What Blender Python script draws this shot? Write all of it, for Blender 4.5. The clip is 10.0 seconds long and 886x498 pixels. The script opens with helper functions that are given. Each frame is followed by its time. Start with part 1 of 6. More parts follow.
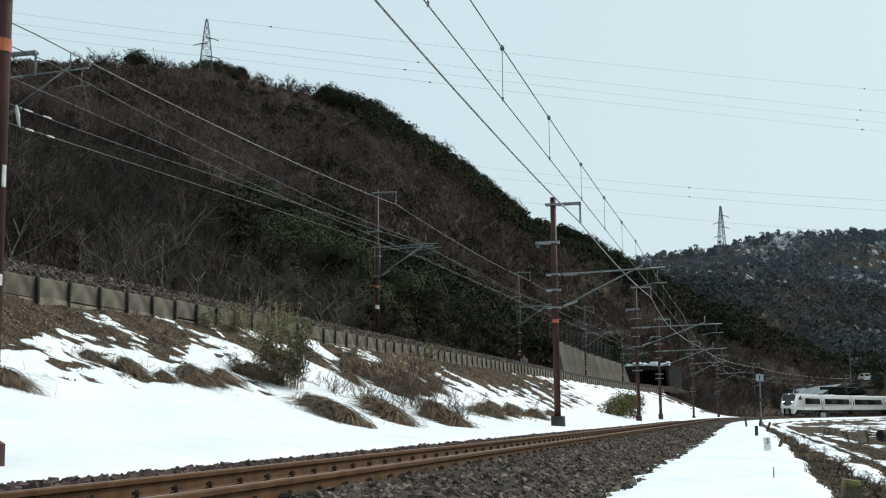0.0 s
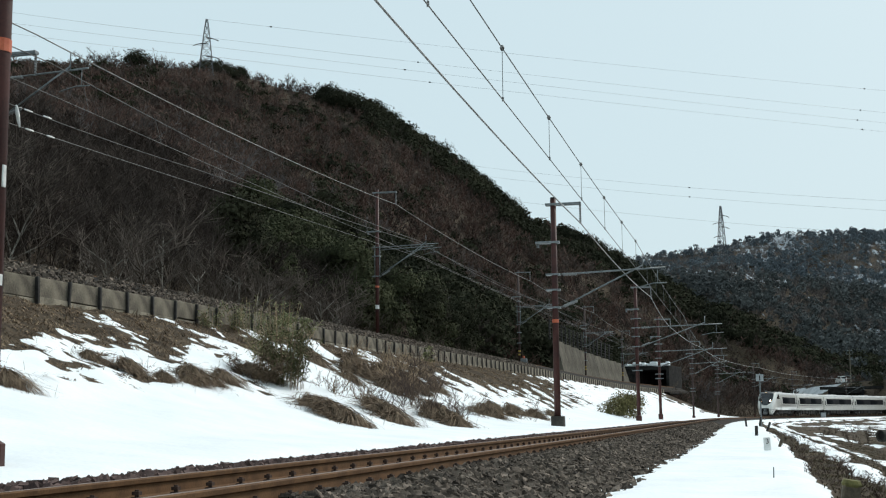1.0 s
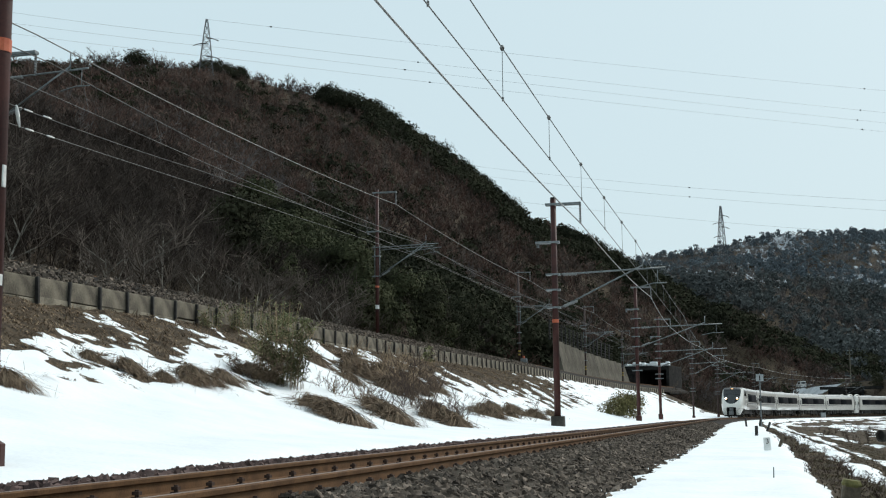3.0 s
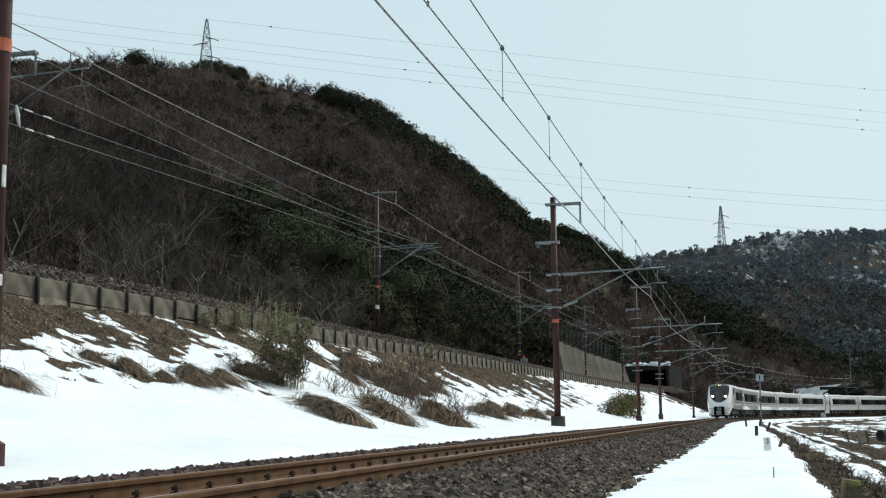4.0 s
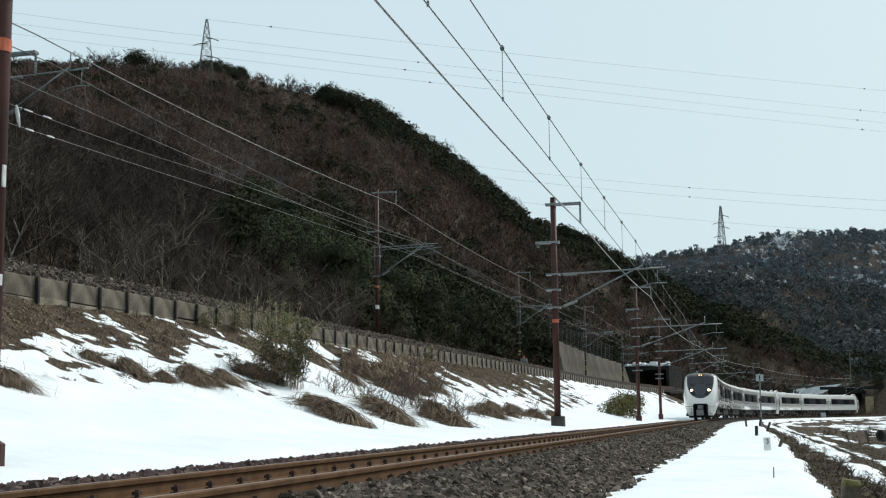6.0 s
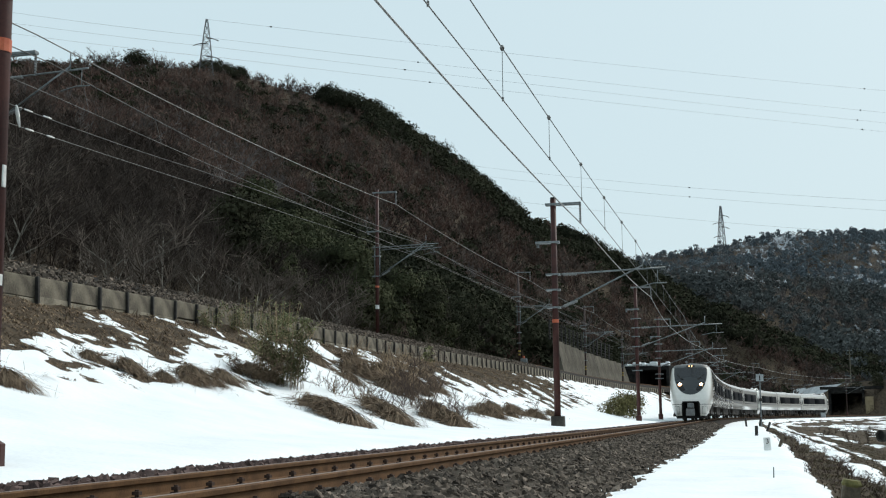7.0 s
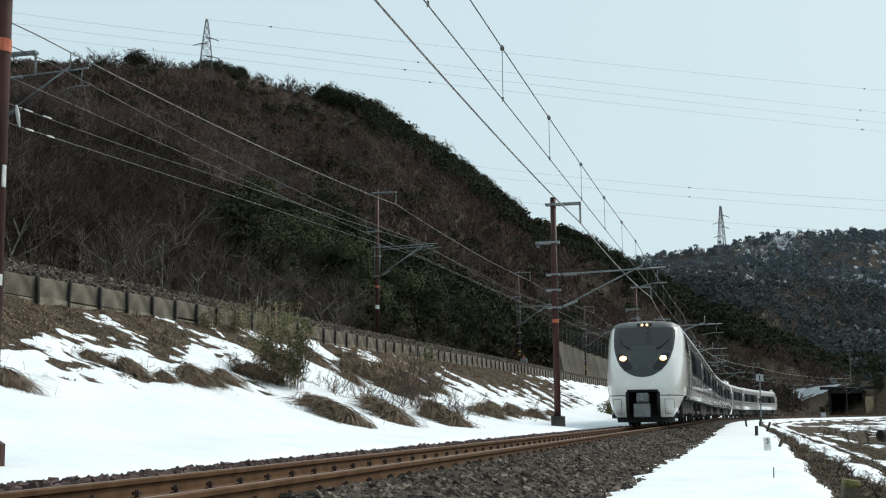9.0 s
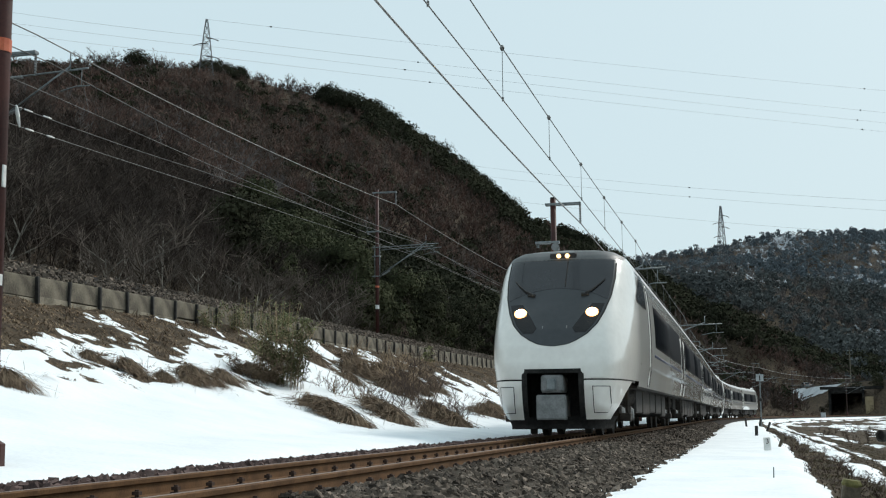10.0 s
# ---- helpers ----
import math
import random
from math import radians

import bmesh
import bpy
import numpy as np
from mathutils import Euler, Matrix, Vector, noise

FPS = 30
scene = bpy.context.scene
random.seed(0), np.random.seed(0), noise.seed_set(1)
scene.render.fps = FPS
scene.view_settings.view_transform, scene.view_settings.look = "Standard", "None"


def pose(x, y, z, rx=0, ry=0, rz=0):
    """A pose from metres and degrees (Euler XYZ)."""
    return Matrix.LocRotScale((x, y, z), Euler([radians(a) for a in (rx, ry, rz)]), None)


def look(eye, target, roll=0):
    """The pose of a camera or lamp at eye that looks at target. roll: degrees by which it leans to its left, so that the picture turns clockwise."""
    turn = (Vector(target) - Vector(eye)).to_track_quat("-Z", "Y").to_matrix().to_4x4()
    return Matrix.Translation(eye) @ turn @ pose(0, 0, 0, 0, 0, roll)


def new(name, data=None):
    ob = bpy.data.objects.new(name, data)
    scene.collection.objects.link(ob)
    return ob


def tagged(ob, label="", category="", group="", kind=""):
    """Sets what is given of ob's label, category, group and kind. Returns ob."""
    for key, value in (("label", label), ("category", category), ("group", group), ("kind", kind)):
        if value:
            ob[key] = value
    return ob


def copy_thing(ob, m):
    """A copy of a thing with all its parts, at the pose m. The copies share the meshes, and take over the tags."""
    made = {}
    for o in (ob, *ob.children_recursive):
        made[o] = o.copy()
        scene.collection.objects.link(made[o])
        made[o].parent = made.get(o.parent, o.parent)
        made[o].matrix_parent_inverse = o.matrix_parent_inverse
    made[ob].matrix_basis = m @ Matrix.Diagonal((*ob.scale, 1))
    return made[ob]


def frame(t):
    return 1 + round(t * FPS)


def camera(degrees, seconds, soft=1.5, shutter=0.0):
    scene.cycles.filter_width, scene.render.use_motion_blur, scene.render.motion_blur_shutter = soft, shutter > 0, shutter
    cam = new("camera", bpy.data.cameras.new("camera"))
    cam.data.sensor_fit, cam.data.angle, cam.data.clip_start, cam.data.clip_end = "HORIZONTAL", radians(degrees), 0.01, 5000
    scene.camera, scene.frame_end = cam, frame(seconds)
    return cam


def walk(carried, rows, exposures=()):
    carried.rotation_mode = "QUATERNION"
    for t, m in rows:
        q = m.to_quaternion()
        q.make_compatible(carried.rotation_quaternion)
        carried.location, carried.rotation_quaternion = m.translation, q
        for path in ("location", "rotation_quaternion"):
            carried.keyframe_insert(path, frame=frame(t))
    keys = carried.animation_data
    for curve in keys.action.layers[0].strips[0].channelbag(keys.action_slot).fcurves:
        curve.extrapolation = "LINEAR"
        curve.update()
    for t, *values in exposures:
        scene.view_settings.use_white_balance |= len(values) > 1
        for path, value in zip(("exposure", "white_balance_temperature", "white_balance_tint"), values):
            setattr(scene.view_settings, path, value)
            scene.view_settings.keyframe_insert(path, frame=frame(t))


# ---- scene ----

# ---------------------------------------------------------------- camera
EYE = Vector((0.0, 0.0, 0.41))
PITCH = radians(7.66)
VIEW = look(EYE, EYE + Vector((0, math.cos(PITCH), math.sin(PITCH))), -0.58)
cam = camera(38.47, 10.0, soft=1.15)
walk(cam, [(0.0, VIEW), (10.0, VIEW)], exposures=[(0.0, 0.0), (10.0, 0.0)])

# ---------------------------------------------------------------- sky and sun
SUN_ELEV, SUN_AZ = radians(40), radians(48)
world = bpy.data.worlds.new("overcast_sky")
scene.world = world
world.use_nodes = True
wn, wl = world.node_tree.nodes, world.node_tree.links
wn.clear()
w_out = wn.new("ShaderNodeOutputWorld")
w_bg = wn.new("ShaderNodeBackground")
w_sky = wn.new("ShaderNodeTexSky")
w_sky.sky_type = "NISHITA"
w_sky.sun_disc = False
w_sky.sun_elevation, w_sky.sun_rotation = SUN_ELEV, SUN_AZ
w_sky.air_density, w_sky.dust_density = 1.0, 4.0
w_bg2 = wn.new("ShaderNodeBackground")
w_bg2.inputs["Color"].default_value = (0.66, 0.825, 0.885, 1)
w_bg2.inputs["Strength"].default_value = 0.87
w_bg.inputs["Strength"].default_value = 0.012
w_add = wn.new("ShaderNodeAddShader")
wl.new(w_sky.outputs[0], w_bg.inputs["Color"])
wl.new(w_bg.outputs[0], w_add.inputs[0])
wl.new(w_bg2.outputs[0], w_add.inputs[1])
wl.new(w_add.outputs[0], w_out.inputs["Surface"])

sun = new("sun", bpy.data.lights.new("sun", "SUN"))
sun.data.energy, sun.data.angle, sun.data.color = 2.1, radians(14), (1.0, 0.96, 0.9)
sun_dir = Vector((math.sin(SUN_AZ) * math.cos(SUN_ELEV), math.cos(SUN_AZ) * math.cos(SUN_ELEV), math.sin(SUN_ELEV)))
sun.matrix_world = look(sun_dir * 200, (0, 0, 0))


# ---------------------------------------------------------------- materials
def mat(name, c1, c2, scale=4.0, rough=0.8, metal=0.0, bump=0.3, fine=40.0, vary=0.0, emit=None, spec=0.4, coat=0.0):
    """Two colours mixed by a coarse and a fine noise, with fine relief; vary: brightness change from piece to piece."""
    m = bpy.data.materials.new(name)
    m.use_nodes = True
    n, l = m.node_tree.nodes, m.node_tree.links
    b = n["Principled BSDF"]
    tc = n.new("ShaderNodeTexCoord")
    n1 = n.new("ShaderNodeTexNoise")
    n1.inputs["Scale"].default_value, n1.inputs["Detail"].default_value = scale, 6
    n2 = n.new("ShaderNodeTexNoise")
    n2.inputs["Scale"].default_value, n2.inputs["Detail"].default_value = fine, 3
    l.new(tc.outputs["Object"], n1.inputs["Vector"])
    l.new(tc.outputs["Object"], n2.inputs["Vector"])
    mx = n.new("ShaderNodeMath")
    mx.operation = "MULTIPLY_ADD"
    l.new(n2.outputs[0], mx.inputs[0])
    mx.inputs[1].default_value = 0.5
    add = n.new("ShaderNodeMath")
    add.operation = "ADD"
    l.new(n1.outputs[0], add.inputs[0])
    add.inputs[1].default_value = -0.25
    l.new(add.outputs[0], mx.inputs[2])
    ramp = n.new("ShaderNodeValToRGB")
    ramp.color_ramp.elements[0].position, ramp.color_ramp.elements[1].position = 0.32, 0.68
    ramp.color_ramp.elements[0].color = (*c1, 1)
    ramp.color_ramp.elements[1].color = (*c2, 1)
    l.new(mx.outputs[0], ramp.inputs[0])
    col = ramp.outputs[0]
    if vary:
        g = n.new("ShaderNodeNewGeometry")
        oi = n.new("ShaderNodeObjectInfo")
        a = n.new("ShaderNodeMath")
        a.operation = "ADD"
        l.new(g.outputs["Random Per Island"], a.inputs[0])
        l.new(oi.outputs["Random"], a.inputs[1])
        f = n.new("ShaderNodeMath")
        f.operation = "FRACT"
        l.new(a.outputs[0], f.inputs[0])
        mr = n.new("ShaderNodeMapRange")
        mr.inputs["To Min"].default_value, mr.inputs["To Max"].default_value = 1 - vary, 1 + vary
        l.new(f.outputs[0], mr.inputs["Value"])
        hs = n.new("ShaderNodeHueSaturation")
        l.new(mr.outputs[0], hs.inputs["Value"])
        l.new(col, hs.inputs["Color"])
        col = hs.outputs[0]
    l.new(col, b.inputs["Base Color"])
    b.inputs["Roughness"].default_value, b.inputs["Metallic"].default_value = rough, metal
    b.inputs["Specular IOR Level"].default_value = spec
    b.inputs["Coat Weight"].default_value = coat
    if bump:
        bp = n.new("ShaderNodeBump")
        bp.inputs["Strength"].default_value, bp.inputs["Distance"].default_value = bump, 0.3 / fine
        l.new(n2.outputs[0], bp.inputs["Height"])
        l.new(bp.outputs[0], b.inputs["Normal"])
    if emit:
        b.inputs["Emission Color"].default_value = (*emit[:3], 1)
        b.inputs["Emission Strength"].default_value = emit[3]
    return m


M_SNOW = mat("snow", (0.80, 0.83, 0.85), (0.90, 0.92, 0.93), 0.8, 0.75, 0, 0.35, 18, spec=0.3)
M_SOIL = mat("dead_grass_soil", (0.030, 0.022, 0.016), (0.120, 0.091, 0.063), 2.2, 0.95, 0, 1.0, 17, spec=0.1)
# near-black: the shade in the gaps between the stones is in this colour
M_BED = mat("ballast_bed", (0.012, 0.010, 0.009), (0.045, 0.037, 0.031), 9, 0.95, 0, 0.9, 30, spec=0.1)
M_STONE = mat("ballast_stone", (0.040, 0.030, 0.023), (0.175, 0.138, 0.110), 6, 0.9, 0, 0.4, 60, vary=0.7, spec=0.2)
M_STONE_RUST = mat("rusty_ballast_stone", (0.058, 0.037, 0.034), (0.135, 0.090, 0.080), 6, 0.9, 0, 0.4, 60, vary=0.4, spec=0.2)
M_RAIL_SIDE = mat("rusty_rail_web", (0.085, 0.042, 0.018), (0.15, 0.078, 0.035), 5, 0.8, 0.1, 0.4, 60, spec=0.2)
M_RAIL_TOP = mat("rail_head", (0.16, 0.10, 0.075), (0.27, 0.19, 0.15), 7, 0.45, 0.5, 0.1, 80)
M_CLIP = mat("rail_clip_steel", (0.03, 0.018, 0.013), (0.07, 0.04, 0.03), 20, 0.8, 0.2, 0.3, 80)
M_CONC = mat("weathered_concrete", (0.085, 0.074, 0.058), (0.235, 0.205, 0.158), 1.9, 0.9, 0, 0.5, 24, vary=0.15, spec=0.2)
M_CONC_LOW = mat("pale_lower_concrete", (0.12, 0.106, 0.082), (0.30, 0.266, 0.205), 2.2, 0.9, 0, 0.5, 24, vary=0.2, spec=0.2)
M_CONC_DARK = mat("stained_concrete", (0.035, 0.032, 0.028), (0.085, 0.078, 0.068), 2.0, 0.92, 0, 0.5, 24, spec=0.2)
M_CLIFF = mat("brown_stained_concrete", (0.075, 0.066, 0.052), (0.17, 0.152, 0.122), 0.5, 0.92, 0, 0.5, 9, vary=0.12, spec=0.15)
# near-black matt surface of the tunnel fronts and the coupler opening
M_NEAR_BLACK = mat("near_black_matt", (0.012, 0.012, 0.012), (0.04, 0.038, 0.036), 1.2, 0.95, 0, 0.5, 14, spec=0.1)
M_POST = mat("dark_steel_post", (0.018, 0.016, 0.015), (0.05, 0.045, 0.042), 8, 0.75, 0.2, 0.3, 50)
M_MAST = mat("red_brown_mast_paint", (0.036, 0.011, 0.009), (0.072, 0.022, 0.017), 2.5, 0.6, 0.0, 0.3, 50, spec=0.35)
M_YELLOW = mat("faded_yellow_paint", (0.30, 0.20, 0.04), (0.45, 0.32, 0.08), 6, 0.6, 0, 0.1, 60)
M_MAST_DARK = mat("dark_mast_paint", (0.03, 0.017, 0.015), (0.06, 0.033, 0.028), 2.5, 0.65, 0.0, 0.3, 50)
M_BAND = mat("orange_band", (0.45, 0.09, 0.04), (0.6, 0.16, 0.08), 6, 0.6, 0, 0.1, 60)
M_WHITE = mat("white_enamel", (0.62, 0.62, 0.60), (0.80, 0.80, 0.78), 6, 0.5, 0, 0.1, 50)
# on the sign, this grey holds the shade of a white board
M_BOARD = mat("dull_grey_board", (0.26, 0.28, 0.29), (0.40, 0.42, 0.43), 6, 0.6, 0, 0.1, 50)
M_GALV = mat("galvanised_steel", (0.13, 0.15, 0.155), (0.24, 0.26, 0.265), 6, 0.5, 0.45, 0.2, 60)
M_FEEDER = mat("bare_aluminium_cable", (0.22, 0.22, 0.22), (0.36, 0.36, 0.355), 6, 0.5, 0.4, 0, 60)
M_WIRE = mat("copper_wire_dull", (0.13, 0.13, 0.128), (0.22, 0.22, 0.215), 6, 0.6, 0.4, 0, 60)
M_WIRE_PALE = mat("aluminium_wire", (0.16, 0.16, 0.155), (0.26, 0.26, 0.25), 6, 0.55, 0.5, 0, 60)
M_WIRE_DULL = mat("weathered_wire", (0.075, 0.075, 0.074), (0.14, 0.14, 0.137), 6, 0.65, 0.4, 0, 60)
M_BARK = mat("bare_twigs", (0.058, 0.044, 0.038), (0.124, 0.097, 0.083), 0.05, 0.95, 0, 0, 3, vary=0.35, spec=0.05)
M_BARK_DARK = mat("dark_bare_twigs", (0.036, 0.028, 0.024), (0.084, 0.066, 0.056), 0.05, 0.95, 0, 0, 3, vary=0.35, spec=0.05)
M_BARK_RED = mat("reddish_bare_twigs", (0.080, 0.049, 0.041), (0.145, 0.094, 0.076), 0.05, 0.95, 0, 0, 3, vary=0.35, spec=0.05)
M_BARK_PALE = mat("pale_grey_bark", (0.17, 0.155, 0.135), (0.32, 0.295, 0.255), 2.0, 0.9, 0, 0.3, 30, vary=0.2, spec=0.1)
M_LEAF = mat("evergreen_leaves", (0.021, 0.023, 0.015), (0.050, 0.050, 0.031), 0.08, 0.95, 0, 0, 2, vary=0.25, spec=0.03)
M_LEAF_OLIVE = mat("olive_evergreen_leaves", (0.036, 0.040, 0.022), (0.080, 0.083, 0.045), 0.3, 0.9, 0, 0, 4, vary=0.3, spec=0.05)
# the next two leaf colours are paled and blued to carry the haze
M_LEAF_MID = mat("hazy_spur_evergreen", (0.066, 0.072, 0.072), (0.115, 0.124, 0.122), 0.03, 0.95, 0, 0, 1, vary=0.12, spec=0.03)
M_LEAF_FAR = mat("hazy_distant_evergreen", (0.088, 0.106, 0.120), (0.145, 0.170, 0.188), 0.02, 0.9, 0, 0, 1, vary=0.12, spec=0.05)
M_STRAW = mat("dry_straw", (0.19, 0.135, 0.088), (0.40, 0.295, 0.195), 5, 0.9, 0, 0, 30, vary=0.4, spec=0.15)
M_STRAW_DARK = mat("wet_dead_stalks", (0.080, 0.056, 0.038), (0.20, 0.146, 0.100), 5, 0.9, 0, 0, 30, vary=0.4, spec=0.1)
M_TWIG_DARK = mat("dark_brown_twigs", (0.045, 0.031, 0.025), (0.105, 0.076, 0.060), 1.0, 0.9, 0, 0, 10, vary=0.3, spec=0.08)
M_BAMBOO = mat("bamboo_grass_leaves", (0.10, 0.11, 0.045), (0.24, 0.235, 0.11), 5, 0.7, 0, 0, 30, vary=0.4, spec=0.3)
M_BODY = mat("pearl_white_train_paint", (0.70, 0.675, 0.63), (0.79, 0.765, 0.715), 0.7, 0.3, 0.0, 0.02, 8, spec=0.5, coat=1.0)
M_ROOF = mat("grey_train_roof", (0.36, 0.37, 0.37), (0.50, 0.51, 0.51), 1.2, 0.6, 0, 0.1, 20)
M_GLASS = mat("dark_tinted_glass", (0.012, 0.013, 0.016), (0.02, 0.021, 0.025), 1.0, 0.12, 0, 0, 10, spec=0.5)
M_SIDE_GLASS = mat("dark_side_window", (0.010, 0.011, 0.013), (0.018, 0.019, 0.022), 1.0, 0.55, 0, 0, 10, spec=0.02)
M_OLIVE = mat("olive_bush_leaves", (0.045, 0.045, 0.02), (0.12, 0.115, 0.052), 3, 0.8, 0, 0, 20, vary=0.4, spec=0.15)
M_BLACK = mat("black_underframe", (0.012, 0.011, 0.01), (0.04, 0.036, 0.032), 6, 0.85, 0, 0.3, 40)
M_GREY = mat("grey_coupler_paint", (0.16, 0.165, 0.165), (0.26, 0.265, 0.265), 5, 0.6, 0.1, 0.2, 40)
M_DUSTY = mat("dusty_bogie_iron", (0.020, 0.017, 0.014), (0.055, 0.046, 0.039), 6, 0.85, 0.1, 0.3, 40)
M_MASK = mat("blue_grey_mask", (0.030, 0.034, 0.038), (0.042, 0.046, 0.051), 1.0, 0.32, 0, 0, 10, spec=0.4)
M_POD = mat("black_lamp_glass", (0.006, 0.006, 0.007), (0.014, 0.013, 0.013), 1.0, 0.2, 0, 0, 10, spec=0.3)
M_VISOR = mat("grey_roof_visor", (0.085, 0.088, 0.088), (0.13, 0.133, 0.133), 1.5, 0.5, 0, 0.1, 20)
M_STRIPE = mat("dark_blue_stripe", (0.03, 0.035, 0.06), (0.05, 0.055, 0.09), 2, 0.4, 0, 0, 20)
M_LAMP = mat("warm_headlight", (0.9, 0.85, 0.7), (1, 0.95, 0.8), 5, 0.3, 0, 0, 20, emit=(1.0, 0.84, 0.58, 30.0))
# lighter and greyer than the bark: carries the spur's haze, and pale trees nearer
M_BARK_MID = mat("greyish_bare_twigs", (0.094, 0.081, 0.078), (0.168, 0.148, 0.140), 0.04, 0.95, 0, 0, 2, vary=0.18, spec=0.05)
M_TUSSOCK = mat("reddish_dead_grass", (0.090, 0.062, 0.043), (0.25, 0.182, 0.125), 5, 0.9, 0, 0, 30, vary=0.55, spec=0.12)
M_MOUND = mat("yellowish_olive_leaves", (0.075, 0.068, 0.028), (0.20, 0.175, 0.08), 3, 0.85, 0, 0, 20, vary=0.4, spec=0.12)
# emits to imitate the orange halo round the headlights
M_LAMP_HALO = mat("amber_headlight_halo", (0.8, 0.6, 0.3), (0.9, 0.7, 0.4), 5, 0.3, 0, 0, 20, emit=(1.0, 0.50, 0.18, 4.0))
M_WEED = mat("olive_weeds", (0.032, 0.027, 0.014), (0.095, 0.076, 0.044), 5, 0.9, 0, 0, 30, vary=0.4, spec=0.1)
M_TWIG_PALE = mat("pale_bare_twigs", (0.085, 0.069, 0.058), (0.18, 0.15, 0.128), 0.4, 0.95, 0, 0, 6, vary=0.3, spec=0.05)
M_LAMP_TOP = mat("amber_roof_lamp", (0.9, 0.8, 0.6), (1, 0.9, 0.7), 5, 0.3, 0, 0, 20, emit=(1.0, 0.58, 0.22, 3.0))
M_WOOD = mat("weathered_wood", (0.065, 0.052, 0.037), (0.15, 0.122, 0.086), 7, 0.9, 0, 0.6, 50)
M_MOSS = mat("mossy_wood_top", (0.075, 0.072, 0.024), (0.17, 0.15, 0.055), 12, 0.95, 0, 0.6, 50)
M_TAN = mat("tan_concrete", (0.26, 0.20, 0.12), (0.40, 0.32, 0.20), 1.0, 0.9, 0, 0.4, 12)
M_ASPHALT = mat("wet_asphalt", (0.045, 0.045, 0.047), (0.08, 0.08, 0.082), 3, 0.8, 0, 0.3, 40)
M_CAR = mat("dark_grey_car_paint", (0.05, 0.055, 0.06), (0.08, 0.085, 0.09), 1.0, 0.3, 0.2, 0, 10, coat=1.0)
M_RUBBER = mat("tyre_rubber", (0.015, 0.015, 0.015), (0.03, 0.03, 0.03), 8, 0.85, 0, 0.2, 40)
M_PYLON = mat("pylon_steel", (0.075, 0.08, 0.085), (0.13, 0.135, 0.14), 0.5, 0.6, 0.3, 0, 10)
M_BRUSH = mat("brown_brush", (0.052, 0.040, 0.032), (0.118, 0.092, 0.073), 0.3, 0.95, 0, 0, 6, vary=0.35, spec=0.05)


# snow of the shaded road slope, the shade darkening its colour
M_SHADE_SNOW = mat("shade_grey_snow", (0.36, 0.39, 0.42), (0.58, 0.61, 0.63), 0.3, 0.85, 0, 0.3, 4, spec=0.2)
# old snow with the bluish grey of shade put into its colour
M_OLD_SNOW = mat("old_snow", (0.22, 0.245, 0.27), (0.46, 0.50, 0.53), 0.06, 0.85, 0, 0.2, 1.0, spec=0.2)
# air haze is mixed into the colour of these far twigs
M_BARK_FAR = mat("hazy_distant_bare_twigs", (0.130, 0.120, 0.120), (0.23, 0.212, 0.206), 0.03, 0.95, 0, 0, 1, vary=0.3, spec=0.05)


# ---------------------------------------------------------------- the line of the track
X0, PHI0, K0, K1, S1, S2, GRADE = -3.864, radians(13.69), -0.000135, 0.00320, 83.9, 219.8, 0.0019
STEP = 0.5
S_ALL = np.arange(-60, 520, STEP)
_k = np.interp(S_ALL, [0, S1, S2, 1e4], [K0, K0, K1, K1])
_k[S_ALL < 0] = 0
_ph = np.concatenate([[0], np.cumsum((_k[1:] + _k[:-1]) / 2 * STEP)])
_i0 = int(60 / STEP)
PH_ALL = PHI0 + _ph - _ph[_i0]
_mid = (PH_ALL[1:] + PH_ALL[:-1]) / 2
X_ALL = np.concatenate([[0], np.cumsum(np.sin(_mid) * STEP)])
Y_ALL = np.concatenate([[0], np.cumsum(np.cos(_mid) * STEP)])
X_ALL += X0 - X_ALL[_i0]
Y_ALL -= Y_ALL[_i0]


def rail_z(s):
    return GRADE * np.clip(s, 0, 320)


def on_track(s, off, z=0.0):
    """Arrays of places at s metres along the track, off metres to its inner side, z above the rail heads."""
    s = np.asarray(s, float)
    x, y, a = np.interp(s, S_ALL, X_ALL), np.interp(s, S_ALL, Y_ALL), np.interp(s, S_ALL, PH_ALL)
    return np.stack([x + off * np.cos(a), y - off * np.sin(a), z + rail_z(s)], -1)


def heading(s):
    return float(np.interp(s, S_ALL, PH_ALL))


def track_pose(s, off, z):
    """A pose beside the track: local y runs along it, local x across; z is absolute."""
    p = on_track(s, off)
    return pose(p[0], p[1], z, 0, 0, -math.degrees(heading(s)))


def to_track(x, y):
    """Arrays of s and off for places x, y."""
    x, y = np.asarray(x, float).ravel(), np.asarray(y, float).ravel()
    s, off = np.empty_like(x), np.empty_like(x)
    cx, cy, cs = X_ALL[::4], Y_ALL[::4], S_ALL[::4]
    for i in range(0, len(x), 20000):
        a, b = x[i:i + 20000, None], y[i:i + 20000, None]
        j = np.argmin((a - cx) ** 2 + (b - cy) ** 2, 1)
        ph = np.interp(cs[j], S_ALL, PH_ALL)
        dx, dy = a[:, 0] - cx[j], b[:, 0] - cy[j]
        ss = cs[j] + dx * np.sin(ph) + dy * np.cos(ph)
        s[i:i + 20000] = ss
        ph = np.interp(ss, S_ALL, PH_ALL)
        qx, qy = np.interp(ss, S_ALL, X_ALL), np.interp(ss, S_ALL, Y_ALL)
        off[i:i + 20000] = (a[:, 0] - qx) * np.cos(ph) - (b[:, 0] - qy) * np.sin(ph)
    return s, off


# ---------------------------------------------------------------- relief
WALL_OFF = -12.7
UP_OFF = -15.7


def wall_top(s):
    return np.interp(s, [-30, 40, 60, 90, 120, 160, 400], [3.20, 4.02, 4.10, 4.34, 4.58, 4.60, 4.60])


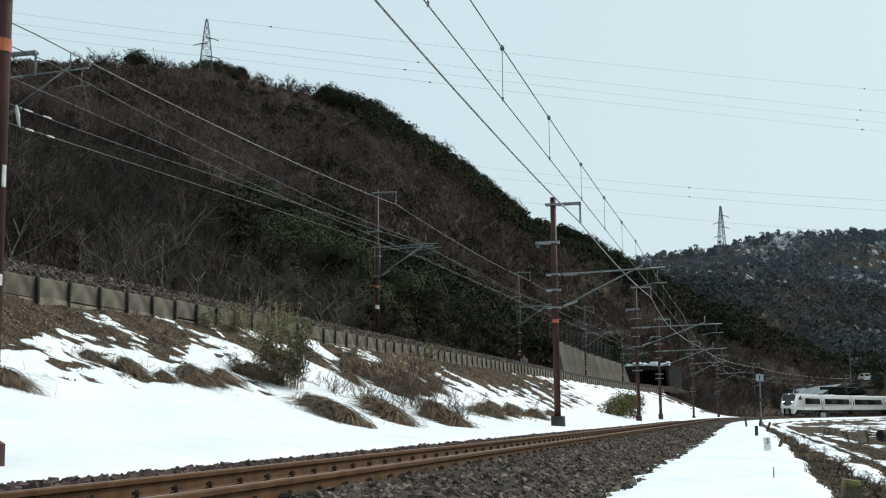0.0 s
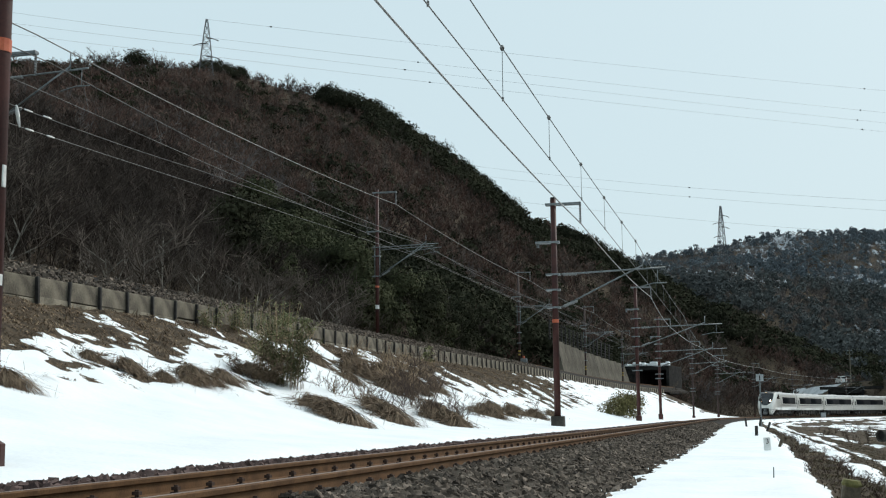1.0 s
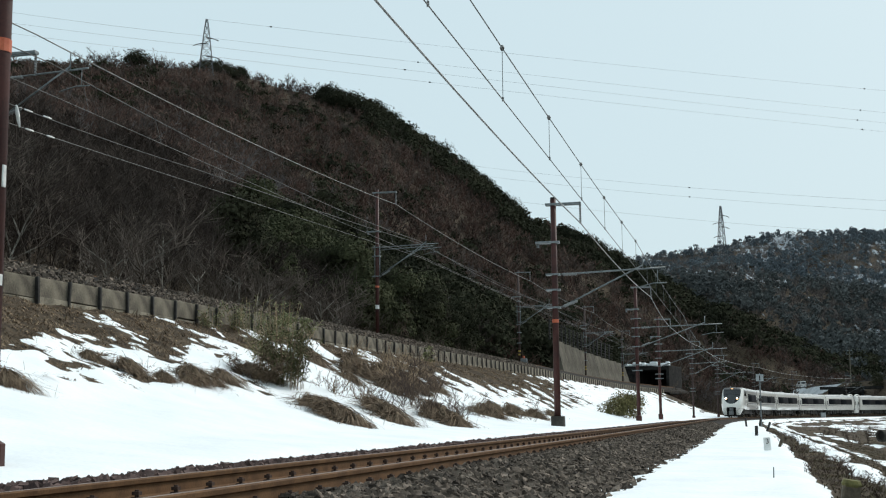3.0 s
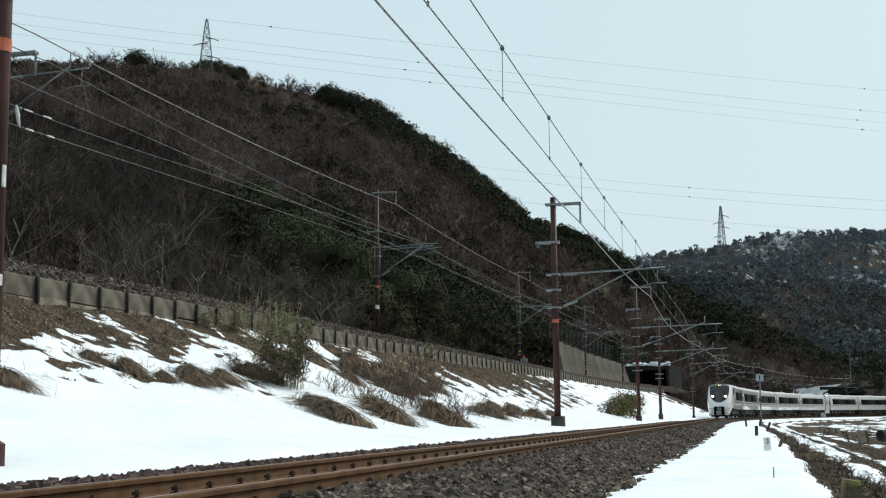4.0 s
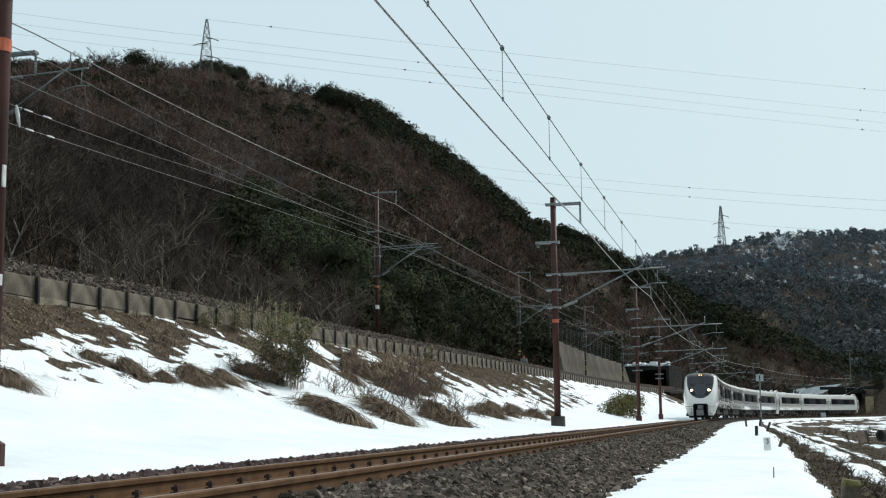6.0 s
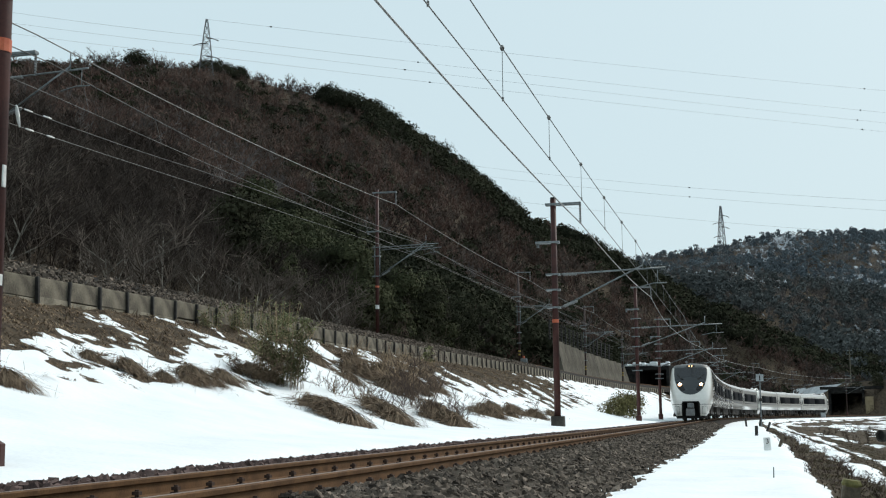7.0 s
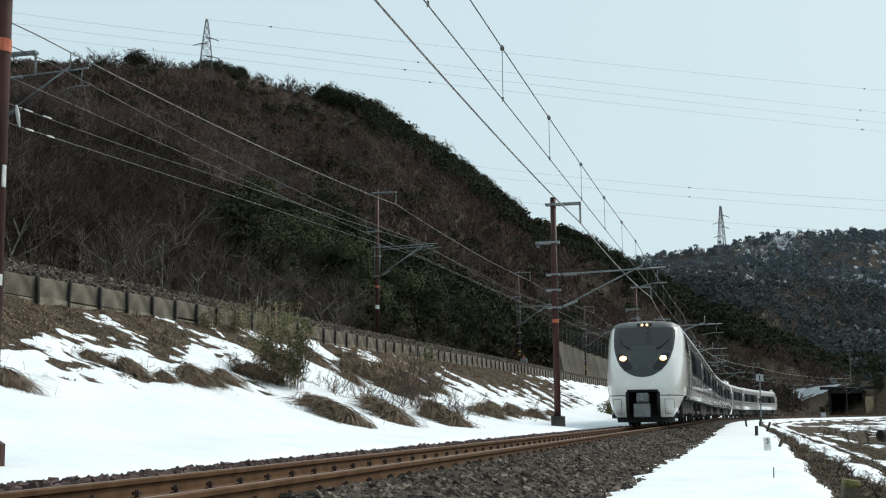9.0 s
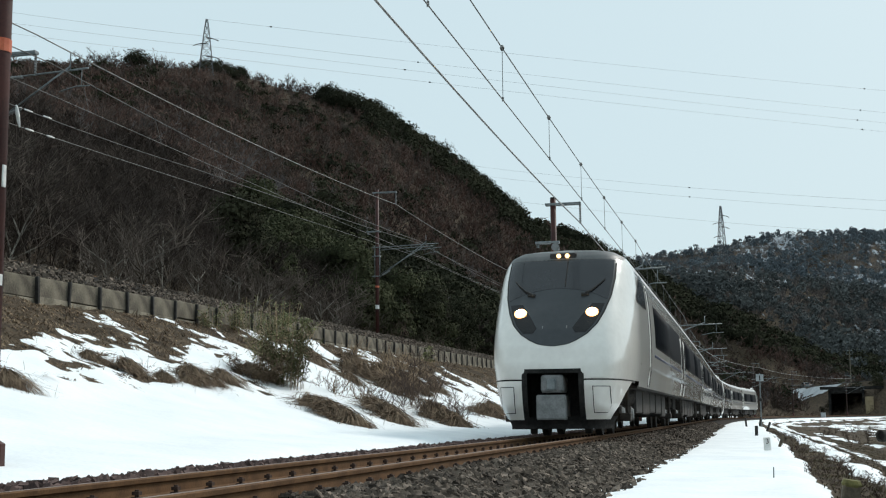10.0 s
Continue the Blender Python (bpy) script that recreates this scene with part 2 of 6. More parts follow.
def gear_z(s):
    """The datum of the upper line's masts and wires."""
    return 3.55 + 0.0117 * np.clip(s, -30, 125)


def waves(x, y, scale, seed=0.0, octaves=4):
    """Smooth pseudo-noise, about -1 to 1."""
    rng = np.random.RandomState(int(seed * 10) + 7)
    out, amp, tot = np.zeros_like(x, dtype=float), 1.0, 0.0
    f = 2 * math.pi / scale
    for _ in range(octaves):
        for _ in range(4):
            a = rng.uniform(0, 2 * math.pi)
            out += amp * 0.5 * np.sin(f * (x * math.cos(a) + y * math.sin(a)) * rng.uniform(0.7, 1.3) + rng.uniform(0, 6.28))
        tot += amp
        amp *= 0.55
        f *= 2.03
    return out / tot


RIDGE_1 = [(-420, 330, 118), (-151, 420, 121), (-80, 455, 130), (-44, 460, 119), (-19, 460, 109), (14, 450, 83), (30, 441, 66.5), (42, 432, 62), (53, 426, 56.5), (62, 424, 50), (82, 425, 40), (105, 425, 30), (160, 440, 6)]
RIDGE_2 = [(20, 590, 60), (88, 600, 67), (132, 600, 71), (200, 620, 63), (290, 640, 46), (420, 690, 20)]
RIDGE_3 = [(-200, 980, 60), (100, 930, 112), (190, 940, 124), (263, 950, 138), (335, 950, 137), (480, 970, 131), (760, 1000, 105)]


# the far road: places, and the distance along it, nought where it enters the valley
ROAD = [(165, 120, 8.9), (140, 160, 8.9), (118, 240, 8.9), (109, 280, 8.9), (106, 298, 8.85), (104.6, 320, 8.75), (103.1, 350, 8.4), (100, 400, 7.6), (92, 450, 6.6), (78, 500, 5.6)]
RL = [0.0]
for a, b in zip(ROAD, ROAD[1:]):
    RL.append(RL[-1] + (Vector(b) - Vector(a)).length)
RL = [d - RL[3] for d in RL]


def road_x(y):
    return np.interp(y, [q[1] for q in ROAD], [q[0] for q in ROAD])


def near_ridge(x, y, ridge):
    best, zr = np.full_like(x, 1e9), np.zeros_like(x)
    for (ax, ay, az), (bx, by, bz) in zip(ridge, ridge[1:]):
        dx, dy = bx - ax, by - ay
        t = np.clip(((x - ax) * dx + (y - ay) * dy) / (dx * dx + dy * dy), 0, 1)
        dd = np.hypot(x - ax - t * dx, y - ay - t * dy)
        w = dd < best
        best, zr = np.where(w, dd, best), np.where(w, az + t * (bz - az), zr)
    return best, zr


def corridor(s, off):
    zr = rail_z(s)
    top = wall_top(s)
    foot = top - 0.55
    left = [(-1.7, -0.30), (-2.0, -0.10), (-4.0, 0.10), (-6.5, 0.72)]
    z = np.interp(-off, [1.7, 2.0, 4.0, 6.5], [v for _, v in left]) + zr
    t = np.clip((-off - 6.5) / (-WALL_OFF - 6.5), 0, 1)
    fade = np.interp(s, [196, 226], [1, 0])
    z = np.where(off < -6.5, (0.72 + zr) * (1 - t) + foot * t, z)
    z = np.where(off < WALL_OFF - 0.7, top + 0.0, np.where(off < WALL_OFF, foot, z))
    z = np.where(off < -2.0, zr - 0.2 + (z - zr + 0.2) * fade, z)
    zright = np.interp(off, [-1.7, 1.7, 2.0, 5.2, 6.6, 9, 14, 30, 80], [-0.36, -0.36, -0.44, -0.50, -0.85, -1.25, -1.5, -1.6, -1.6]) + zr * np.clip(1 - (off - 8) / 30, 0, 1)
    return np.where(off > -1.7, zright, z)


def relief(x, y, s=None, off=None):
    """The height of the land."""
    shape = np.shape(x)
    x, y = np.asarray(x, float).ravel(), np.asarray(y, float).ravel()
    if s is None:
        s, off = to_track(x, y)
    z = corridor(s, off)
    bumpy = np.clip((np.abs(off + 1) - 3) / 4, 0, 1)
    z = z + 0.10 * bumpy * waves(x, y, 5.0, 1) + 0.03 * bumpy * waves(x, y, 1.3, 2)
    # the wooded hill beyond the upper line
    u = np.clip(-off - 22.0, 0, None)
    v, zr = near_ridge(x, y, RIDGE_1)
    ry = np.interp(x, [p[0] for p in RIDGE_1], [p[1] for p in RIDGE_1])
    rx = x * 440 / np.clip(y, 60, 440)
    rise = np.interp(rx, [p[0] for p in RIDGE_1], [p[2] for p in RIDGE_1])
    ahead = np.clip(np.interp(rx, [p[0] for p in RIDGE_1], [p[1] for p in RIDGE_1]) - y, 0, None)
    t = u / (u + 0.75 * ahead + 1e-6)
    base = wall_top(s) * np.interp(s, [205, 245], [1, 0.1])
    h1 = base + (rise - base) * t ** 0.95 + np.minimum(u, 40) / 40 * (3.0 * waves(x, y, 70, 3) + 1.2 * waves(x, y, 22, 6)) * (1 - t)
    h1 = np.where(y > ry, np.maximum(np.minimum(zr, rise) - 0.45 * v, -1.5), h1)
    z = np.where((u > 0), np.maximum(h1, np.where(y > ry, -1.5, z)), z)
    for ridge, wide, seed in ((RIDGE_2, 230.0, 4), (RIDGE_3, 430.0, 5)):
        v, zr = near_ridge(x, y, ridge)
        h = zr * np.clip(1 - v / wide, 0, 1) ** 1.15 + 6 * waves(x, y, 130, seed) * np.clip(v / 60, 0, 1) * np.clip(1 - v / wide, 0, 1)
        z = np.where(y > 330, np.maximum(z, h - 1.5), z)
    # the valley floor on both sides of the road
    aside = np.abs(x - road_x(y))
    floor_z = np.interp(y, [q[1] for q in ROAD], [q[2] for q in ROAD]) - 8.8 + 0.75 * np.clip(aside - 17, 0, None) + 0.8 * np.clip(y - 362, 0, None)
    z = np.where((y > 292) & (y < 480), np.minimum(z, np.maximum(floor_z, 0.0)), z)
    return z.reshape(shape)


# ---------------------------------------------------------------- mesh helpers
def mesh_of(name, verts, faces, material=None, smooth=False):
    me = bpy.data.meshes.new(name)
    me.from_pydata([tuple(v) for v in verts], [], [tuple(f) for f in faces])
    me.update()
    if material:
        for mm in (material if isinstance(material, (list, tuple)) else [material]):
            me.materials.append(mm)
    if smooth:
        me.polygons.foreach_set("use_smooth", [True] * len(me.polygons))
    return me


def fast_mesh(name, verts, faces, material, smooth=False):
    """A mesh from arrays: verts n x 3, faces m x 3 or m x 4."""
    verts, faces = np.asarray(verts, np.float32), np.asarray(faces, np.int32)
    me = bpy.data.meshes.new(name)
    k = faces.shape[1]
    me.vertices.add(len(verts))
    me.vertices.foreach_set("co", verts.ravel())
    me.loops.add(faces.size)
    me.loops.foreach_set("vertex_index", faces.ravel())
    me.polygons.add(len(faces))
    me.polygons.foreach_set("loop_start", np.arange(0, faces.size, k, dtype=np.int32))
    me.polygons.foreach_set("use_smooth", np.full(len(faces), smooth))
    me.update(calc_edges=True)
    me.validate()
    me.materials.append(material)
    return me


def grid_faces(rows, cols):
    i = np.arange((rows - 1) * cols).reshape(rows - 1, cols)[:, :-1].ravel()
    return np.stack([i, i + 1, i + cols + 1, i + cols], 1)


def thing(name, label, category, m=None, group="", kind=""):
    ob = tagged(new(name), label, category, group, kind)
    ob.empty_display_size = 0.2
    if m is not None:
        ob.matrix_basis = m
    return ob


def part(name, me, parent, label="", m=None):
    ob = new(name, me)
    ob.parent = parent
    if m is not None:
        ob.matrix_basis = m
    if label:
        ob["label"] = label
    return ob


class Shape:
    """Collects boxes, tubes and sheets into one mesh."""

    def __init__(self):
        self.v, self.f = [], []

    def add(self, v, f):
        k = len(self.v)
        self.v += [tuple(p) for p in v]
        self.f += [tuple(i + k for i in q) for q in f]
        return self

    def box(self, x0, x1, y0, y1, z0, z1, b=0.0, m=None):
        """A box with bevelled upright edges and a chamfered top where b is given."""
        if b <= 0:
            v = [(x, y, z) for z in (z0, z1) for x, y in ((x0, y0), (x1, y0), (x1, y1), (x0, y1))]
            f = [(3, 2, 1, 0), (4, 5, 6, 7), (0, 1, 5, 4), (1, 2, 6, 5), (2, 3, 7, 6), (3, 0, 4, 7)]
        else:
            ring = lambda d, z: [(x0 + b + d, y0 + d, z), (x1 - b - d, y0 + d, z), (x1 - d, y0 + b + d, z), (x1 - d, y1 - b - d, z), (x1 - b - d, y1 - d, z), (x0 + b + d, y1 - d, z), (x0 + d, y1 - b - d, z), (x0 + d, y0 + b + d, z)]
            v = ring(b * 0.5, z0) + ring(0, z0 + b) + ring(0, z1 - b) + ring(b * 0.5, z1)
            f = [tuple(range(7, -1, -1)), tuple(range(24, 32))]
            for k in range(3):
                f += [(k * 8 + i, k * 8 + (i + 1) % 8, k * 8 + 8 + (i + 1) % 8, k * 8 + 8 + i) for i in range(8)]
        if m is not None:
            v = [tuple(m @ Vector(p)) for p in v]
        return self.add(v, f)

    def tube(self, pts, r, sides=6, caps=True):
        """A round bar along pts; r: one radius or one for each point."""
        pts = [Vector(p) for p in pts]
        rr = r if isinstance(r, (list, tuple)) else [r] * len(pts)
        v, f = [], []
        for i, p in enumerate(pts):
            d = (pts[min(i + 1, len(pts) - 1)] - pts[max(i - 1, 0)]).normalized()
            a = d.orthogonal().normalized() if abs(d.z) > 0.95 else d.cross(Vector((0, 0, 1))).normalized()
            b = d.cross(a)
            v += [tuple(p + rr[i] * (a * math.cos(2 * math.pi * k / sides) + b * math.sin(2 * math.pi * k / sides))) for k in range(sides)]
        for i in range(len(pts) - 1):
            f += [(i * sides + k, i * sides + (k + 1) % sides, (i + 1) * sides + (k + 1) % sides, (i + 1) * sides + k) for k in range(sides)]
        if caps:
            f += [tuple(range(sides - 1, -1, -1)), tuple((len(pts) - 1) * sides + k for k in range(sides))]
        return self.add(v, f)

    def mesh(self, name, material, smooth=False):
        return mesh_of(name, self.v, self.f, material, smooth)


# ---------------------------------------------------------------- ground
def spread(a, b, d0, grow):
    out, d = [a], d0
    while out[-1] < b:
        out.append(out[-1] + d)
        d *= grow
    return out


gx = sorted(set([-v for v in spread(17, 1900, 0.6, 1.07)] + list(np.arange(-17, 30, 0.40)) + spread(30.2, 2000, 0.6, 1.055)))
gy = [-v for v in spread(6, 1500, 1.0, 1.25)][::-1] + list(np.arange(-5, 30, 0.4)) + spread(30, 2600, 0.5, 1.018)
GX, GY = np.meshgrid(np.array(gx), np.array(gy))
GZ = relief(GX, GY)
ground = new("ground", fast_mesh("ground", np.stack([GX, GY, GZ], -1).reshape(-1, 3), grid_faces(len(gy), len(gx)), M_SOIL, True))
tagged(ground, "brown winter soil and dead grass rising into wooded hills", "ground", kind="structure")


# ---------------------------------------------------------------- snow
def snow_cover(s, off, x, y):
    """Above zero where snow lies."""
    n1 = waves(s * 1.0 + off * 1.2, off * 0.55 - s * 0.15, 4.2, 11, 5)
    n2 = waves(x, y, 0.9, 12, 3) + 0.35 * waves(x, y, 0.33, 15, 2)
    t = (-off - 2.0) / 10.7
    edge = np.interp(s, [0, 14, 22, 30, 40, 52, 60, 75, 95, 106, 130, 180, 204, 400], [0.50, 0.50, 0.60, 0.72, 0.82, 0.80, 0.64, 0.50, 0.58, 0.98, 1.1, 1.02, 0.12, 0.1])
    left = (edge - t) * 2.0 + 0.68 * n1 * np.clip((t - 0.34) * 4, 0, 1) + 0.28 * n2 * np.clip((t - 0.3) * 4, 0, 1)
    left = np.minimum(left, (-off - 1.95) * 2.2 + 0.35 * n2)
    left = np.where(off < -12.5, -1, left)
    right = np.minimum((off - 2.10) * 2.0 + 0.40 * n2, 0.9)
    lane = off + 0.10 * waves(s, off, 14, 16, 2)
    bank = np.interp(lane, [4.2, 4.5, 4.65, 4.85, 5.1, 5.25, 5.65, 5.85, 6.1, 6.4, 6.6, 6.9, 7.2, 7.5, 8.5, 9.5, 10.5, 14], [0.9, 0.28, -0.25, -0.55, -0.22, 0.22, 0.36, -0.15, -0.55, -0.42, 0.02, 0.30, 0.05, -0.45, -0.5, -0.08, -0.4, -0.2])
    bank = bank + np.clip((off - 4.3) * 1.5, 0, 1) * (0.22 * n2 * np.clip(1.6 - s / 55, 0.0, 1) + 0.10 * waves(s * 0.08, off * 0.8, 3.0, 13, 3) + 0.26 * waves(s * 0.30 + off * 0.5, off, 3.6, 17, 3) + np.clip((off - 6) / 2, 0, 1) * 0.42 * waves(s * 0.07, off * 0.55, 5.0, 18, 3))
    bank = bank + np.interp(s, [14, 20, 26, 60, 90, 120, 170], [-0.30, -0.12, 0.0, 0.0, 0.05, 0.10, 0.3]) - 0.12 * np.clip(off - 5.9, 0, 1)
    right = np.where(off > 4.2, np.minimum(right, bank), right)
    return np.where(off < 0, left, right)


ss = np.array(list(np.arange(-14, 4, 0.5)) + list(np.arange(4, 46, 0.15)) + spread(46, 330, 0.18, 1.014))
oo = np.array(list(np.arange(-12.6, -1.4, 0.14)) + list(np.arange(1.7, 6.0, 0.12)) + spread(6.1, 26, 0.25, 1.03))
SG, OG = np.meshgrid(ss, oo, indexing="ij")
SP = on_track(SG.ravel(), OG.ravel())
cover = snow_cover(SG.ravel(), OG.ravel(), SP[:, 0], SP[:, 1])
lie = relief(SP[:, 0], SP[:, 1], SG.ravel(), OG.ravel())
thick = np.where(cover > 0, 0.015 + 0.06 * np.clip(cover / 0.6, 0, 1), np.clip(cover, -0.5, 0) * 0.16)
thick += 0.010 * waves(SP[:, 0], SP[:, 1], 0.7, 14, 3) * np.clip(cover * 3, 0, 1)
SP[:, 2] = lie + thick
sf = grid_faces(len(ss), len(oo))
gap = np.isclose(oo[sf[:, 0] % len(oo)], oo[oo < 0].max())
keep = (cover[sf].max(1) > -0.02) & ~gap
sf = sf[keep]
used, inv = np.unique(sf, return_inverse=True)
snow = new("snow", fast_mesh("snow", SP[used], inv.reshape(sf.shape), M_SNOW, True))
tagged(snow, "melting white snow lying beside the track and on the bank", "snow", kind="stuff")

# ---------------------------------------------------------------- track bed, rails, sleepers
track = thing("railway_track", "single railway track with rusty rails on grey ballast", "railway track", kind="structure")


def sweep(name, profile, s_list, material, parent, off=0.0, closed=False, smooth=False, z=0.0):
    n = len(profile)
    v = []
    for po, pz in profile:
        v.append(on_track(s_list, off + po, z + pz))
    v = np.stack(v, 1).reshape(-1, 3)
    f = [(i * n + k + 1, i * n + k, (i + 1) * n + k, (i + 1) * n + k + 1) for i in range(len(s_list) - 1) for k in range(n - 1)]
    if closed:
        f += [(i * n, i * n + n - 1, (i + 1) * n + n - 1, (i + 1) * n) for i in range(len(s_list) - 1)]
        f += [tuple(range(n)), tuple((len(s_list) - 1) * n + k for k in range(n - 1, -1, -1))]
    me = mesh_of(name, v, f, material, smooth)
    return part(name, me, parent) if parent else new(name, me)


s_rail = list(np.arange(-8, 100, 2.0)) + list(np.arange(100, 430, 4.0))
sweep("ballast_bed", [(-2.3, -0.4), (-1.95, -0.12), (-1.3, -0.09), (-0.8, -0.15), (-0.66, -0.175), (0.7, -0.175), (1.3, -0.19), (2.45, -0.58)], s_rail, M_BED, track)
RAIL = [(0.064, -0.153), (0.064, -0.143), (0.012, -0.122), (0.008, -0.05), (0.032, -0.038), (0.034, -0.010), (0.024, 0.0), (-0.024, 0.0), (-0.034, -0.010), (-0.032, -0.038), (-0.008, -0.05), (-0.012, -0.122), (-0.064, -0.143), (-0.064, -0.153)]
for side in (-0.566, 0.566):
    r = sweep("rail", RAIL, s_rail, [M_RAIL_SIDE, M_RAIL_TOP], track, off=side, closed=True)
    for i, p in enumerate(r.data.polygons):
        nz = p.normal.z
        if nz > 0.9 and abs(p.center.z - (rail_z(0) + 0.0)) < 0.9 and i % 13 in (5, 6, 7):
            p.material_index = 1

# sleeper with its four rail clips
sh = Shape()
sh.box(-1.0, 1.0, -0.12, 0.12, -0.33, -0.158, 0.02)
sleeper_me = sh.mesh("sleeper", M_CONC_DARK)
ch = Shape()
for x in (-0.566, 0.566):
    for d in (-0.10, 0.10):
        b = 0.036 if x * d < 0 else 0.052
        ch.box(x + d - b, x + d + b, -b * 1.15, b * 1.15, -0.17, -0.120, 0.010)
        ch.tube([(x + d, 0, -0.13), (x + d, 0, -0.07)], 0.016, 6)
        ch.box(x + d - 0.026, x + d + 0.026, -0.026, 0.026, -0.108, -0.082)
clip_me = ch.mesh("rail_clip", M_CLIP)
for k in range(215):
    s = 4.2 + 0.62 * k
    sl = part("sleeper", sleeper_me, track, m=track_pose(s, 0, float(rail_z(s))))
    part("rail_clip", clip_me, sl)


# ---------------------------------------------------------------- ballast stones
def stones(places, size, seed, lift=0.3):
    """Broken stones: boxes with uneven corners, turned at random."""
    rng = np.random.RandomState(seed)
    n = len(places)
    cube = np.array([(x, y, z) for z in (-1, 1) for x, y in ((-1, -1), (1, -1), (1, 1), (-1, 1))], float)
    v = cube[None] * rng.uniform(0.55, 1.15, (n, 8, 3)) * rng.uniform(0.6, 1.25, (n, 1, 3))
    q = rng.normal(size=(n, 4))
    q /= np.linalg.norm(q, axis=1)[:, None]
    w, x, y, z = q.T
    R = np.stack([1 - 2 * (y * y + z * z), 2 * (x * y - z * w), 2 * (x * z + y * w), 2 * (x * y + z * w), 1 - 2 * (x * x + z * z), 2 * (y * z - x * w), 2 * (x * z - y * w), 2 * (y * z + x * w), 1 - 2 * (x * x + y * y)], 1).reshape(n, 3, 3)
    sz = size * rng.uniform(0.55, 1.25, n)
    v = np.einsum("nij,nkj->nki", R, v) * sz[:, None, None] * 0.5
    v += places[:, None]
    v[:, :, 2] += (sz * lift)[:, None] * 0.5
    f = np.array([(3, 2, 1, 0), (4, 5, 6, 7), (0, 1, 5, 4), (1, 2, 6, 5), (2, 3, 7, 6), (3, 0, 4, 7)])
    f = (f[None] + (np.arange(n) * 8)[:, None, None]).reshape(-1, 4)
    return v.reshape(-1, 3), f


def bed_z(off):
    return np.interp(off, [-2.3, -1.95, -1.3, -0.8, -0.66, 0.7, 1.3, 2.45], [-0.4, -0.12, -0.09, -0.15, -0.175, -0.175, -0.19, -0.58])


rng = np.random.RandomState(5)


def strip(n, s0, s1, o0, o1, bias=1.0):
    s = s0 + (s1 - s0) * rng.uniform(0, 1, n) ** bias
    o = rng.uniform(o0, o1, n)
    p = on_track(s, o)
    p[:, 2] += bed_z(o)
    return p


near_p = strip(300, 11.5, 17.5, 0.95, 1.8)
for p in near_p:
    v, f = stones(np.zeros((1, 3)), rng.uniform(0.07, 0.115), int(rng.randint(1e6)), 0.2)
    part("ballast_stone", mesh_of("ballast_stone", v, f, M_STONE), track, m=Matrix.Translation(p))
pl = np.concatenate([strip(22000, 9, 38, 0.68, 2.45, 1.4), strip(6500, 40, 95, 0.68, 2.5), strip(1500, 9, 60, -0.45, 0.45) - np.array([0, 0, 0.075])])
v, f = stones(pl, 0.071, 6, 0.9)
edge_p = on_track(9.5 + 45 * rng.uniform(0, 1, 800) ** 1.5, 2.15 + 0.22 * rng.uniform(0, 1, 800) ** 1.6)
edge_p[:, 2] = relief(edge_p[:, 0], edge_p[:, 1]) + 0.03
v2, f2 = stones(edge_p, 0.08, 9, 0.2)
v, f = np.concatenate([v, v2]), np.concatenate([f, f2 + len(v)])
tagged(part("ballast_stones", fast_mesh("ballast_stones", v, f, M_STONE), track, "grey-brown broken ballast stones"), kind="stuff")
pl = np.concatenate([strip(7000, 6, 45, -2.25, -0.72), strip(3500, 45, 100, -2.25, -0.72)])
v, f = stones(pl, 0.075, 7, 0.25)
tagged(part("ballast_stones", fast_mesh("ballast_stones", v, f, M_STONE_RUST), track, "rust-stained ballast stones"), kind="stuff")

# ---------------------------------------------------------------- the upper line: low wall of slabs between posts, ballast shoulder
wall = thing("retaining_wall", "low retaining wall of grey concrete slabs between dark posts", "retaining wall", kind="structure")
slab_me = Shape().box(-0.045, 0.045, -0.715, 0.715, -0.49, 0.0, 0.012).mesh("slab", M_CONC)
slab_low = Shape().box(-0.052, 0.052, -0.715, 0.715, -0.80, -0.50, 0.012).mesh("slab", M_CONC_LOW)
post_me = Shape().box(-0.045, 0.045, -0.045, 0.045, -0.95, -0.01, 0.012).mesh("post", M_POST)
for k in range(120):
    s = 15.0 + 1.5 * k
    z = float(wall_top(s))
    part("slab", slab_me, wall, m=track_pose(s, WALL_OFF, z + rng.uniform(-0.02, 0.02)) @ pose(0, 0, 0, 0, rng.uniform(-3, 2), 0))
    part("slab", slab_low, wall, m=track_pose(s, WALL_OFF, z + rng.uniform(-0.03, 0.03)) @ pose(0, 0, 0, 0, rng.uniform(-3, 2), 0))
    part("post", post_me, wall, m=track_pose(s - 0.75, WALL_OFF + 0.075, z) @ pose(0, 0, 0, rng.uniform(-2, 2), rng.uniform(-2, 3), 0))


def sweep_abs(name, profile, s_list, material, parent, off):
    """As sweep, with heights above the wall's top."""
    n = len(profile)
    v = []
    for po, pz in profile:
        p = on_track(s_list, off + po)
        p[:, 2] = wall_top(np.asarray(s_list)) + pz
        v.append(p)
    v = np.stack(v, 1).reshape(-1, 3)
    f = [(i * n + k + 1, i * n + k, (i + 1) * n + k, (i + 1) * n + k + 1) for i in range(len(s_list) - 1) for k in range(n - 1)]
    return part(name, mesh_of(name, v, f, material), parent)


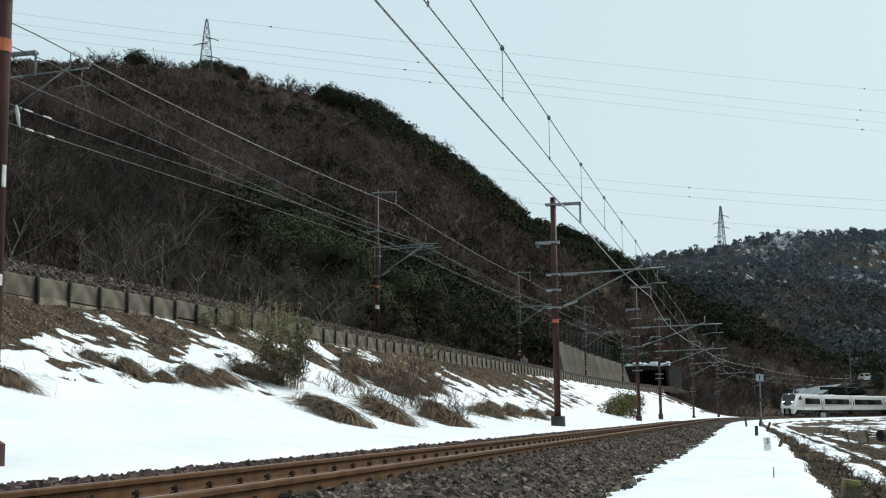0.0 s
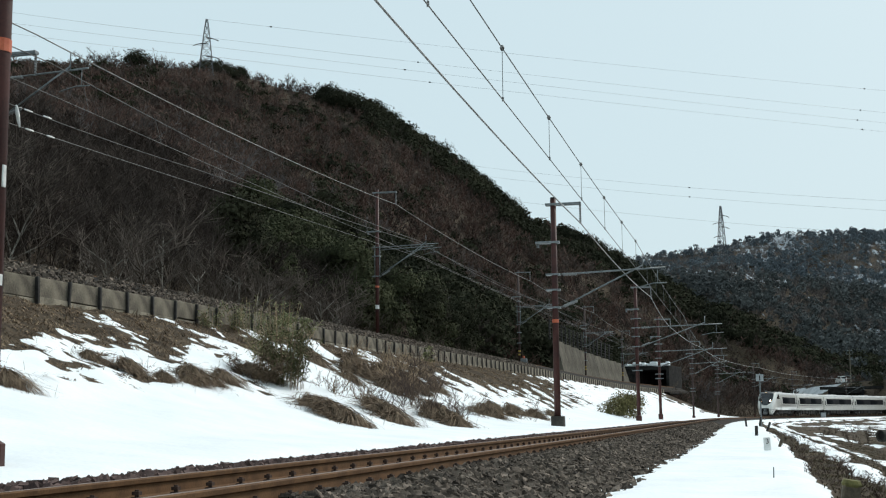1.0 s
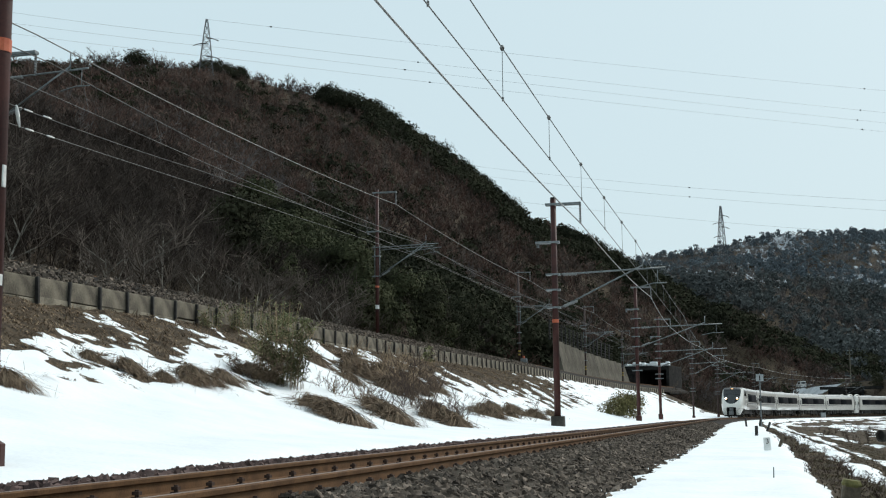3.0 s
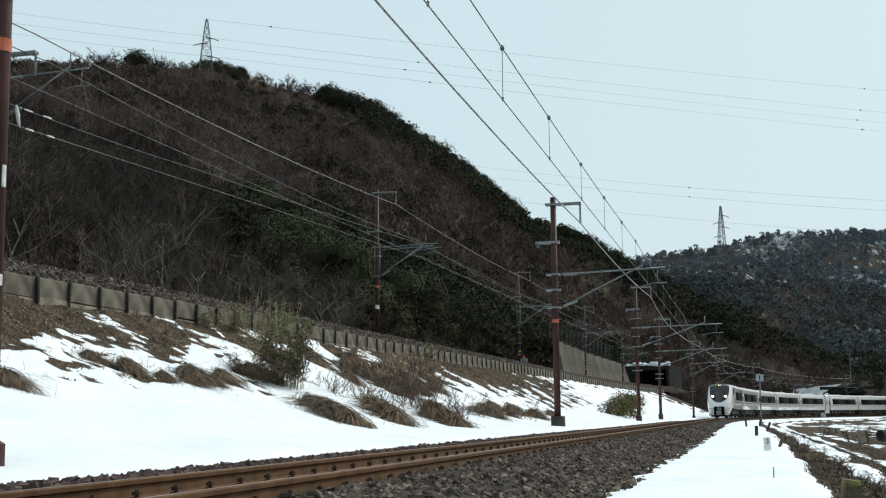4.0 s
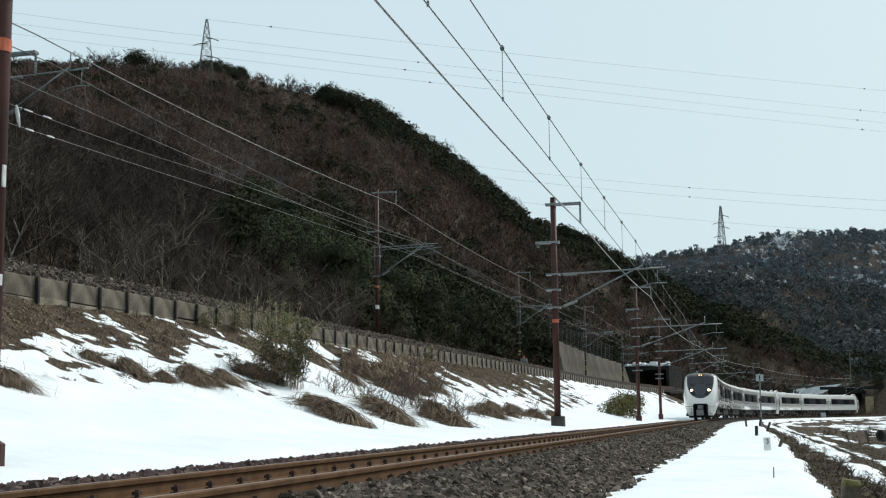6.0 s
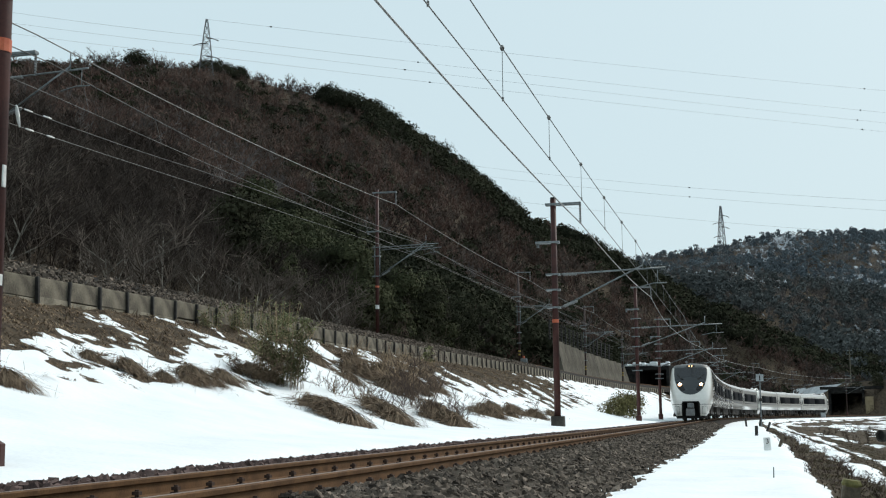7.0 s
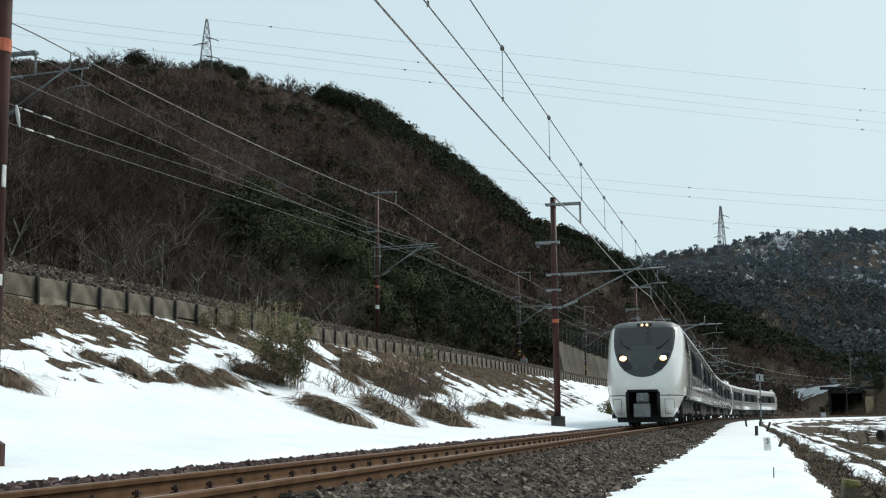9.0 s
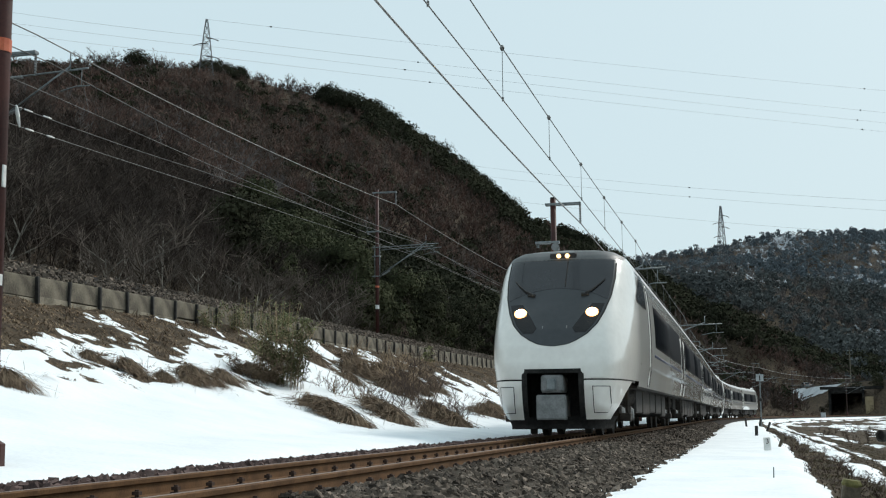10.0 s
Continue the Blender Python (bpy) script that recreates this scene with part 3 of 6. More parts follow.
upper = thing("upper_track", "raised second railway track on a bank of dark ballast", "railway track", kind="structure")
s_up = list(np.arange(-10, 214, 2.5))
SHOULDER = [(3.0, -0.35), (2.9, -0.05), (1.6, 0.55), (-1.9, 0.60), (-3.2, -0.1)]
sweep_abs("ballast_bed", SHOULDER, s_up, M_BED, upper, UP_OFF)
for side in (-0.566, 0.566):
    sweep_abs("rail", [(o, z + 0.80) for o, z in RAIL], s_up, M_RAIL_SIDE, upper, UP_OFF + side)
n = 10000
s = rng.uniform(12, 110, n) ** 1.0
o = rng.uniform(1.2, 2.95, n)
p = on_track(s, UP_OFF + o)
p[:, 2] = wall_top(s) + np.interp(o, [1.6, 2.9], [0.55, -0.05])
v, f = stones(p, 0.10, 8)
tagged(part("ballast_stones", fast_mesh("ballast_stones", v, f, M_STONE), upper), kind="stuff")


# ---------------------------------------------------------------- masts of the overhead line
def mast(label, height, paint, reach, top_arm=1.0, footed=True, double=False, banded=True, drop=2.74, band_z=3.74):
    """A steel mast with arms and a bracket towards +x; its foot is at z = 0."""
    ob = thing("overhead_line_mast", label, "railway mast", group="overhead line masts")
    part("pole", Shape().tube([(0, 0, -0.3), (0, 0, height * 0.5), (0, 0, height)], [0.118, 0.112, 0.105], 14).mesh("pole", paint, True), ob)
    part("cap", Shape().tube([(0, 0, height), (0, 0, height + 0.05)], [0.112, 0.09], 14).mesh("cap", M_POST), ob)
    if footed:
        part("foundation", Shape().box(-0.21, 0.24, -0.21, 0.21, -0.6, 0.46, 0.03).mesh("foundation", M_CONC_DARK), ob, "grey concrete foundation block")
    else:
        part("sleeve", Shape().tube([(0, 0, -0.6), (0, 0, 0.24), (0, 0, 0.28)], [0.185, 0.185, 0.12], 14).mesh("sleeve", M_MAST), ob, "rusty steel sleeve round the foot")
    if banded:
        part("band", Shape().tube([(0, 0, band_z), (0, 0, band_z + 0.12)], 0.119, 14).mesh("band", M_BAND), ob, "orange painted band")
    low, arm_z = (1.8, height - 2.65) if double else (1.18, height - 1.58)
    a = Shape()
    zt = height - 0.2
    a.box(-0.28, top_arm, -0.13, -0.07, zt - 0.05, zt + 0.03, 0.01)
    a.box(-0.28, top_arm, 0.07, 0.13, zt - 0.05, zt + 0.03, 0.01)
    a.box(top_arm - 0.06, top_arm, -0.13, 0.13, zt - 0.06, zt + 0.04, 0.01)
    part("top_arm", a.mesh("top_arm", M_GALV), ob, "galvanised steel cross arm")
    pts = [(top_arm - 0.03, 0, zt - 0.06 - 0.045 * k) for k in range(16)]
    part("insulator", Shape().tube(pts, [0.05 if k % 2 else 0.022 for k in range(16)], 8).mesh("insulator", M_GREY), ob)
    b = Shape().box(-0.66, 0.20, -0.12, 0.12, arm_z - 0.04, arm_z + 0.04, 0.01)
    b.tube([(-0.58, 0, arm_z + 0.04), (-0.58, 0, arm_z - 0.17)], 0.05, 8)
    part("side_arm", b.mesh("side_arm", M_GALV), ob)
    zb = height - drop
    clamp = Shape().box(-0.30, 0.20, -0.15, 0.15, -0.03, 0.03, 0.012).mesh("clamp", M_GALV)
    for z in (zb, zb - 0.55, zb - low):
        part("clamp", clamp, ob, m=Matrix.Translation((0, 0, z)))
    br = Shape()
    br.tube([(0.2, 0, zb), (reach, 0, zb + 0.12)], 0.030, 8)
    br.tube([(0.2, 0, zb - low), (reach * 0.80, 0, zb + 0.22)], 0.028, 8)
    br.tube([(reach * 0.8, 0, zb + 0.08), (reach * 0.8, 0, zb + 0.62)], 0.022, 6)
    if double:
        br.tube([(0.2, 0.25, zb - 0.12), (reach * 0.9, 0.25, zb + 0.0)], 0.03, 8)
        br.tube([(0.2, 0.25, zb - low + 0.2), (reach * 0.75, 0.25, zb + 0.0)], 0.03, 8)
        for d in (-0.16, 0.16):
            br.tube([(d, 0.0, zb - low - 0.1), (d, 0.0, zb + 0.15)], 0.035, 6)
        br.tube([(reach * 0.45, 0, zb - 0.35), (reach * 1.05, 0, zb - 0.12)], 0.022, 6)
    br.tube([(reach - 0.95, 0, zb - 0.55), (reach - 0.4, 0, zb - 0.42), (reach + 0.05, 0, zb - 0.42)], 0.02, 6)
    br.tube([(reach * 0.93, 0, zb + 0.1), (reach * 0.93, 0, zb - 0.44)], 0.012, 6)
    part("bracket", br.mesh("bracket", M_GALV, True), ob, "grey tubular bracket over the track")
    for z0, rise in ((zb, 0.0), (zb - low, 0.36 if low < 1.5 else 0.55)):
        pts, rad = [], []
        for k in range(11):
            x = 0.30 + 0.05 * k
            pts.append((x, 0, z0 + rise * (x - 0.2)))
            rad.append(0.065 if k % 2 else 0.035)
        part("insulator", Shape().tube(pts, rad, 8).mesh("insulator", M_GREY, True), ob)
    return ob


LOW_MASTS = [(10.8, -2.77, 0.0, 8.28), (45.6, -2.9, 0.04, 8.20), (81.0, -2.9, 0.30, 8.44), (103.1, -2.9, 0.45, 7.92), (150.0, -2.9, 0.33, 8.95), (181.2, -2.9, 0.5, 8.58), (216.5, -2.9, 0.6, 8.65), (245.9, -2.9, 0.75, 8.0), (281.0, -2.9, 0.9, 8.0)]
near_mast = mast("tall red-brown steel mast with an orange band", 8.28, M_MAST, 3.9, footed=False)
near_mast.matrix_basis = track_pose(*LOW_MASTS[0][:3])
for z in (2.50, 1.62):
    part("plate", Shape().box(0.095, 0.121, -0.035, 0.015, z, z + (0.20 if z > 2 else 0.10), 0.005).mesh("plate", M_WHITE), near_mast, "small white enamel plate")
for i, (s, o, z, h) in enumerate(LOW_MASTS[1:]):
    label = ("red-brown steel overhead line mast with grey brackets", "dark red-brown overhead line mast further along the curve", "slim dark overhead line mast on the curve")[min(i, 3) if i < 2 else (1 if i == 2 else 2)]
    ob = mast(label, h, M_MAST if i < 3 else M_MAST_DARK, 3.9, footed=i == 0, banded=i == 0)
    ob.matrix_basis = track_pose(s, o, z)
    if i in (1, 2):
        ob.children[0].scale = (1.35, 1.35, 1.0)
    if i in (1, 2, 3, 4):
        for zb in (3.0, 3.35, h - 2.2):
            part("clamp", Shape().box(-0.34, 0.30, -0.14, 0.14, zb, zb + 0.06, 0.012).mesh("clamp", M_GALV), ob)
UP_MASTS = [(76.0, -18.3, 10.25), (126.4, -18.3, 10.25), (166.9, -18.3, 10.2), (191.6, -18.3, 8.6)]
short_mast = mast("shorter red-brown mast of the upper line", 7.9, M_MAST, 3.0, 1.25, drop=0.95)
short_mast.matrix_basis = track_pose(34.6, -18.3, float(gear_z(34.6)))
for i, (s, o, h) in enumerate(UP_MASTS):
    ob = mast("dark steel mast of the upper line with double brackets" if i else "red-brown steel mast of the upper line with double brackets", h, M_MAST_DARK if i else M_MAST, 3.9, 1.25, double=True, banded=i == 0, drop=3.65, band_z=4.1)
    ob.matrix_basis = track_pose(s, o, float(gear_z(s)))
    if i == 0:
        part("plate", Shape().tube([(0, 0, 2.78), (0, 0, 3.02)], 0.122, 14).mesh("plate", M_WHITE), ob, "white number plate")
    else:
        for k, zb in enumerate((1.7, 2.05)):
            part("warning_band", Shape().tube([(0, 0, zb), (0, 0, zb + 0.17)], 0.122, 14).mesh("warning_band", M_YELLOW), ob, "yellow warning band")
        for k in range(5):
            zb = 2.9 + 1.05 * k
            part("clamp", Shape().box(-0.2, 0.22, -0.14, 0.14, zb, zb + 0.09, 0.012).mesh("clamp", M_GALV), ob)


# ---------------------------------------------------------------- wires
def wire(name, label, pts, r, material, category="wire"):
    return tagged(new(name, Shape().tube(pts, r, 6).mesh(name, material, True)), label, category)


def span(points, sag, n=14):
    out = []
    for a, b in zip(points, points[1:]):
        for k in range(n):
            t = k / n
            p = Vector(a).lerp(Vector(b), t)
            p.z -= sag * 4 * t * (1 - t)
            out.append(p)
    return out + [Vector(points[-1])]


m_s = [-24.0] + [m[0] for m in LOW_MASTS]
stag = [0.0, 0.0, 0.0] + [0.10 * (-1) ** k for k in range(len(m_s) - 3)]
mess_pts = [on_track(s, o * 0.5, 6.50) for s, o in zip(m_s, stag)]
cont_pts = [on_track(s, o, 5.52) for s, o in zip(m_s, stag)]
messenger = wire("messenger_wire", "stranded overhead messenger wire carrying the contact wire", span(mess_pts, 0.13), 0.011, M_WIRE)
contact = wire("contact_wire", "taut grey overhead contact wire above the track", span(cont_pts, 0.0), 0.010, M_WIRE)
mp, cp = span(mess_pts, 0.13, 7), span(cont_pts, 0.0, 7)
for i in range(4, len(mp) - 1):
    dr = Shape().tube([cp[i], mp[i]], 0.006, 5)
    dr.tube([mp[i] + Vector((0, 0, 0.045)), mp[i] + Vector((0, 0, 0.0)), mp[i] - Vector((0, 0, 0.045))], [0.02, 0.042, 0.02], 8)
    dr.tube([cp[i] + Vector((0, 0, 0.05)), cp[i] - Vector((0, 0, 0.02))], 0.018, 6)
    part("dropper", dr.mesh("dropper", M_WIRE), messenger)
feed = [on_track(s, -1.93, (7.32 if s < 60 else z + mh - 0.85) - float(rail_z(s))) for s, m_o, z, mh in LOW_MASTS]
feed = [on_track(-24.0, -1.93, 7.25)] + feed
wire("feeder_wire", "thick twisted feeder cable along the masts", span(feed, 0.20), 0.022, M_FEEDER)


def up_line(rows, off, sag, r, name, label, material):
    """rows: s and the height above the datum."""
    pts = []
    for s, z in rows:
        p = on_track(s, off)
        p[2] = float(gear_z(s)) + z
        pts.append(p)
    return wire(name, label, span(pts, sag), r, material)


up_line([(-20, 8.2), (34.6, 8.24), (76.0, 9.25), (126.4, 9.15), (166.9, 9.2), (191.6, 7.7)], -17.05, 0.30, 0.02, "feeder_wire", "pale aluminium feeder wire of the upper line", M_WIRE_PALE)
up_mess = up_line([(-20, 6.8), (33, 6.82), (76.0, 6.9), (126.4, 6.85), (166.9, 6.9), (191.6, 5.2)], -15.6, 0.40, 0.015, "messenger_wire", "grey messenger wire of the upper line", M_WIRE_DULL)
up_line([(-20, 4.6), (31.4, 5.15), (43, 5.5), (76.0, 6.75), (126.4, 6.7), (166.9, 6.7), (191.6, 5.2)], -15.6, 0.06, 0.014, "messenger_wire", "grey second messenger wire of the upper line", M_WIRE_DULL)
up_line([(-20, 4.1), (31.4, 4.62), (43, 4.95), (76.0, 5.9), (126.4, 5.8), (166.9, 5.8), (191.6, 4.9)], -15.6, 0.0, 0.010, "contact_wire", "dark contact wire of the upper line", M_WIRE)
up_line([(-20, 5.7), (33, 5.75), (76.0, 5.85), (126.4, 5.8), (166.9, 5.8), (191.6, 4.9)], -15.3, 0.03, 0.009, "contact_wire", "dark second contact wire of the upper line", M_WIRE)
for s in np.arange(34.8, 75, 4.9):
    t = (s - 33) / 43.4
    zm = 6.82 + 0.08 * t - 0.40 * 4 * t * (1 - t)
    a, b = on_track(s, -15.6), on_track(s, -15.35)
    a[2], b[2] = float(gear_z(s)) + zm, float(gear_z(s)) + 5.76
    part("dropper", Shape().tube([a, b], 0.008, 5).mesh("dropper", M_WIRE_DULL), up_mess)
# white strain insulator where the lower pair of wires is tied off
a, b = on_track(31.3, -15.6), on_track(31.5, -15.6)
a[2], b[2] = float(gear_z(31)) + 5.2, float(gear_z(31)) + 4.6
iy = Shape().tube([tuple(np.array(a) + (np.array(b) - a) * k / 8) for k in range(9)], [0.02, 0.04, 0.05, 0.055, 0.055, 0.05, 0.045, 0.035, 0.02], 10)
tagged(new("strain_insulator", iy.mesh("strain_insulator", M_WHITE, True)), "white strain insulator on the upper wires", "insulator")

for s0, z0, k in ((31.7, 5.15, 0.0302), (32.7, 5.15, 0.0302), (31.8, 4.62, 0.0284), (32.9, 4.62, 0.0284)):
    q = []
    for s in (s0, s0 + 0.2, s0 + 0.4):
        p = on_track(s, -15.6)
        p[2] = float(gear_z(s)) + z0 + k * (s - 31.4)
        q.append(tuple(p))
    tagged(new("wire_insulator", Shape().tube(q, [0.022, 0.03, 0.022], 8).mesh("wire_insulator", M_WHITE, True)), "small white insulator on the upper wires", "insulator", group="insulators of the upper wires")

# ---------------------------------------------------------------- the train
SPEED, GAIN, NOSE_AT_END = 21.43, 0.208, 25.3
CAR, CAB_CAR, COUPLING = 20.57, 20.97, 0.03
Z_W = [0.24, 0.6, 1.0, 1.27, 1.5, 1.9, 2.4, 3.0, 3.35, 3.58, 3.74, 3.86, 3.93]
W_W = [1.12, 1.305, 1.385, 1.425, 1.465, 1.48, 1.475, 1.44, 1.395, 1.335, 1.235, 1.02, 0.02]
Z_L = [0.24, 0.6, 1.0, 1.4, 1.75, 2.1, 2.44, 3.0, 3.5, 3.74, 3.86, 3.93]
L_L = [0.30, 0.10, 0.0, 0.02, 0.14, 0.38, 0.68, 1.20, 1.68, 1.92, 2.12, 2.50]
NOSE = 3.0


def half_width(z):
    return float(np.interp(z, Z_W, W_W))


def nose_at(x, z, k=1.0):
    """How far behind the tip the front's skin lies at x across and z up."""
    w, l0 = half_width(z), float(np.interp(z, Z_L, L_L)) * k
    t = min(abs(x) / w, 1.0)
    return l0 + (NOSE * k - l0) * (1 - max(0.0, 1 - t ** 7.0) ** 0.5)


def skin_x(y, z):
    """Half the width of the car at y behind the tip and z up."""
    lo, hi = 0.0, half_width(z)
    for _ in range(24):
        mid = (lo + hi) / 2
        lo, hi = (mid, hi) if nose_at(mid, z) < y else (lo, mid)
    return lo


def nose_skin(z0, z1, rows, cols, keep=lambda x, z: True, k=1.0, proud=0.0, limit=1.0):
    sh = Shape()
    idx = {}
    for i in range(rows + 1):
        z = z0 + (z1 - z0) * i / rows
        w = half_width(z)
        for j in range(cols + 1):
            a = math.pi * (j / cols - 0.5)
            x = w * math.copysign(abs(math.sin(a)) ** 0.85, a) * limit
            idx[i, j] = len(sh.v)
            sh.v.append((x, nose_at(x, z, k) - proud, z))
    for i in range(rows):
        for j in range(cols):
            q = [idx[i, j], idx[i, j + 1], idx[i + 1, j + 1], idx[i + 1, j]]
            c = sum((Vector(sh.v[n]) for n in q), Vector()) / 4
            if keep(c.x, c.z):
                sh.f.append(tuple(q))
    return sh


SECTION = [(z, half_width(z)) for z in (1.02, 1.15, 1.27, 1.38, 1.5, 1.7, 1.9, 2.4, 2.8, 3.1, 3.35, 3.5)]
ROOF = [(z, half_width(z)) for z in (3.5, 3.58, 3.66, 3.75, 3.81, 3.86, 3.90, 3.925)]


def shell(rows, y0, y1, both=True):
    """Side skins along the car from y0 to y1."""
    sh = Shape()
    for sx in (-1, 1):
        k = len(sh.v)
        ys = np.linspace(y0, y1, 9)
        for z, w in rows:
            sh.v += [(sx * w, y, z) for y in ys]
        n = len(ys)
        for i in range(len(rows) - 1):
            for j in range(n - 1):
                q = (k + i * n + j, k + i * n + j + 1, k + (i + 1) * n + j + 1, k + (i + 1) * n + j)
                sh.f.append(q if sx > 0 else q[::-1])
    return sh


def on_side(sx, y0, y1, z0, z1, proud, steps=4):
    """A thin curved panel that follows the car's side."""
    sh = Shape()
    zs = np.linspace(z0, z1, steps + 1)
    for z in zs:
        w = half_width(z) + proud
        sh.v += [(sx * w, y0, z), (sx * w, y1, z), (sx * (w - proud - 0.03), y0, z), (sx * (w - proud - 0.03), y1, z)]
    for i in range(steps):
        a, b = i * 4, i * 4 + 4
        sh.f += [(a, a + 1, b + 1, b), (a, b, b + 2, a + 2), (a + 1, a + 3, b + 3, b + 1)]
    sh.f += [(0, 2, 3, 1), (steps * 4, steps * 4 + 1, steps * 4 + 3, steps * 4 + 2)]
    if sx < 0:
        sh.f = [q[::-1] for q in sh.f]
    return sh


def end_plate(y):
    rows = SECTION + ROOF[1:]
    v = [(w, y, z) for z, w in rows] + [(-w, y, z) for z, w in rows[::-1]]
    return v, [tuple(range(len(v)))]


def bogie(car, y):
    ob = part("bogie", Shape().box(-0.98, -0.80, -1.25, 1.25, 0.36, 0.60, 0.04).box(0.80, 0.98, -1.25, 1.25, 0.36, 0.60, 0.04).box(-0.9, 0.9, -0.3, 0.3, 0.42, 0.7, 0.04).box(0.86, 1.05, -1.35, -0.85, 0.28, 0.62, 0.04).box(0.86, 1.05, 0.85, 1.35, 0.28, 0.62, 0.04).box(-1.05, -0.86, -1.35, -0.85, 0.28, 0.62, 0.04).box(-1.05, -0.86, 0.85, 1.35, 0.28, 0.62, 0.04).mesh("bogie", M_DUSTY), car, m=Matrix.Translation((0, y, 0)))
    w = Shape()
    w.tube([(-0.63, 0, 0.43), (-0.50, 0, 0.43)], 0.43, 20).tube([(0.50, 0, 0.43), (0.63, 0, 0.43)], 0.43, 20).tube([(-0.6, 0, 0.43), (0.6, 0, 0.43)], 0.08, 8)
    me = w.mesh("wheelset", M_DUSTY)
    for d in (-1.05, 1.05):
        part("wheelset", me, ob, m=Matrix.Translation((0, d, 0)))
    for sx in (-1, 1):
        for d in (-1.05, 1.05):
            part("axle_cover", Shape().tube([(sx * 1.05, d, 0.44), (sx * 1.10, d, 0.44)], [0.15, 0.12], 12).mesh("axle_cover", M_GREY), ob, "pale axle box cover")
        part("sand_pipe", Shape().tube([(sx * 1.22, -1.75, 1.0), (sx * 1.22, -1.75, 0.36)], 0.045, 6).box(sx * 1.18 - 0.12, sx * 1.18 + 0.12, -1.95, -1.62, 0.30, 0.46, 0.02).mesh("sand_pipe", M_DUSTY), ob, "dusty pipe and box beside the wheels")
        part("damper_coil", Shape().tube([(sx * 1.0, -0.45 + 0.07 * k, 0.78) for k in range(13)], [0.20 if k % 2 else 0.15 for k in range(13)], 12).mesh("damper_coil", M_DUSTY), ob)
    for x, y, r in ((0.92, -0.35, 0.13), (0.92, 0.35, 0.13), (-0.92, 0.0, 0.18)):
        part("spring", Shape().tube([(x, y, 0.5), (x, y, 0.95)], r, 10).mesh("spring", M_BLACK), ob)


def car_body(label, y0, y1, length, y_win0, y_win1, cab=False):
    car = thing("train_car", label, "train car", group="cars of the express train")
    part("body", shell(SECTION, y0, y1).mesh("body", M_BODY, True), car)
    part("roof", shell(ROOF, y0, y1).mesh("roof", M_ROOF, True), car, "plain grey roof")
    floor_sh = Shape().box(-1.36, 1.36, y0, y1, 0.98, 1.04)
    for y in (y0, y1):
        if y in (0.0, 0.12, length - 0.12, length):
            v, f = end_plate(y)
            floor_sh.add(v, f)
    part("floor_frame", floor_sh.mesh("floor_frame", M_BLACK), car)
    n = max(1, round((y_win1 - y_win0) / 8.3))
    step = (y_win1 - y_win0) / n
    for sx in (-1, 1):
        part("window_band", on_side(sx, y_win0, y_win1, 2.05, 3.10, 0.004).mesh("window_band", M_BLACK, True), car, "black band between the windows")
        for k in range(n):
            a = y_win0 + k * step
            part("window", on_side(sx, a + 0.06, a + step - 0.06, 2.09, 3.06, 0.010).mesh("window", M_SIDE_GLASS, True), car)
        part("stripe", on_side(sx, y_win0 - 0.4, y_win1 + 0.4, 1.80, 1.87, 0.006, 1).mesh("stripe", M_STRIPE, True), car, "thin dark blue stripe")
        for yd in ((length - 1.45, length - 0.55),) if cab else ((0.55, 1.45), (length - 1.45, length - 0.55)):
            d = part("door", on_side(sx, yd[0], yd[1], 1.06, 3.0, 0.004, 6).mesh("door", M_BODY, True), car)
            part("door_window", on_side(sx, yd[0] + 0.25, yd[1] - 0.25, 1.95, 2.7, 0.020, 3).mesh("door_window", M_SIDE_GLASS, True), d)
            part("door_seal", on_side(sx, yd[0] - 0.05, yd[0] - 0.005, 1.04, 3.02, 0.006, 6).mesh("door_seal", M_POST, True), d)
    rg = np.random.RandomState(int(length * 10 + y0 * 7))
    y = 5.2
    while y < length - 5.6:
        ln = rg.uniform(0.9, 2.2)
        h = rg.uniform(0.28, 0.48)
        part("underfloor_box", Shape().box(-1.14, 1.14, y, y + ln, h, 1.0, 0.04).mesh("underfloor_box", M_DUSTY if rg.rand() < 0.25 else M_BLACK), car)
        y += ln + rg.uniform(0.12, 0.5)
    part("air_conditioner", Shape().box(-0.55, 0.55, length * 0.42, length * 0.58, 3.84, 4.0, 0.05).mesh("air_conditioner", M_ROOF), car, "flat grey roof unit")
    # added block that keeps light from showing through under the car
    part("underfloor_beam", Shape().box(-1.0, 1.0, 4.6 if y_win0 >= 4 else 1.2, length - 1.2, 0.62, 1.0, 0.03).mesh("underfloor_beam", M_BLACK), car)
    for y in (3.3 if y_win0 < 4 else 3.9, length - 3.3):
        bogie(car, y)
    return car


def bellows(car, y):
    part("gangway_bellows", Shape().box(-0.55, 0.55, y - 0.22, y + 0.22, 1.05, 3.25, 0.05).mesh("gangway_bellows", M_BLACK), car)


# leading car
lead = car_body("white express train cab car with rounded nose and lit headlights", NOSE, CAB_CAR - 0.12, CAB_CAR, 7.3, CAB_CAR - 1.8, True)
OPEN = 0.55
part("nose", nose_skin(1.12, 3.928, 48, 80, lambda x, z: not (abs(x) < OPEN and z < 1.27)).mesh("nose", M_BODY, True), lead, "smooth rounded white nose")
for sx in (-1, 1):
    ap = Shape()
    for k in range(15):
        z = 0.34 + 0.75 * k / 14
        end = skin_x(0.80 + 1.0 * (k / 14) ** 2, z)
        for j in range(41):
            x = OPEN + (end - OPEN) * math.sin(0.5 * math.pi * j / 40)
            ap.v.append((sx * x, nose_at(x, z), z))
    ap.f = [tuple(q) for q in grid_faces(15, 41)]
    part("apron", ap.mesh("apron", M_BODY, True), lead, "white lower front apron")
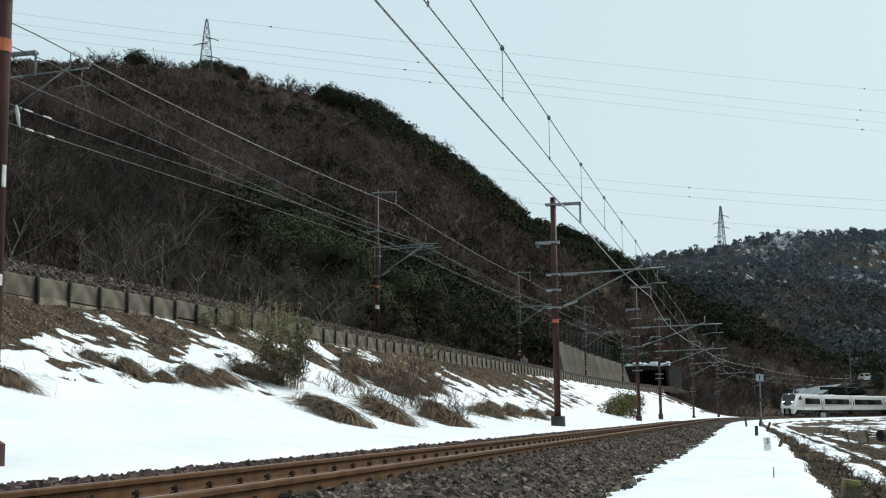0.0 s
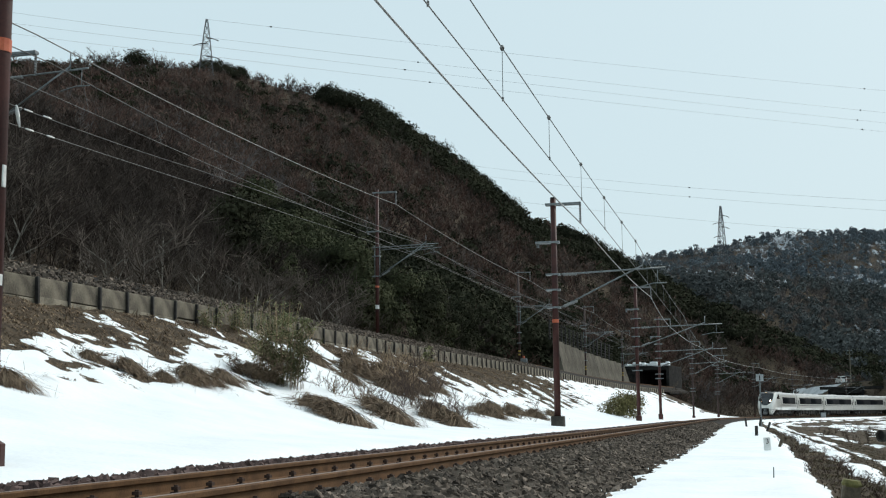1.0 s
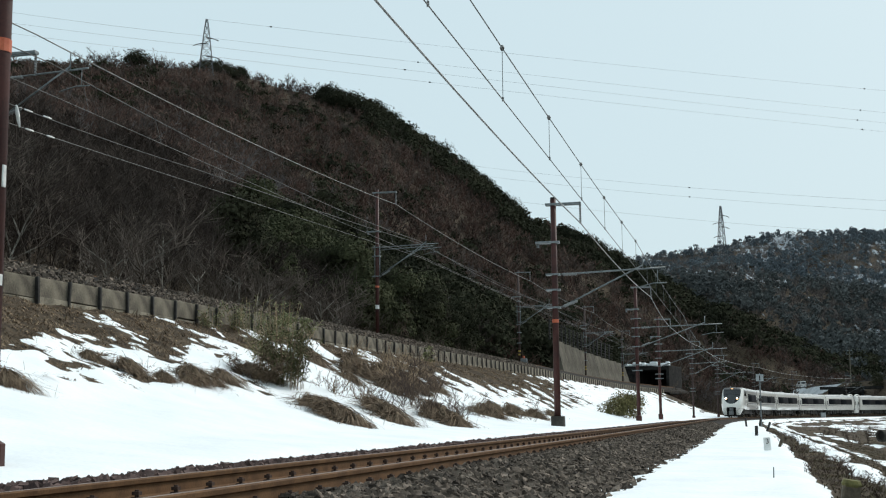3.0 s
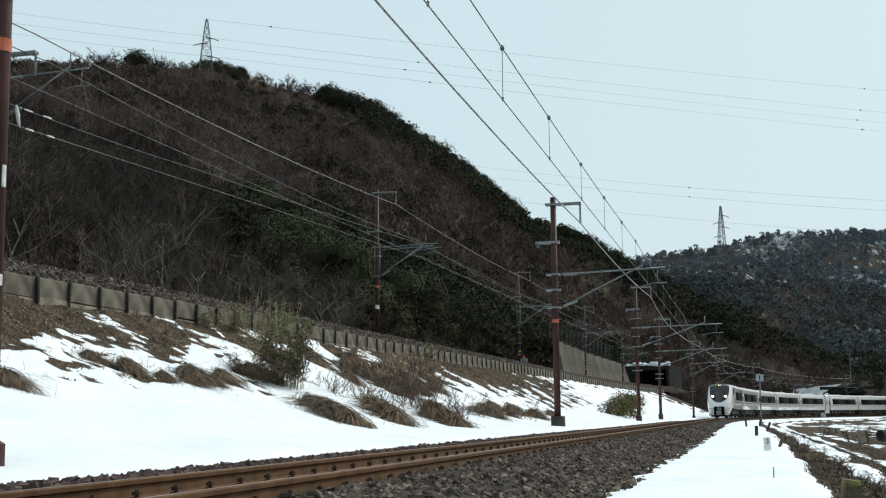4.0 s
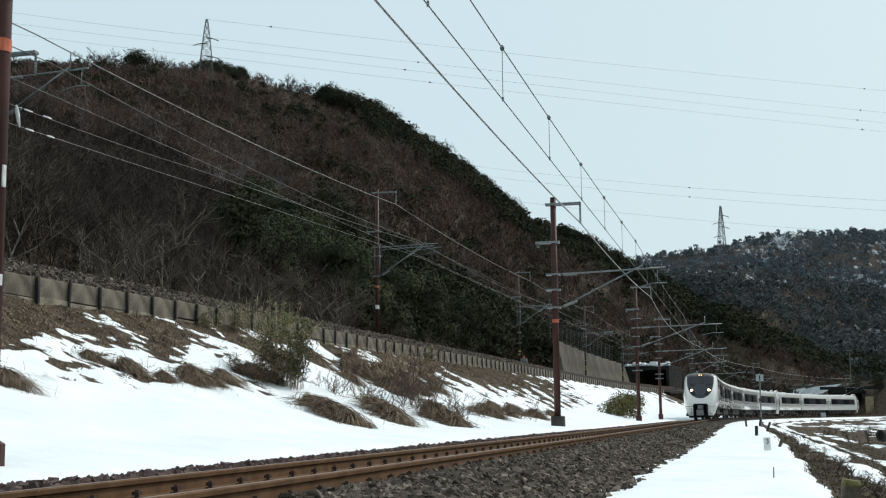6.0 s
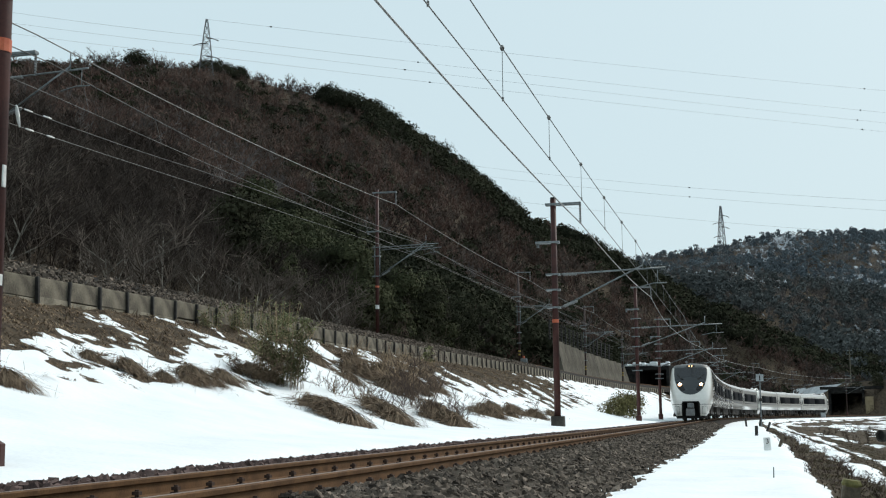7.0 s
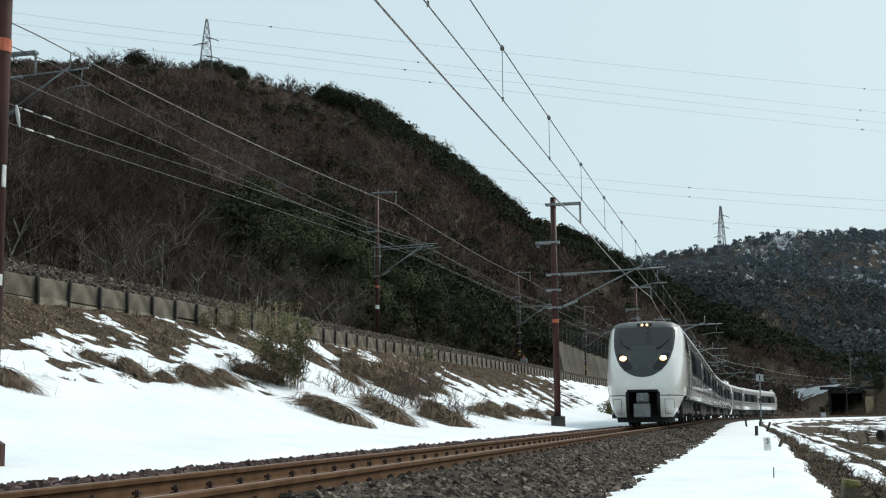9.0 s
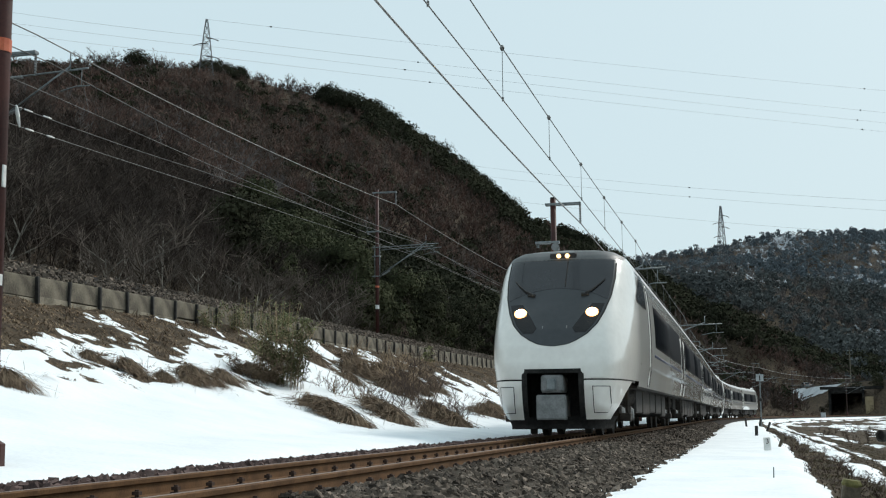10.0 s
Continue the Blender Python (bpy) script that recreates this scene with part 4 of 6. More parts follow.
part("apron_joint", nose_skin(1.07, 1.14, 1, 64, lambda x, z: abs(x) > OPEN and nose_at(x, z) < 2.2, 1.0, -0.012).mesh("apron_joint", M_BLACK, True), lead)
part("plough", nose_skin(0.16, 0.40, 4, 64, lambda x, z: nose_at(x, z) < 1.2, 1.0, -0.05, 0.93).mesh("plough", M_NEAR_BLACK, True), lead, "black plough under the apron")
rc = Shape().box(-0.62, 0.62, 0.75, 2.6, 0.3, 1.29, 0.02)
for sx in (-1, 1):
    rc.box(min(sx * OPEN, sx * 0.64), max(sx * OPEN, sx * 0.64), 0.33, 0.9, 0.32, 1.28)
rc.box(-0.58, 0.58, 0.06, 0.9, 1.26, 1.30)
part("coupler_recess", rc.mesh("coupler_recess", M_NEAR_BLACK), lead, "black opening round the coupler")
cpl = part("coupler", Shape().box(-0.24, 0.20, 0.02, 0.7, 0.86, 1.20, 0.05).mesh("coupler", M_GREY), lead, "grey coupler head")
part("coupler_knuckle", Shape().box(-0.12, 0.06, -0.06, 0.1, 0.90, 1.12, 0.03).mesh("coupler_knuckle", M_GALV), cpl)
part("jumper_plate", Shape().box(-0.34, 0.24, 0.06, 0.7, 0.34, 0.82, 0.03).mesh("jumper_plate", M_GREY), lead, "grey plate below the coupler")
for gx0 in (-0.62, 0.48):
    part("rail_guard", Shape().box(gx0, gx0 + 0.14, 1.0, 1.1, 0.06, 0.4, 0.02).mesh("rail_guard", M_BLACK), lead)

Z_S = [1.76, 1.79, 1.87, 2.0, 2.2, 2.45, 2.8, 3.2, 3.60, 3.78]
H_S = [0.02, 0.25, 0.43, 0.63, 0.81, 0.93, 1.04, 1.09, 1.09, 1.08]


def screen(proud, grow, zcap, name, material, label=""):
    sh = Shape()
    zs = [1.76 + (zcap - 1.76) * (i / 44) ** 1.4 for i in range(45)]
    cols = 28
    for z in zs:
        hw = min(float(np.interp(z, Z_S, H_S)) + grow, half_width(z) * 0.97)
        for j in range(cols + 1):
            x = hw * (2 * j / cols - 1)
            sh.v.append((x, nose_at(x, z) - proud, z))
    sh.f = [tuple(q) for q in grid_faces(len(zs), cols + 1)]
    return part(name, sh.mesh(name, material, True), lead, label)


screen(0.006, 0.03, 3.655, "windscreen_seal", M_BLACK)
mask = screen(0.014, 0.0, 3.63, "front_mask", M_MASK, "smooth dark grey mask below the windscreen")
gs = Shape()
zu = np.linspace(0, 1, 20)
for t in zu:
    for j in range(33):
        u = 2 * j / 32 - 1
        low = 2.98 - 0.26 * u * u
        z = low + (3.61 - low) * t
        x = u * (float(np.interp(z, Z_S, H_S)) - 0.025)
        gs.v.append((x, nose_at(x, z) - 0.020, z))
gs.f = [tuple(q) for q in grid_faces(20, 33)]
glass = part("windscreen", gs.mesh("windscreen", M_GLASS, True), lead, "large dark curved windscreen")
part("windscreen_bar", Shape().tube([(0.12, nose_at(0.12, z) - 0.022, z) for z in np.linspace(3.02, 3.6, 8)], 0.012, 5).mesh("windscreen_bar", M_BLACK), lead)
for sx in (-1, 1):
    hx, hz = sx * 0.716, 2.437
    hy = nose_at(hx, hz)
    hp = Shape()
    for z in np.linspace(2.03, 2.64, 14):
        xi, xo = float(np.interp(z, [2.03, 2.12, 2.36, 2.64], [0.42, 0.35, 0.50, 0.70])), float(np.interp(z, Z_S, H_S)) - 0.04
        for x in np.linspace(xi, xo, 9):
            hp.v.append((sx * x, nose_at(x, z) - 0.021, z))
    hp.f = [tuple(q) for q in grid_faces(14, 9)]
    part("headlight_cover", hp.mesh("headlight_cover", M_POD, True), lead, "dark glass cover round the headlight")
    lean = lambda k: (hx, hy - 0.75 * k, hz + 0.66 * k)
    part("headlight", Shape().tube([lean(-0.06), lean(0.05), lean(0.065)], [0.090, 0.090, 0.060], 18).mesh("headlight", M_LAMP), lead, "lit warm white headlight")
    # added glowing disc: the lamp's halo as a solid shape
    part("headlight_bowl", Shape().tube([lean(-0.06), lean(0.030), lean(0.038)], [0.125, 0.125, 0.11], 20).mesh("headlight_bowl", M_LAMP_HALO), lead, "glowing amber disc for the halo round the headlight")
    wp = [(sx * x, nose_at(x, z) - 0.045, z) for x, z in ((0.92, 3.17), (0.82, 3.06), (0.70, 2.95), (0.56, 2.86))]
    part("wiper", Shape().tube(wp, [0.010, 0.014, 0.016, 0.03], 6).tube([(sx * 0.62, nose_at(0.62, 2.84) - 0.03, 2.84), (sx * 0.47, nose_at(0.47, 2.83) - 0.03, 2.83)], [0.03, 0.045], 6).mesh("wiper", M_BLACK), lead)
    part("marker_stud", Shape().tube([(sx * 0.24, nose_at(0.24, 2.12) - 0.016, 2.10), (sx * 0.24, nose_at(0.24, 2.18) - 0.02, 2.17)], 0.012, 6).mesh("marker_stud", M_GREY), lead)
    for ys, z1 in ((5.35, 3.46), (5.98, 3.46)):
        part("cab_joint", on_side(sx, ys, ys + 0.045, 1.06, z1, 0.006, 12).mesh("cab_joint", M_POST, True), lead, "dark joint of the cab door")
    part("cab_door", on_side(sx, 5.42, 5.96, 1.10, 3.42, 0.004, 10).mesh("cab_door", M_BODY, True), lead)
    cw = Shape()
    for z in np.linspace(2.78, 3.52, 10):
        y0 = 2.35 + 1.75 * ((z - 2.78) / 0.74) ** 1.4 + 0.25 * max(0.0, 0.12 - (z - 2.78)) / 0.12
        for y in np.linspace(y0, 4.75, 12):
            cw.v.append((sx * (skin_x(y, z) + 0.012), y, z))
    cw.f = [tuple(q) for q in grid_faces(10, 12)]
    part("cab_side_window", cw.mesh("cab_side_window", M_GLASS, True), lead, "pointed dark cab side window")
    for x0, x1, m_ in ((0.76, 1.08, M_POST), (0.775, 1.065, M_BODY)):
        d_ = 0.004 if m_ is M_POST else 0.010
        hz0, hz1 = (0.46, 0.98) if m_ is M_POST else (0.475, 0.965)
        hs = Shape()
        for z in np.linspace(hz0, hz1, 9):
            hs.v += [(sx * x, nose_at(x, z) - d_, z) for x in np.linspace(x0, min(x1, skin_x(0.50, z)), 9)]
        hs.f = [tuple(q) for q in grid_faces(9, 9)]
        part("apron_hatch" if m_ is M_BODY else "hatch_joint", hs.mesh("apron_hatch", m_, True), lead)
    hs = Shape()
    for z in np.linspace(0.33, 1.29, 14):
        hs.v += [(sx * x, nose_at(x, z) - 0.008, z) for x in np.linspace(0.50, 0.605 - 0.09 * max(0.0, (z - 1.2) / 0.09) ** 2, 3)]
    hs.f = [tuple(q) for q in grid_faces(14, 3)]
    part("recess_edge", hs.mesh("recess_edge", M_NEAR_BLACK, True), lead, "black rubber edge of the coupler opening")
for dx in (-0.09, 0.09):
    lz = 3.735
    part("roof_lamp", Shape().tube([(dx, nose_at(dx, lz) + 0.1, lz), (dx, nose_at(dx, lz) - 0.085, lz)], [0.05, 0.046], 12).mesh("roof_lamp", M_LAMP_TOP), lead, "lit amber roof lamp")
part("horn", Shape().tube([(-0.30, 3.1, 3.9), (-0.30, 3.1, 4.04), (-0.30, 2.8, 4.06)], [0.05, 0.06, 0.09], 8).mesh("horn", M_GREY), lead)
part("lamp_bar", Shape().box(-0.28, 0.28, nose_at(0, 3.735) - 0.06, nose_at(0, 3.735) + 0.3, 3.675, 3.79, 0.02).mesh("lamp_bar", M_POST), lead)
hs = Shape()
for z in (1.235, 1.27, 1.315):
    hs.v += [(x, nose_at(x, z) - 0.016, z) for x in np.linspace(-0.55, 0.55, 13)]
hs.f = [tuple(q) for q in grid_faces(3, 13)]
part("recess_edge", hs.mesh("recess_edge", M_NEAR_BLACK, True), lead)
part("front_lip", nose_skin(1.14, 1.27, 3, 64, lambda x, z: abs(x) > 0.66 and nose_at(x, z) < 2.2, 1.0, 0.022).mesh("front_lip", M_BODY, True), lead, "raised white lip above the apron")
part("roof_fairing", nose_skin(3.64, 3.932, 10, 60, lambda x, z: abs(x) < 1.22, 1.0, 0.006).mesh("roof_fairing", M_VISOR, True), lead, "grey roof edge above the windscreen")
bellows(lead, CAB_CAR)

middle = car_body("white express train passenger car with dark window band", 0.12, CAR - 0.12, CAR, 1.8, CAR - 1.8)
bellows(middle, CAR)

# cab car with a gangway front: tail of each set, and front of the second
tail_car = car_body("white express train end car with blunt cab", 0.12, CAB_CAR - 1.9, CAB_CAR, 1.8, CAB_CAR - 3.4)
flip = Matrix.Translation((0, CAB_CAR, 0)) @ pose(0, 0, 0, 0, 0, 180)
part("cab_end", nose_skin(1.03, 3.928, 30, 40, k=0.5).mesh("cab_end", M_BODY, True), tail_car, "rounded white cab end", flip)
part("cab_apron", nose_skin(0.40, 1.02, 6, 40, k=0.5).mesh("cab_apron", M_BODY, True), tail_car, "", flip)
# raised hood over the gangway door; a black block stands for the hollow behind
for sx in (-1, 1):
    hd = Shape()
    for y, z in ((0.42, 3.30), (0.60, 3.66), (0.95, 3.96), (1.5, 4.12), (2.2, 4.17), (2.9, 4.10), (3.5, 3.95)):
        hd.v += [(sx * 0.98, y, z), (sx * 0.98, y, z - 0.16), (sx * 0.72, y, z - 0.16), (sx * 0.72, y, z + 0.02)]
    hd.f = [(4 * i + k, 4 * i + (k + 1) % 4, 4 * i + 4 + (k + 1) % 4, 4 * i + 4 + k) for i in range(6) for k in range(4)]
    part("hood_rail", hd.mesh("hood_rail", M_BODY, True), tail_car, "white arched hood at the cab end", flip)
part("hood_roof", Shape().box(-0.7, 0.7, 0.9, 3.3, 3.85, 4.02, 0.04).mesh("hood_roof", M_BLACK), tail_car, "black block for the dark hollow under the hood", flip)
g = Shape()
zs = np.linspace(1.3, 3.45, 14)
for z in zs:
    for j in range(13):
        x = 0.86 * (2 * j / 12 - 1)
        g.v.append((x, nose_at(x, z, 0.5) - 0.015, z))
g.f = [tuple(q) for q in grid_faces(len(zs), 13)]
part("cab_windscreen", g.mesh("cab_windscreen", M_GLASS, True), tail_car, "", flip)

# a set of five cars and a set of three
cars, back = [], 0.0
for kind, turned in ((lead, False), (middle, False), (middle, False), (middle, False), (tail_car, False), (tail_car, True), (middle, False), (tail_car, False)):
    used = any(c[0] is kind for c in cars)
    length = CAR if kind is middle else CAB_CAR
    cars.append((copy_thing(kind, Matrix.Identity(4)) if used else kind, back, length, turned))
    back += length + COUPLING


def car_pose(t, behind, length, turned):
    d = 10.0 - t
    s0 = NOSE_AT_END + SPEED * d - 0.5 * GAIN * d * d + behind
    a, b = on_track(s0 + 3.3, 0), on_track(s0 + length - 3.3, 0)
    d = b - a
    ang = math.degrees(math.atan2(d[0], d[1]))
    p = a - d / np.linalg.norm(d) * 3.3
    m = pose(p[0], p[1], p[2], math.degrees(GRADE), 0, -ang)
    if turned:
        m = m @ Matrix.Translation((0, length, 0)) @ pose(0, 0, 0, 0, 0, 180)
    return m


# ---------------------------------------------------------------- woods
def grow(rg, height, limbs, boughs, twigs, thick, lean=0.25, fork=0.32):
    """A bare tree as rods: starts, ends and radii."""
    out = []

    def rod(p, d, length, r, n, bend):
        pts = [p]
        for k in range(n):
            d = (d + Vector((rg.uniform(-bend, bend), rg.uniform(-bend, bend), rg.uniform(-bend * 0.3, bend * 0.6)))).normalized()
            q = pts[-1] + d * (length / n)
            out.append((pts[-1], q, r * (1 - 0.75 * k / n), r * (1 - 0.75 * (k + 1) / n)))
            pts.append(q)
        return pts

    trunk = rod(Vector((0, 0, -0.4)), Vector((rg.uniform(-lean, lean) * 0.5, rg.uniform(-lean, lean) * 0.5, 1)).normalized(), height * 0.78, thick, 3, 0.12)
    for i in range(limbs):
        t = fork + (1 - fork) * (i + rg.uniform(0, 1)) / limbs
        k = min(int(t * 3), 2)
        p = trunk[k].lerp(trunk[k + 1], t * 3 - k)
        a = rg.uniform(0, 2 * math.pi)
        d = Vector((math.cos(a), math.sin(a), rg.uniform(0.5, 1.5))).normalized()
        limb = rod(p, d, height * rg.uniform(0.28, 0.45) * (1.25 - 0.6 * t), thick * 0.45, 2, 0.28)
        for j in range(boughs):
            t2 = rg.uniform(0.25, 1.0)
            k = min(int(t2 * 2), 1)
            p2 = limb[k].lerp(limb[k + 1], t2 * 2 - k)
            d2 = (d * 0.6 + Vector((rg.uniform(-1, 1), rg.uniform(-1, 1), rg.uniform(-0.2, 1.1)))).normalized()
            bough = rod(p2, d2, height * rg.uniform(0.12, 0.22), thick * 0.2, 1, 0.3)
            for _ in range(twigs):
                p3 = bough[0].lerp(bough[1], rg.uniform(0.2, 1.0))
                d3 = (d2 * 0.7 + Vector((rg.uniform(-1, 1), rg.uniform(-1, 1), rg.uniform(-0.2, 1)))).normalized()
                out.append((p3, p3 + d3 * height * rg.uniform(0.06, 0.13), thick * 0.11, thick * 0.05))
    return (np.array([tuple(o[0]) for o in out]), np.array([tuple(o[1]) for o in out]), np.array([o[2] for o in out]), np.array([o[3] for o in out]))


def rods(tree, sides=3, least=0.0):
    """Arrays of verts and quads for a tree's rods; two sides make a ribbon of one face."""
    p0, p1, r0, r1 = tree
    d = p1 - p0
    d /= np.linalg.norm(d, axis=1)[:, None] + 1e-9
    a = np.cross(d, np.array([0.3, 0.9, 0.2]))
    a /= np.linalg.norm(a, axis=1)[:, None] + 1e-9
    b = np.cross(d, a)
    r0, r1 = np.maximum(r0, least), np.maximum(r1, least * 0.6)
    n = len(p0)
    v = np.empty((n, 2 * sides, 3))
    for k in range(sides):
        w = 2 * math.pi * k / sides
        u = a * math.cos(w) + b * math.sin(w)
        v[:, k], v[:, sides + k] = p0 + u * r0[:, None], p1 + u * r1[:, None]
    if sides == 2:
        return np.stack([v[:, 0] * 1.2 - v[:, 1] * 0.2, v[:, 1] * 1.2 - v[:, 0] * 0.2, (v[:, 2] + v[:, 3]) / 2], 1).reshape(-1, 3), np.arange(n * 3).reshape(-1, 3)
    f = np.array([(k, (k + 1) % sides, sides + (k + 1) % sides, sides + k) for k in range(sides)])
    f = (f[None] + (np.arange(n) * 2 * sides)[:, None, None]).reshape(-1, 4)
    return v.reshape(-1, 3), f


def leafage(rg, n, width, height, base, size, lumps=7):
    """Leaf clumps round several lumps: verts and quads."""
    c = []
    for _ in range(lumps):
        a, q = rg.uniform(0, 2 * math.pi), rg.uniform(0.1, 0.75)
        zz = rg.uniform(0.05, 0.95)
        c.append((q * width * 0.5 * math.cos(a) * (1.1 - 0.6 * zz), q * width * 0.5 * math.sin(a) * (1.1 - 0.6 * zz), base + zz * height, width * rg.uniform(0.16, 0.3)))
    c = np.array(c)
    g = np.random.RandomState(rg.randint(0, 10 ** 6))
    k = g.randint(0, lumps, n)
    d = g.normal(size=(n, 3))
    d /= np.linalg.norm(d, axis=1)[:, None]
    d[:, 2] = np.abs(d[:, 2]) * 1.0 - 0.25
    ctr = c[k, :3] + d * (c[k, 3] * g.uniform(0.65, 1.1, n))[:, None]
    t = np.cross(d + g.normal(scale=0.3, size=(n, 3)), g.normal(size=(n, 3)))
    t /= np.linalg.norm(t, axis=1)[:, None] + 1e-9
    b = np.cross(t, d + g.normal(scale=0.25, size=(n, 3)))
    b /= np.linalg.norm(b, axis=1)[:, None] + 1e-9
    sz = size * g.uniform(0.5, 1.3, n)[:, None]
    v = np.stack([ctr - t * sz * 0.5 - b * sz * 0.3, ctr + t * sz * 0.5 - b * sz * 0.3 - d * sz * 0.1, ctr + b * sz * 0.55 + d * sz * 0.08], 1)
    return v.reshape(-1, 3), np.arange(n * 3).reshape(-1, 3)


def plant(templates, places, sizes, seed):
    """Many copies of the templates, turned and scaled, as one array."""
    g = np.random.RandomState(seed)
    vs, fs, k = [], [], 0
    pick = g.randint(0, len(templates), len(places))
    for i, (v, f) in enumerate(templates):
        w = np.where(pick == i)[0]
        if not len(w):
            continue
        a = g.uniform(0, 2 * math.pi, len(w))
        ca, sa = np.cos(a)[:, None], np.sin(a)[:, None]
        sc = sizes[w][:, None]
        x = (v[None, :, 0] * ca - v[None, :, 1] * sa) * sc + places[w][:, 0:1]
        y = (v[None, :, 0] * sa + v[None, :, 1] * ca) * sc + places[w][:, 1:2]
        z = v[None, :, 2] * sc + places[w][:, 2:3]
        vs.append(np.stack([x, y, z], -1).reshape(-1, 3))
        fs.append((f[None] + (k + np.arange(len(w)) * len(v))[:, None, None]).reshape(-1, f.shape[1]))
        k += len(w) * len(v)
    return np.concatenate(vs), np.concatenate(fs)


def stuff(name, label, category, arrays, material):
    return tagged(new(name, fast_mesh(name, arrays[0], arrays[1], material)), label, category, kind="stuff")


rt = random.Random(21)
bare_hi = [rods(grow(rt, 1.0, 8, 6, 5, 0.013), 2, 0.0032) for _ in range(8)]
bare_mid = [rods(grow(rt, 1.0, 6, 4, 3, 0.014), 2, 0.0066) for _ in range(8)]
bare_far = [rods(grow(rt, 1.0, 5, 3, 2, 0.016), 2, 0.012) for _ in range(8)]
bare_tiny = [rods(grow(rt, 1.0, 5, 2, 2, 0.018), 2, 0.020) for _ in range(8)]
green_hi = [leafage(rt, 4800, 0.88, 0.8, 0.10, 0.033, 14) for _ in range(5)]
green_mid = [leafage(rt, 560, 0.95, 0.8, 0.05, 0.066, 10) for _ in range(7)]
green_far = [leafage(rt, 90, 1.05, 0.75, 0.05, 0.18, 6) for _ in range(7)]
green_dome = [leafage(rt, 900, 1.5, 0.5, 0.05, 0.065, 16) for _ in range(5)]
green_ridge = [leafage(rt, 150, 1.25, 0.55, 0.05, 0.125, 10) for _ in range(7)]

gw = np.random.RandomState(31)


def scatter(n, a0, a1, y0, y1):
    """Places in a wedge before the hills."""
    y = np.sqrt(gw.uniform(y0 ** 2, y1 ** 2, n))
    x = y * gw.uniform(a0, a1, n)
    s, off = to_track(x, y)
    return x, y, s, off


def wooded(n, y0, y1, inset=3.0):
    x, y, s, off = scatter(n, -0.385, 0.34, y0, y1)
    u = -off - 22
    ry = np.interp(x, [p[0] for p in RIDGE_1], [p[1] for p in RIDGE_1])
    ok = (u > inset) & (y < ry + 12) & ~((np.abs(x - road_x(y)) < 19) & (y > 285) & (y < 370))
    x, y, s, off = x[ok], y[ok], s[ok], off[ok]
    z = relief(x, y, s, off)
    green = np.clip(0.10 + 2.3 * (x / y + 0.06) + 0.6 * np.interp(x / y, [-0.17, -0.05], [0.0, 1]) * waves(x, y, 60, 41, 3) + 0.6 * np.clip(1 - u[ok] / 55, 0, 1) * np.clip((x / y + 0.19) / 0.05, 0, 1), 0.0, 0.75)
    green = np.where(s > 225, 0.04, green)
    green = np.where((y > ry[ok] - 35) & (x / y > -0.06), 0.75, green)
    return np.stack([x, y, z], 1), gw.uniform(0, 1, len(x)) < green


def crest(p):
    """Lower trees along the windy western crest."""
    ry = np.interp(p[:, 0], [q[0] for q in RIDGE_1], [q[1] for q in RIDGE_1])
    low = np.interp(p[:, 0] / p[:, 1], [-0.10, -0.03], [0.58, 1.0])
    return np.where(p[:, 1] > ry - 45, low, 1.0)


P, gr = wooded(1500, 45, 150, 4.0)
nb, ng = P[~gr], P[gr]
near_b = nb[np.argsort(np.hypot(nb[:, 0], nb[:, 1]))]
stuff("bare_trees", "dense grey-brown leafless trees at the foot of the hill", "bare trees", plant(bare_hi, near_b[70:], gw.uniform(6.0, 9.0, len(near_b) - 70), 1), M_BARK_DARK)
olive = gw.uniform(0, 1, len(ng)) < 0.4
stuff("evergreen_trees", "dark green broadleaf evergreens at the foot of the hill", "evergreen trees", plant(green_hi, ng[~olive], gw.uniform(5.0, 8.0, (~olive).sum()), 2), M_LEAF)
stuff("evergreen_trees", "olive-green broadleaf evergreens at the foot of the hill", "evergreen trees", plant(green_hi, ng[olive], gw.uniform(5.5, 8.5, olive.sum()), 2), M_LEAF_OLIVE)
P, gr = wooded(4900, 150, 290)
pale = gw.uniform(0, 1, len(P)) < 0.10
stuff("bare_trees", "pale grey leafless trees among the darker ones", "bare trees", plant(bare_mid, P[~gr & pale], gw.uniform(7.0, 10.0, (~gr & pale).sum()), 15), M_BARK_MID)
P, gr = P[~pale], gr[~pale]
h = len(P[~gr]) // 2
stuff("bare_trees", "dense grey-brown leafless trees on the hillside", "bare trees", plant(bare_mid, P[~gr][:h], gw.uniform(6.5, 9.5, h), 3), M_BARK)
stuff("bare_trees", "dense reddish-brown leafless trees on the hillside", "bare trees", plant(bare_mid, P[~gr][h:], gw.uniform(6.5, 9.5, len(P[~gr]) - h), 4), M_BARK_RED)
stuff("evergreen_trees", "dark green evergreens on the hillside", "evergreen trees", plant(green_mid, P[gr], gw.uniform(5.5, 8.5, gr.sum()), 5), M_LEAF)
P, gr = wooded(9600, 290, 475)
h = len(P[~gr]) // 2
stuff("bare_trees", "leafless brown trees towards the ridge", "bare trees", plant(bare_far, P[~gr][:h], gw.uniform(6, 9, h) * crest(P[~gr][:h]), 6), M_BARK)
stuff("bare_trees", "leafless reddish trees towards the ridge", "bare trees", plant(bare_far, P[~gr][h:], gw.uniform(6, 9, len(P[~gr]) - h) * crest(P[~gr][h:]), 7), M_BARK_RED)
stuff("evergreen_trees", "dark evergreens towards the ridge", "evergreen trees", plant(green_ridge, P[gr], gw.uniform(5.0, 8, gr.sum()) * crest(P[gr]), 8), M_LEAF)


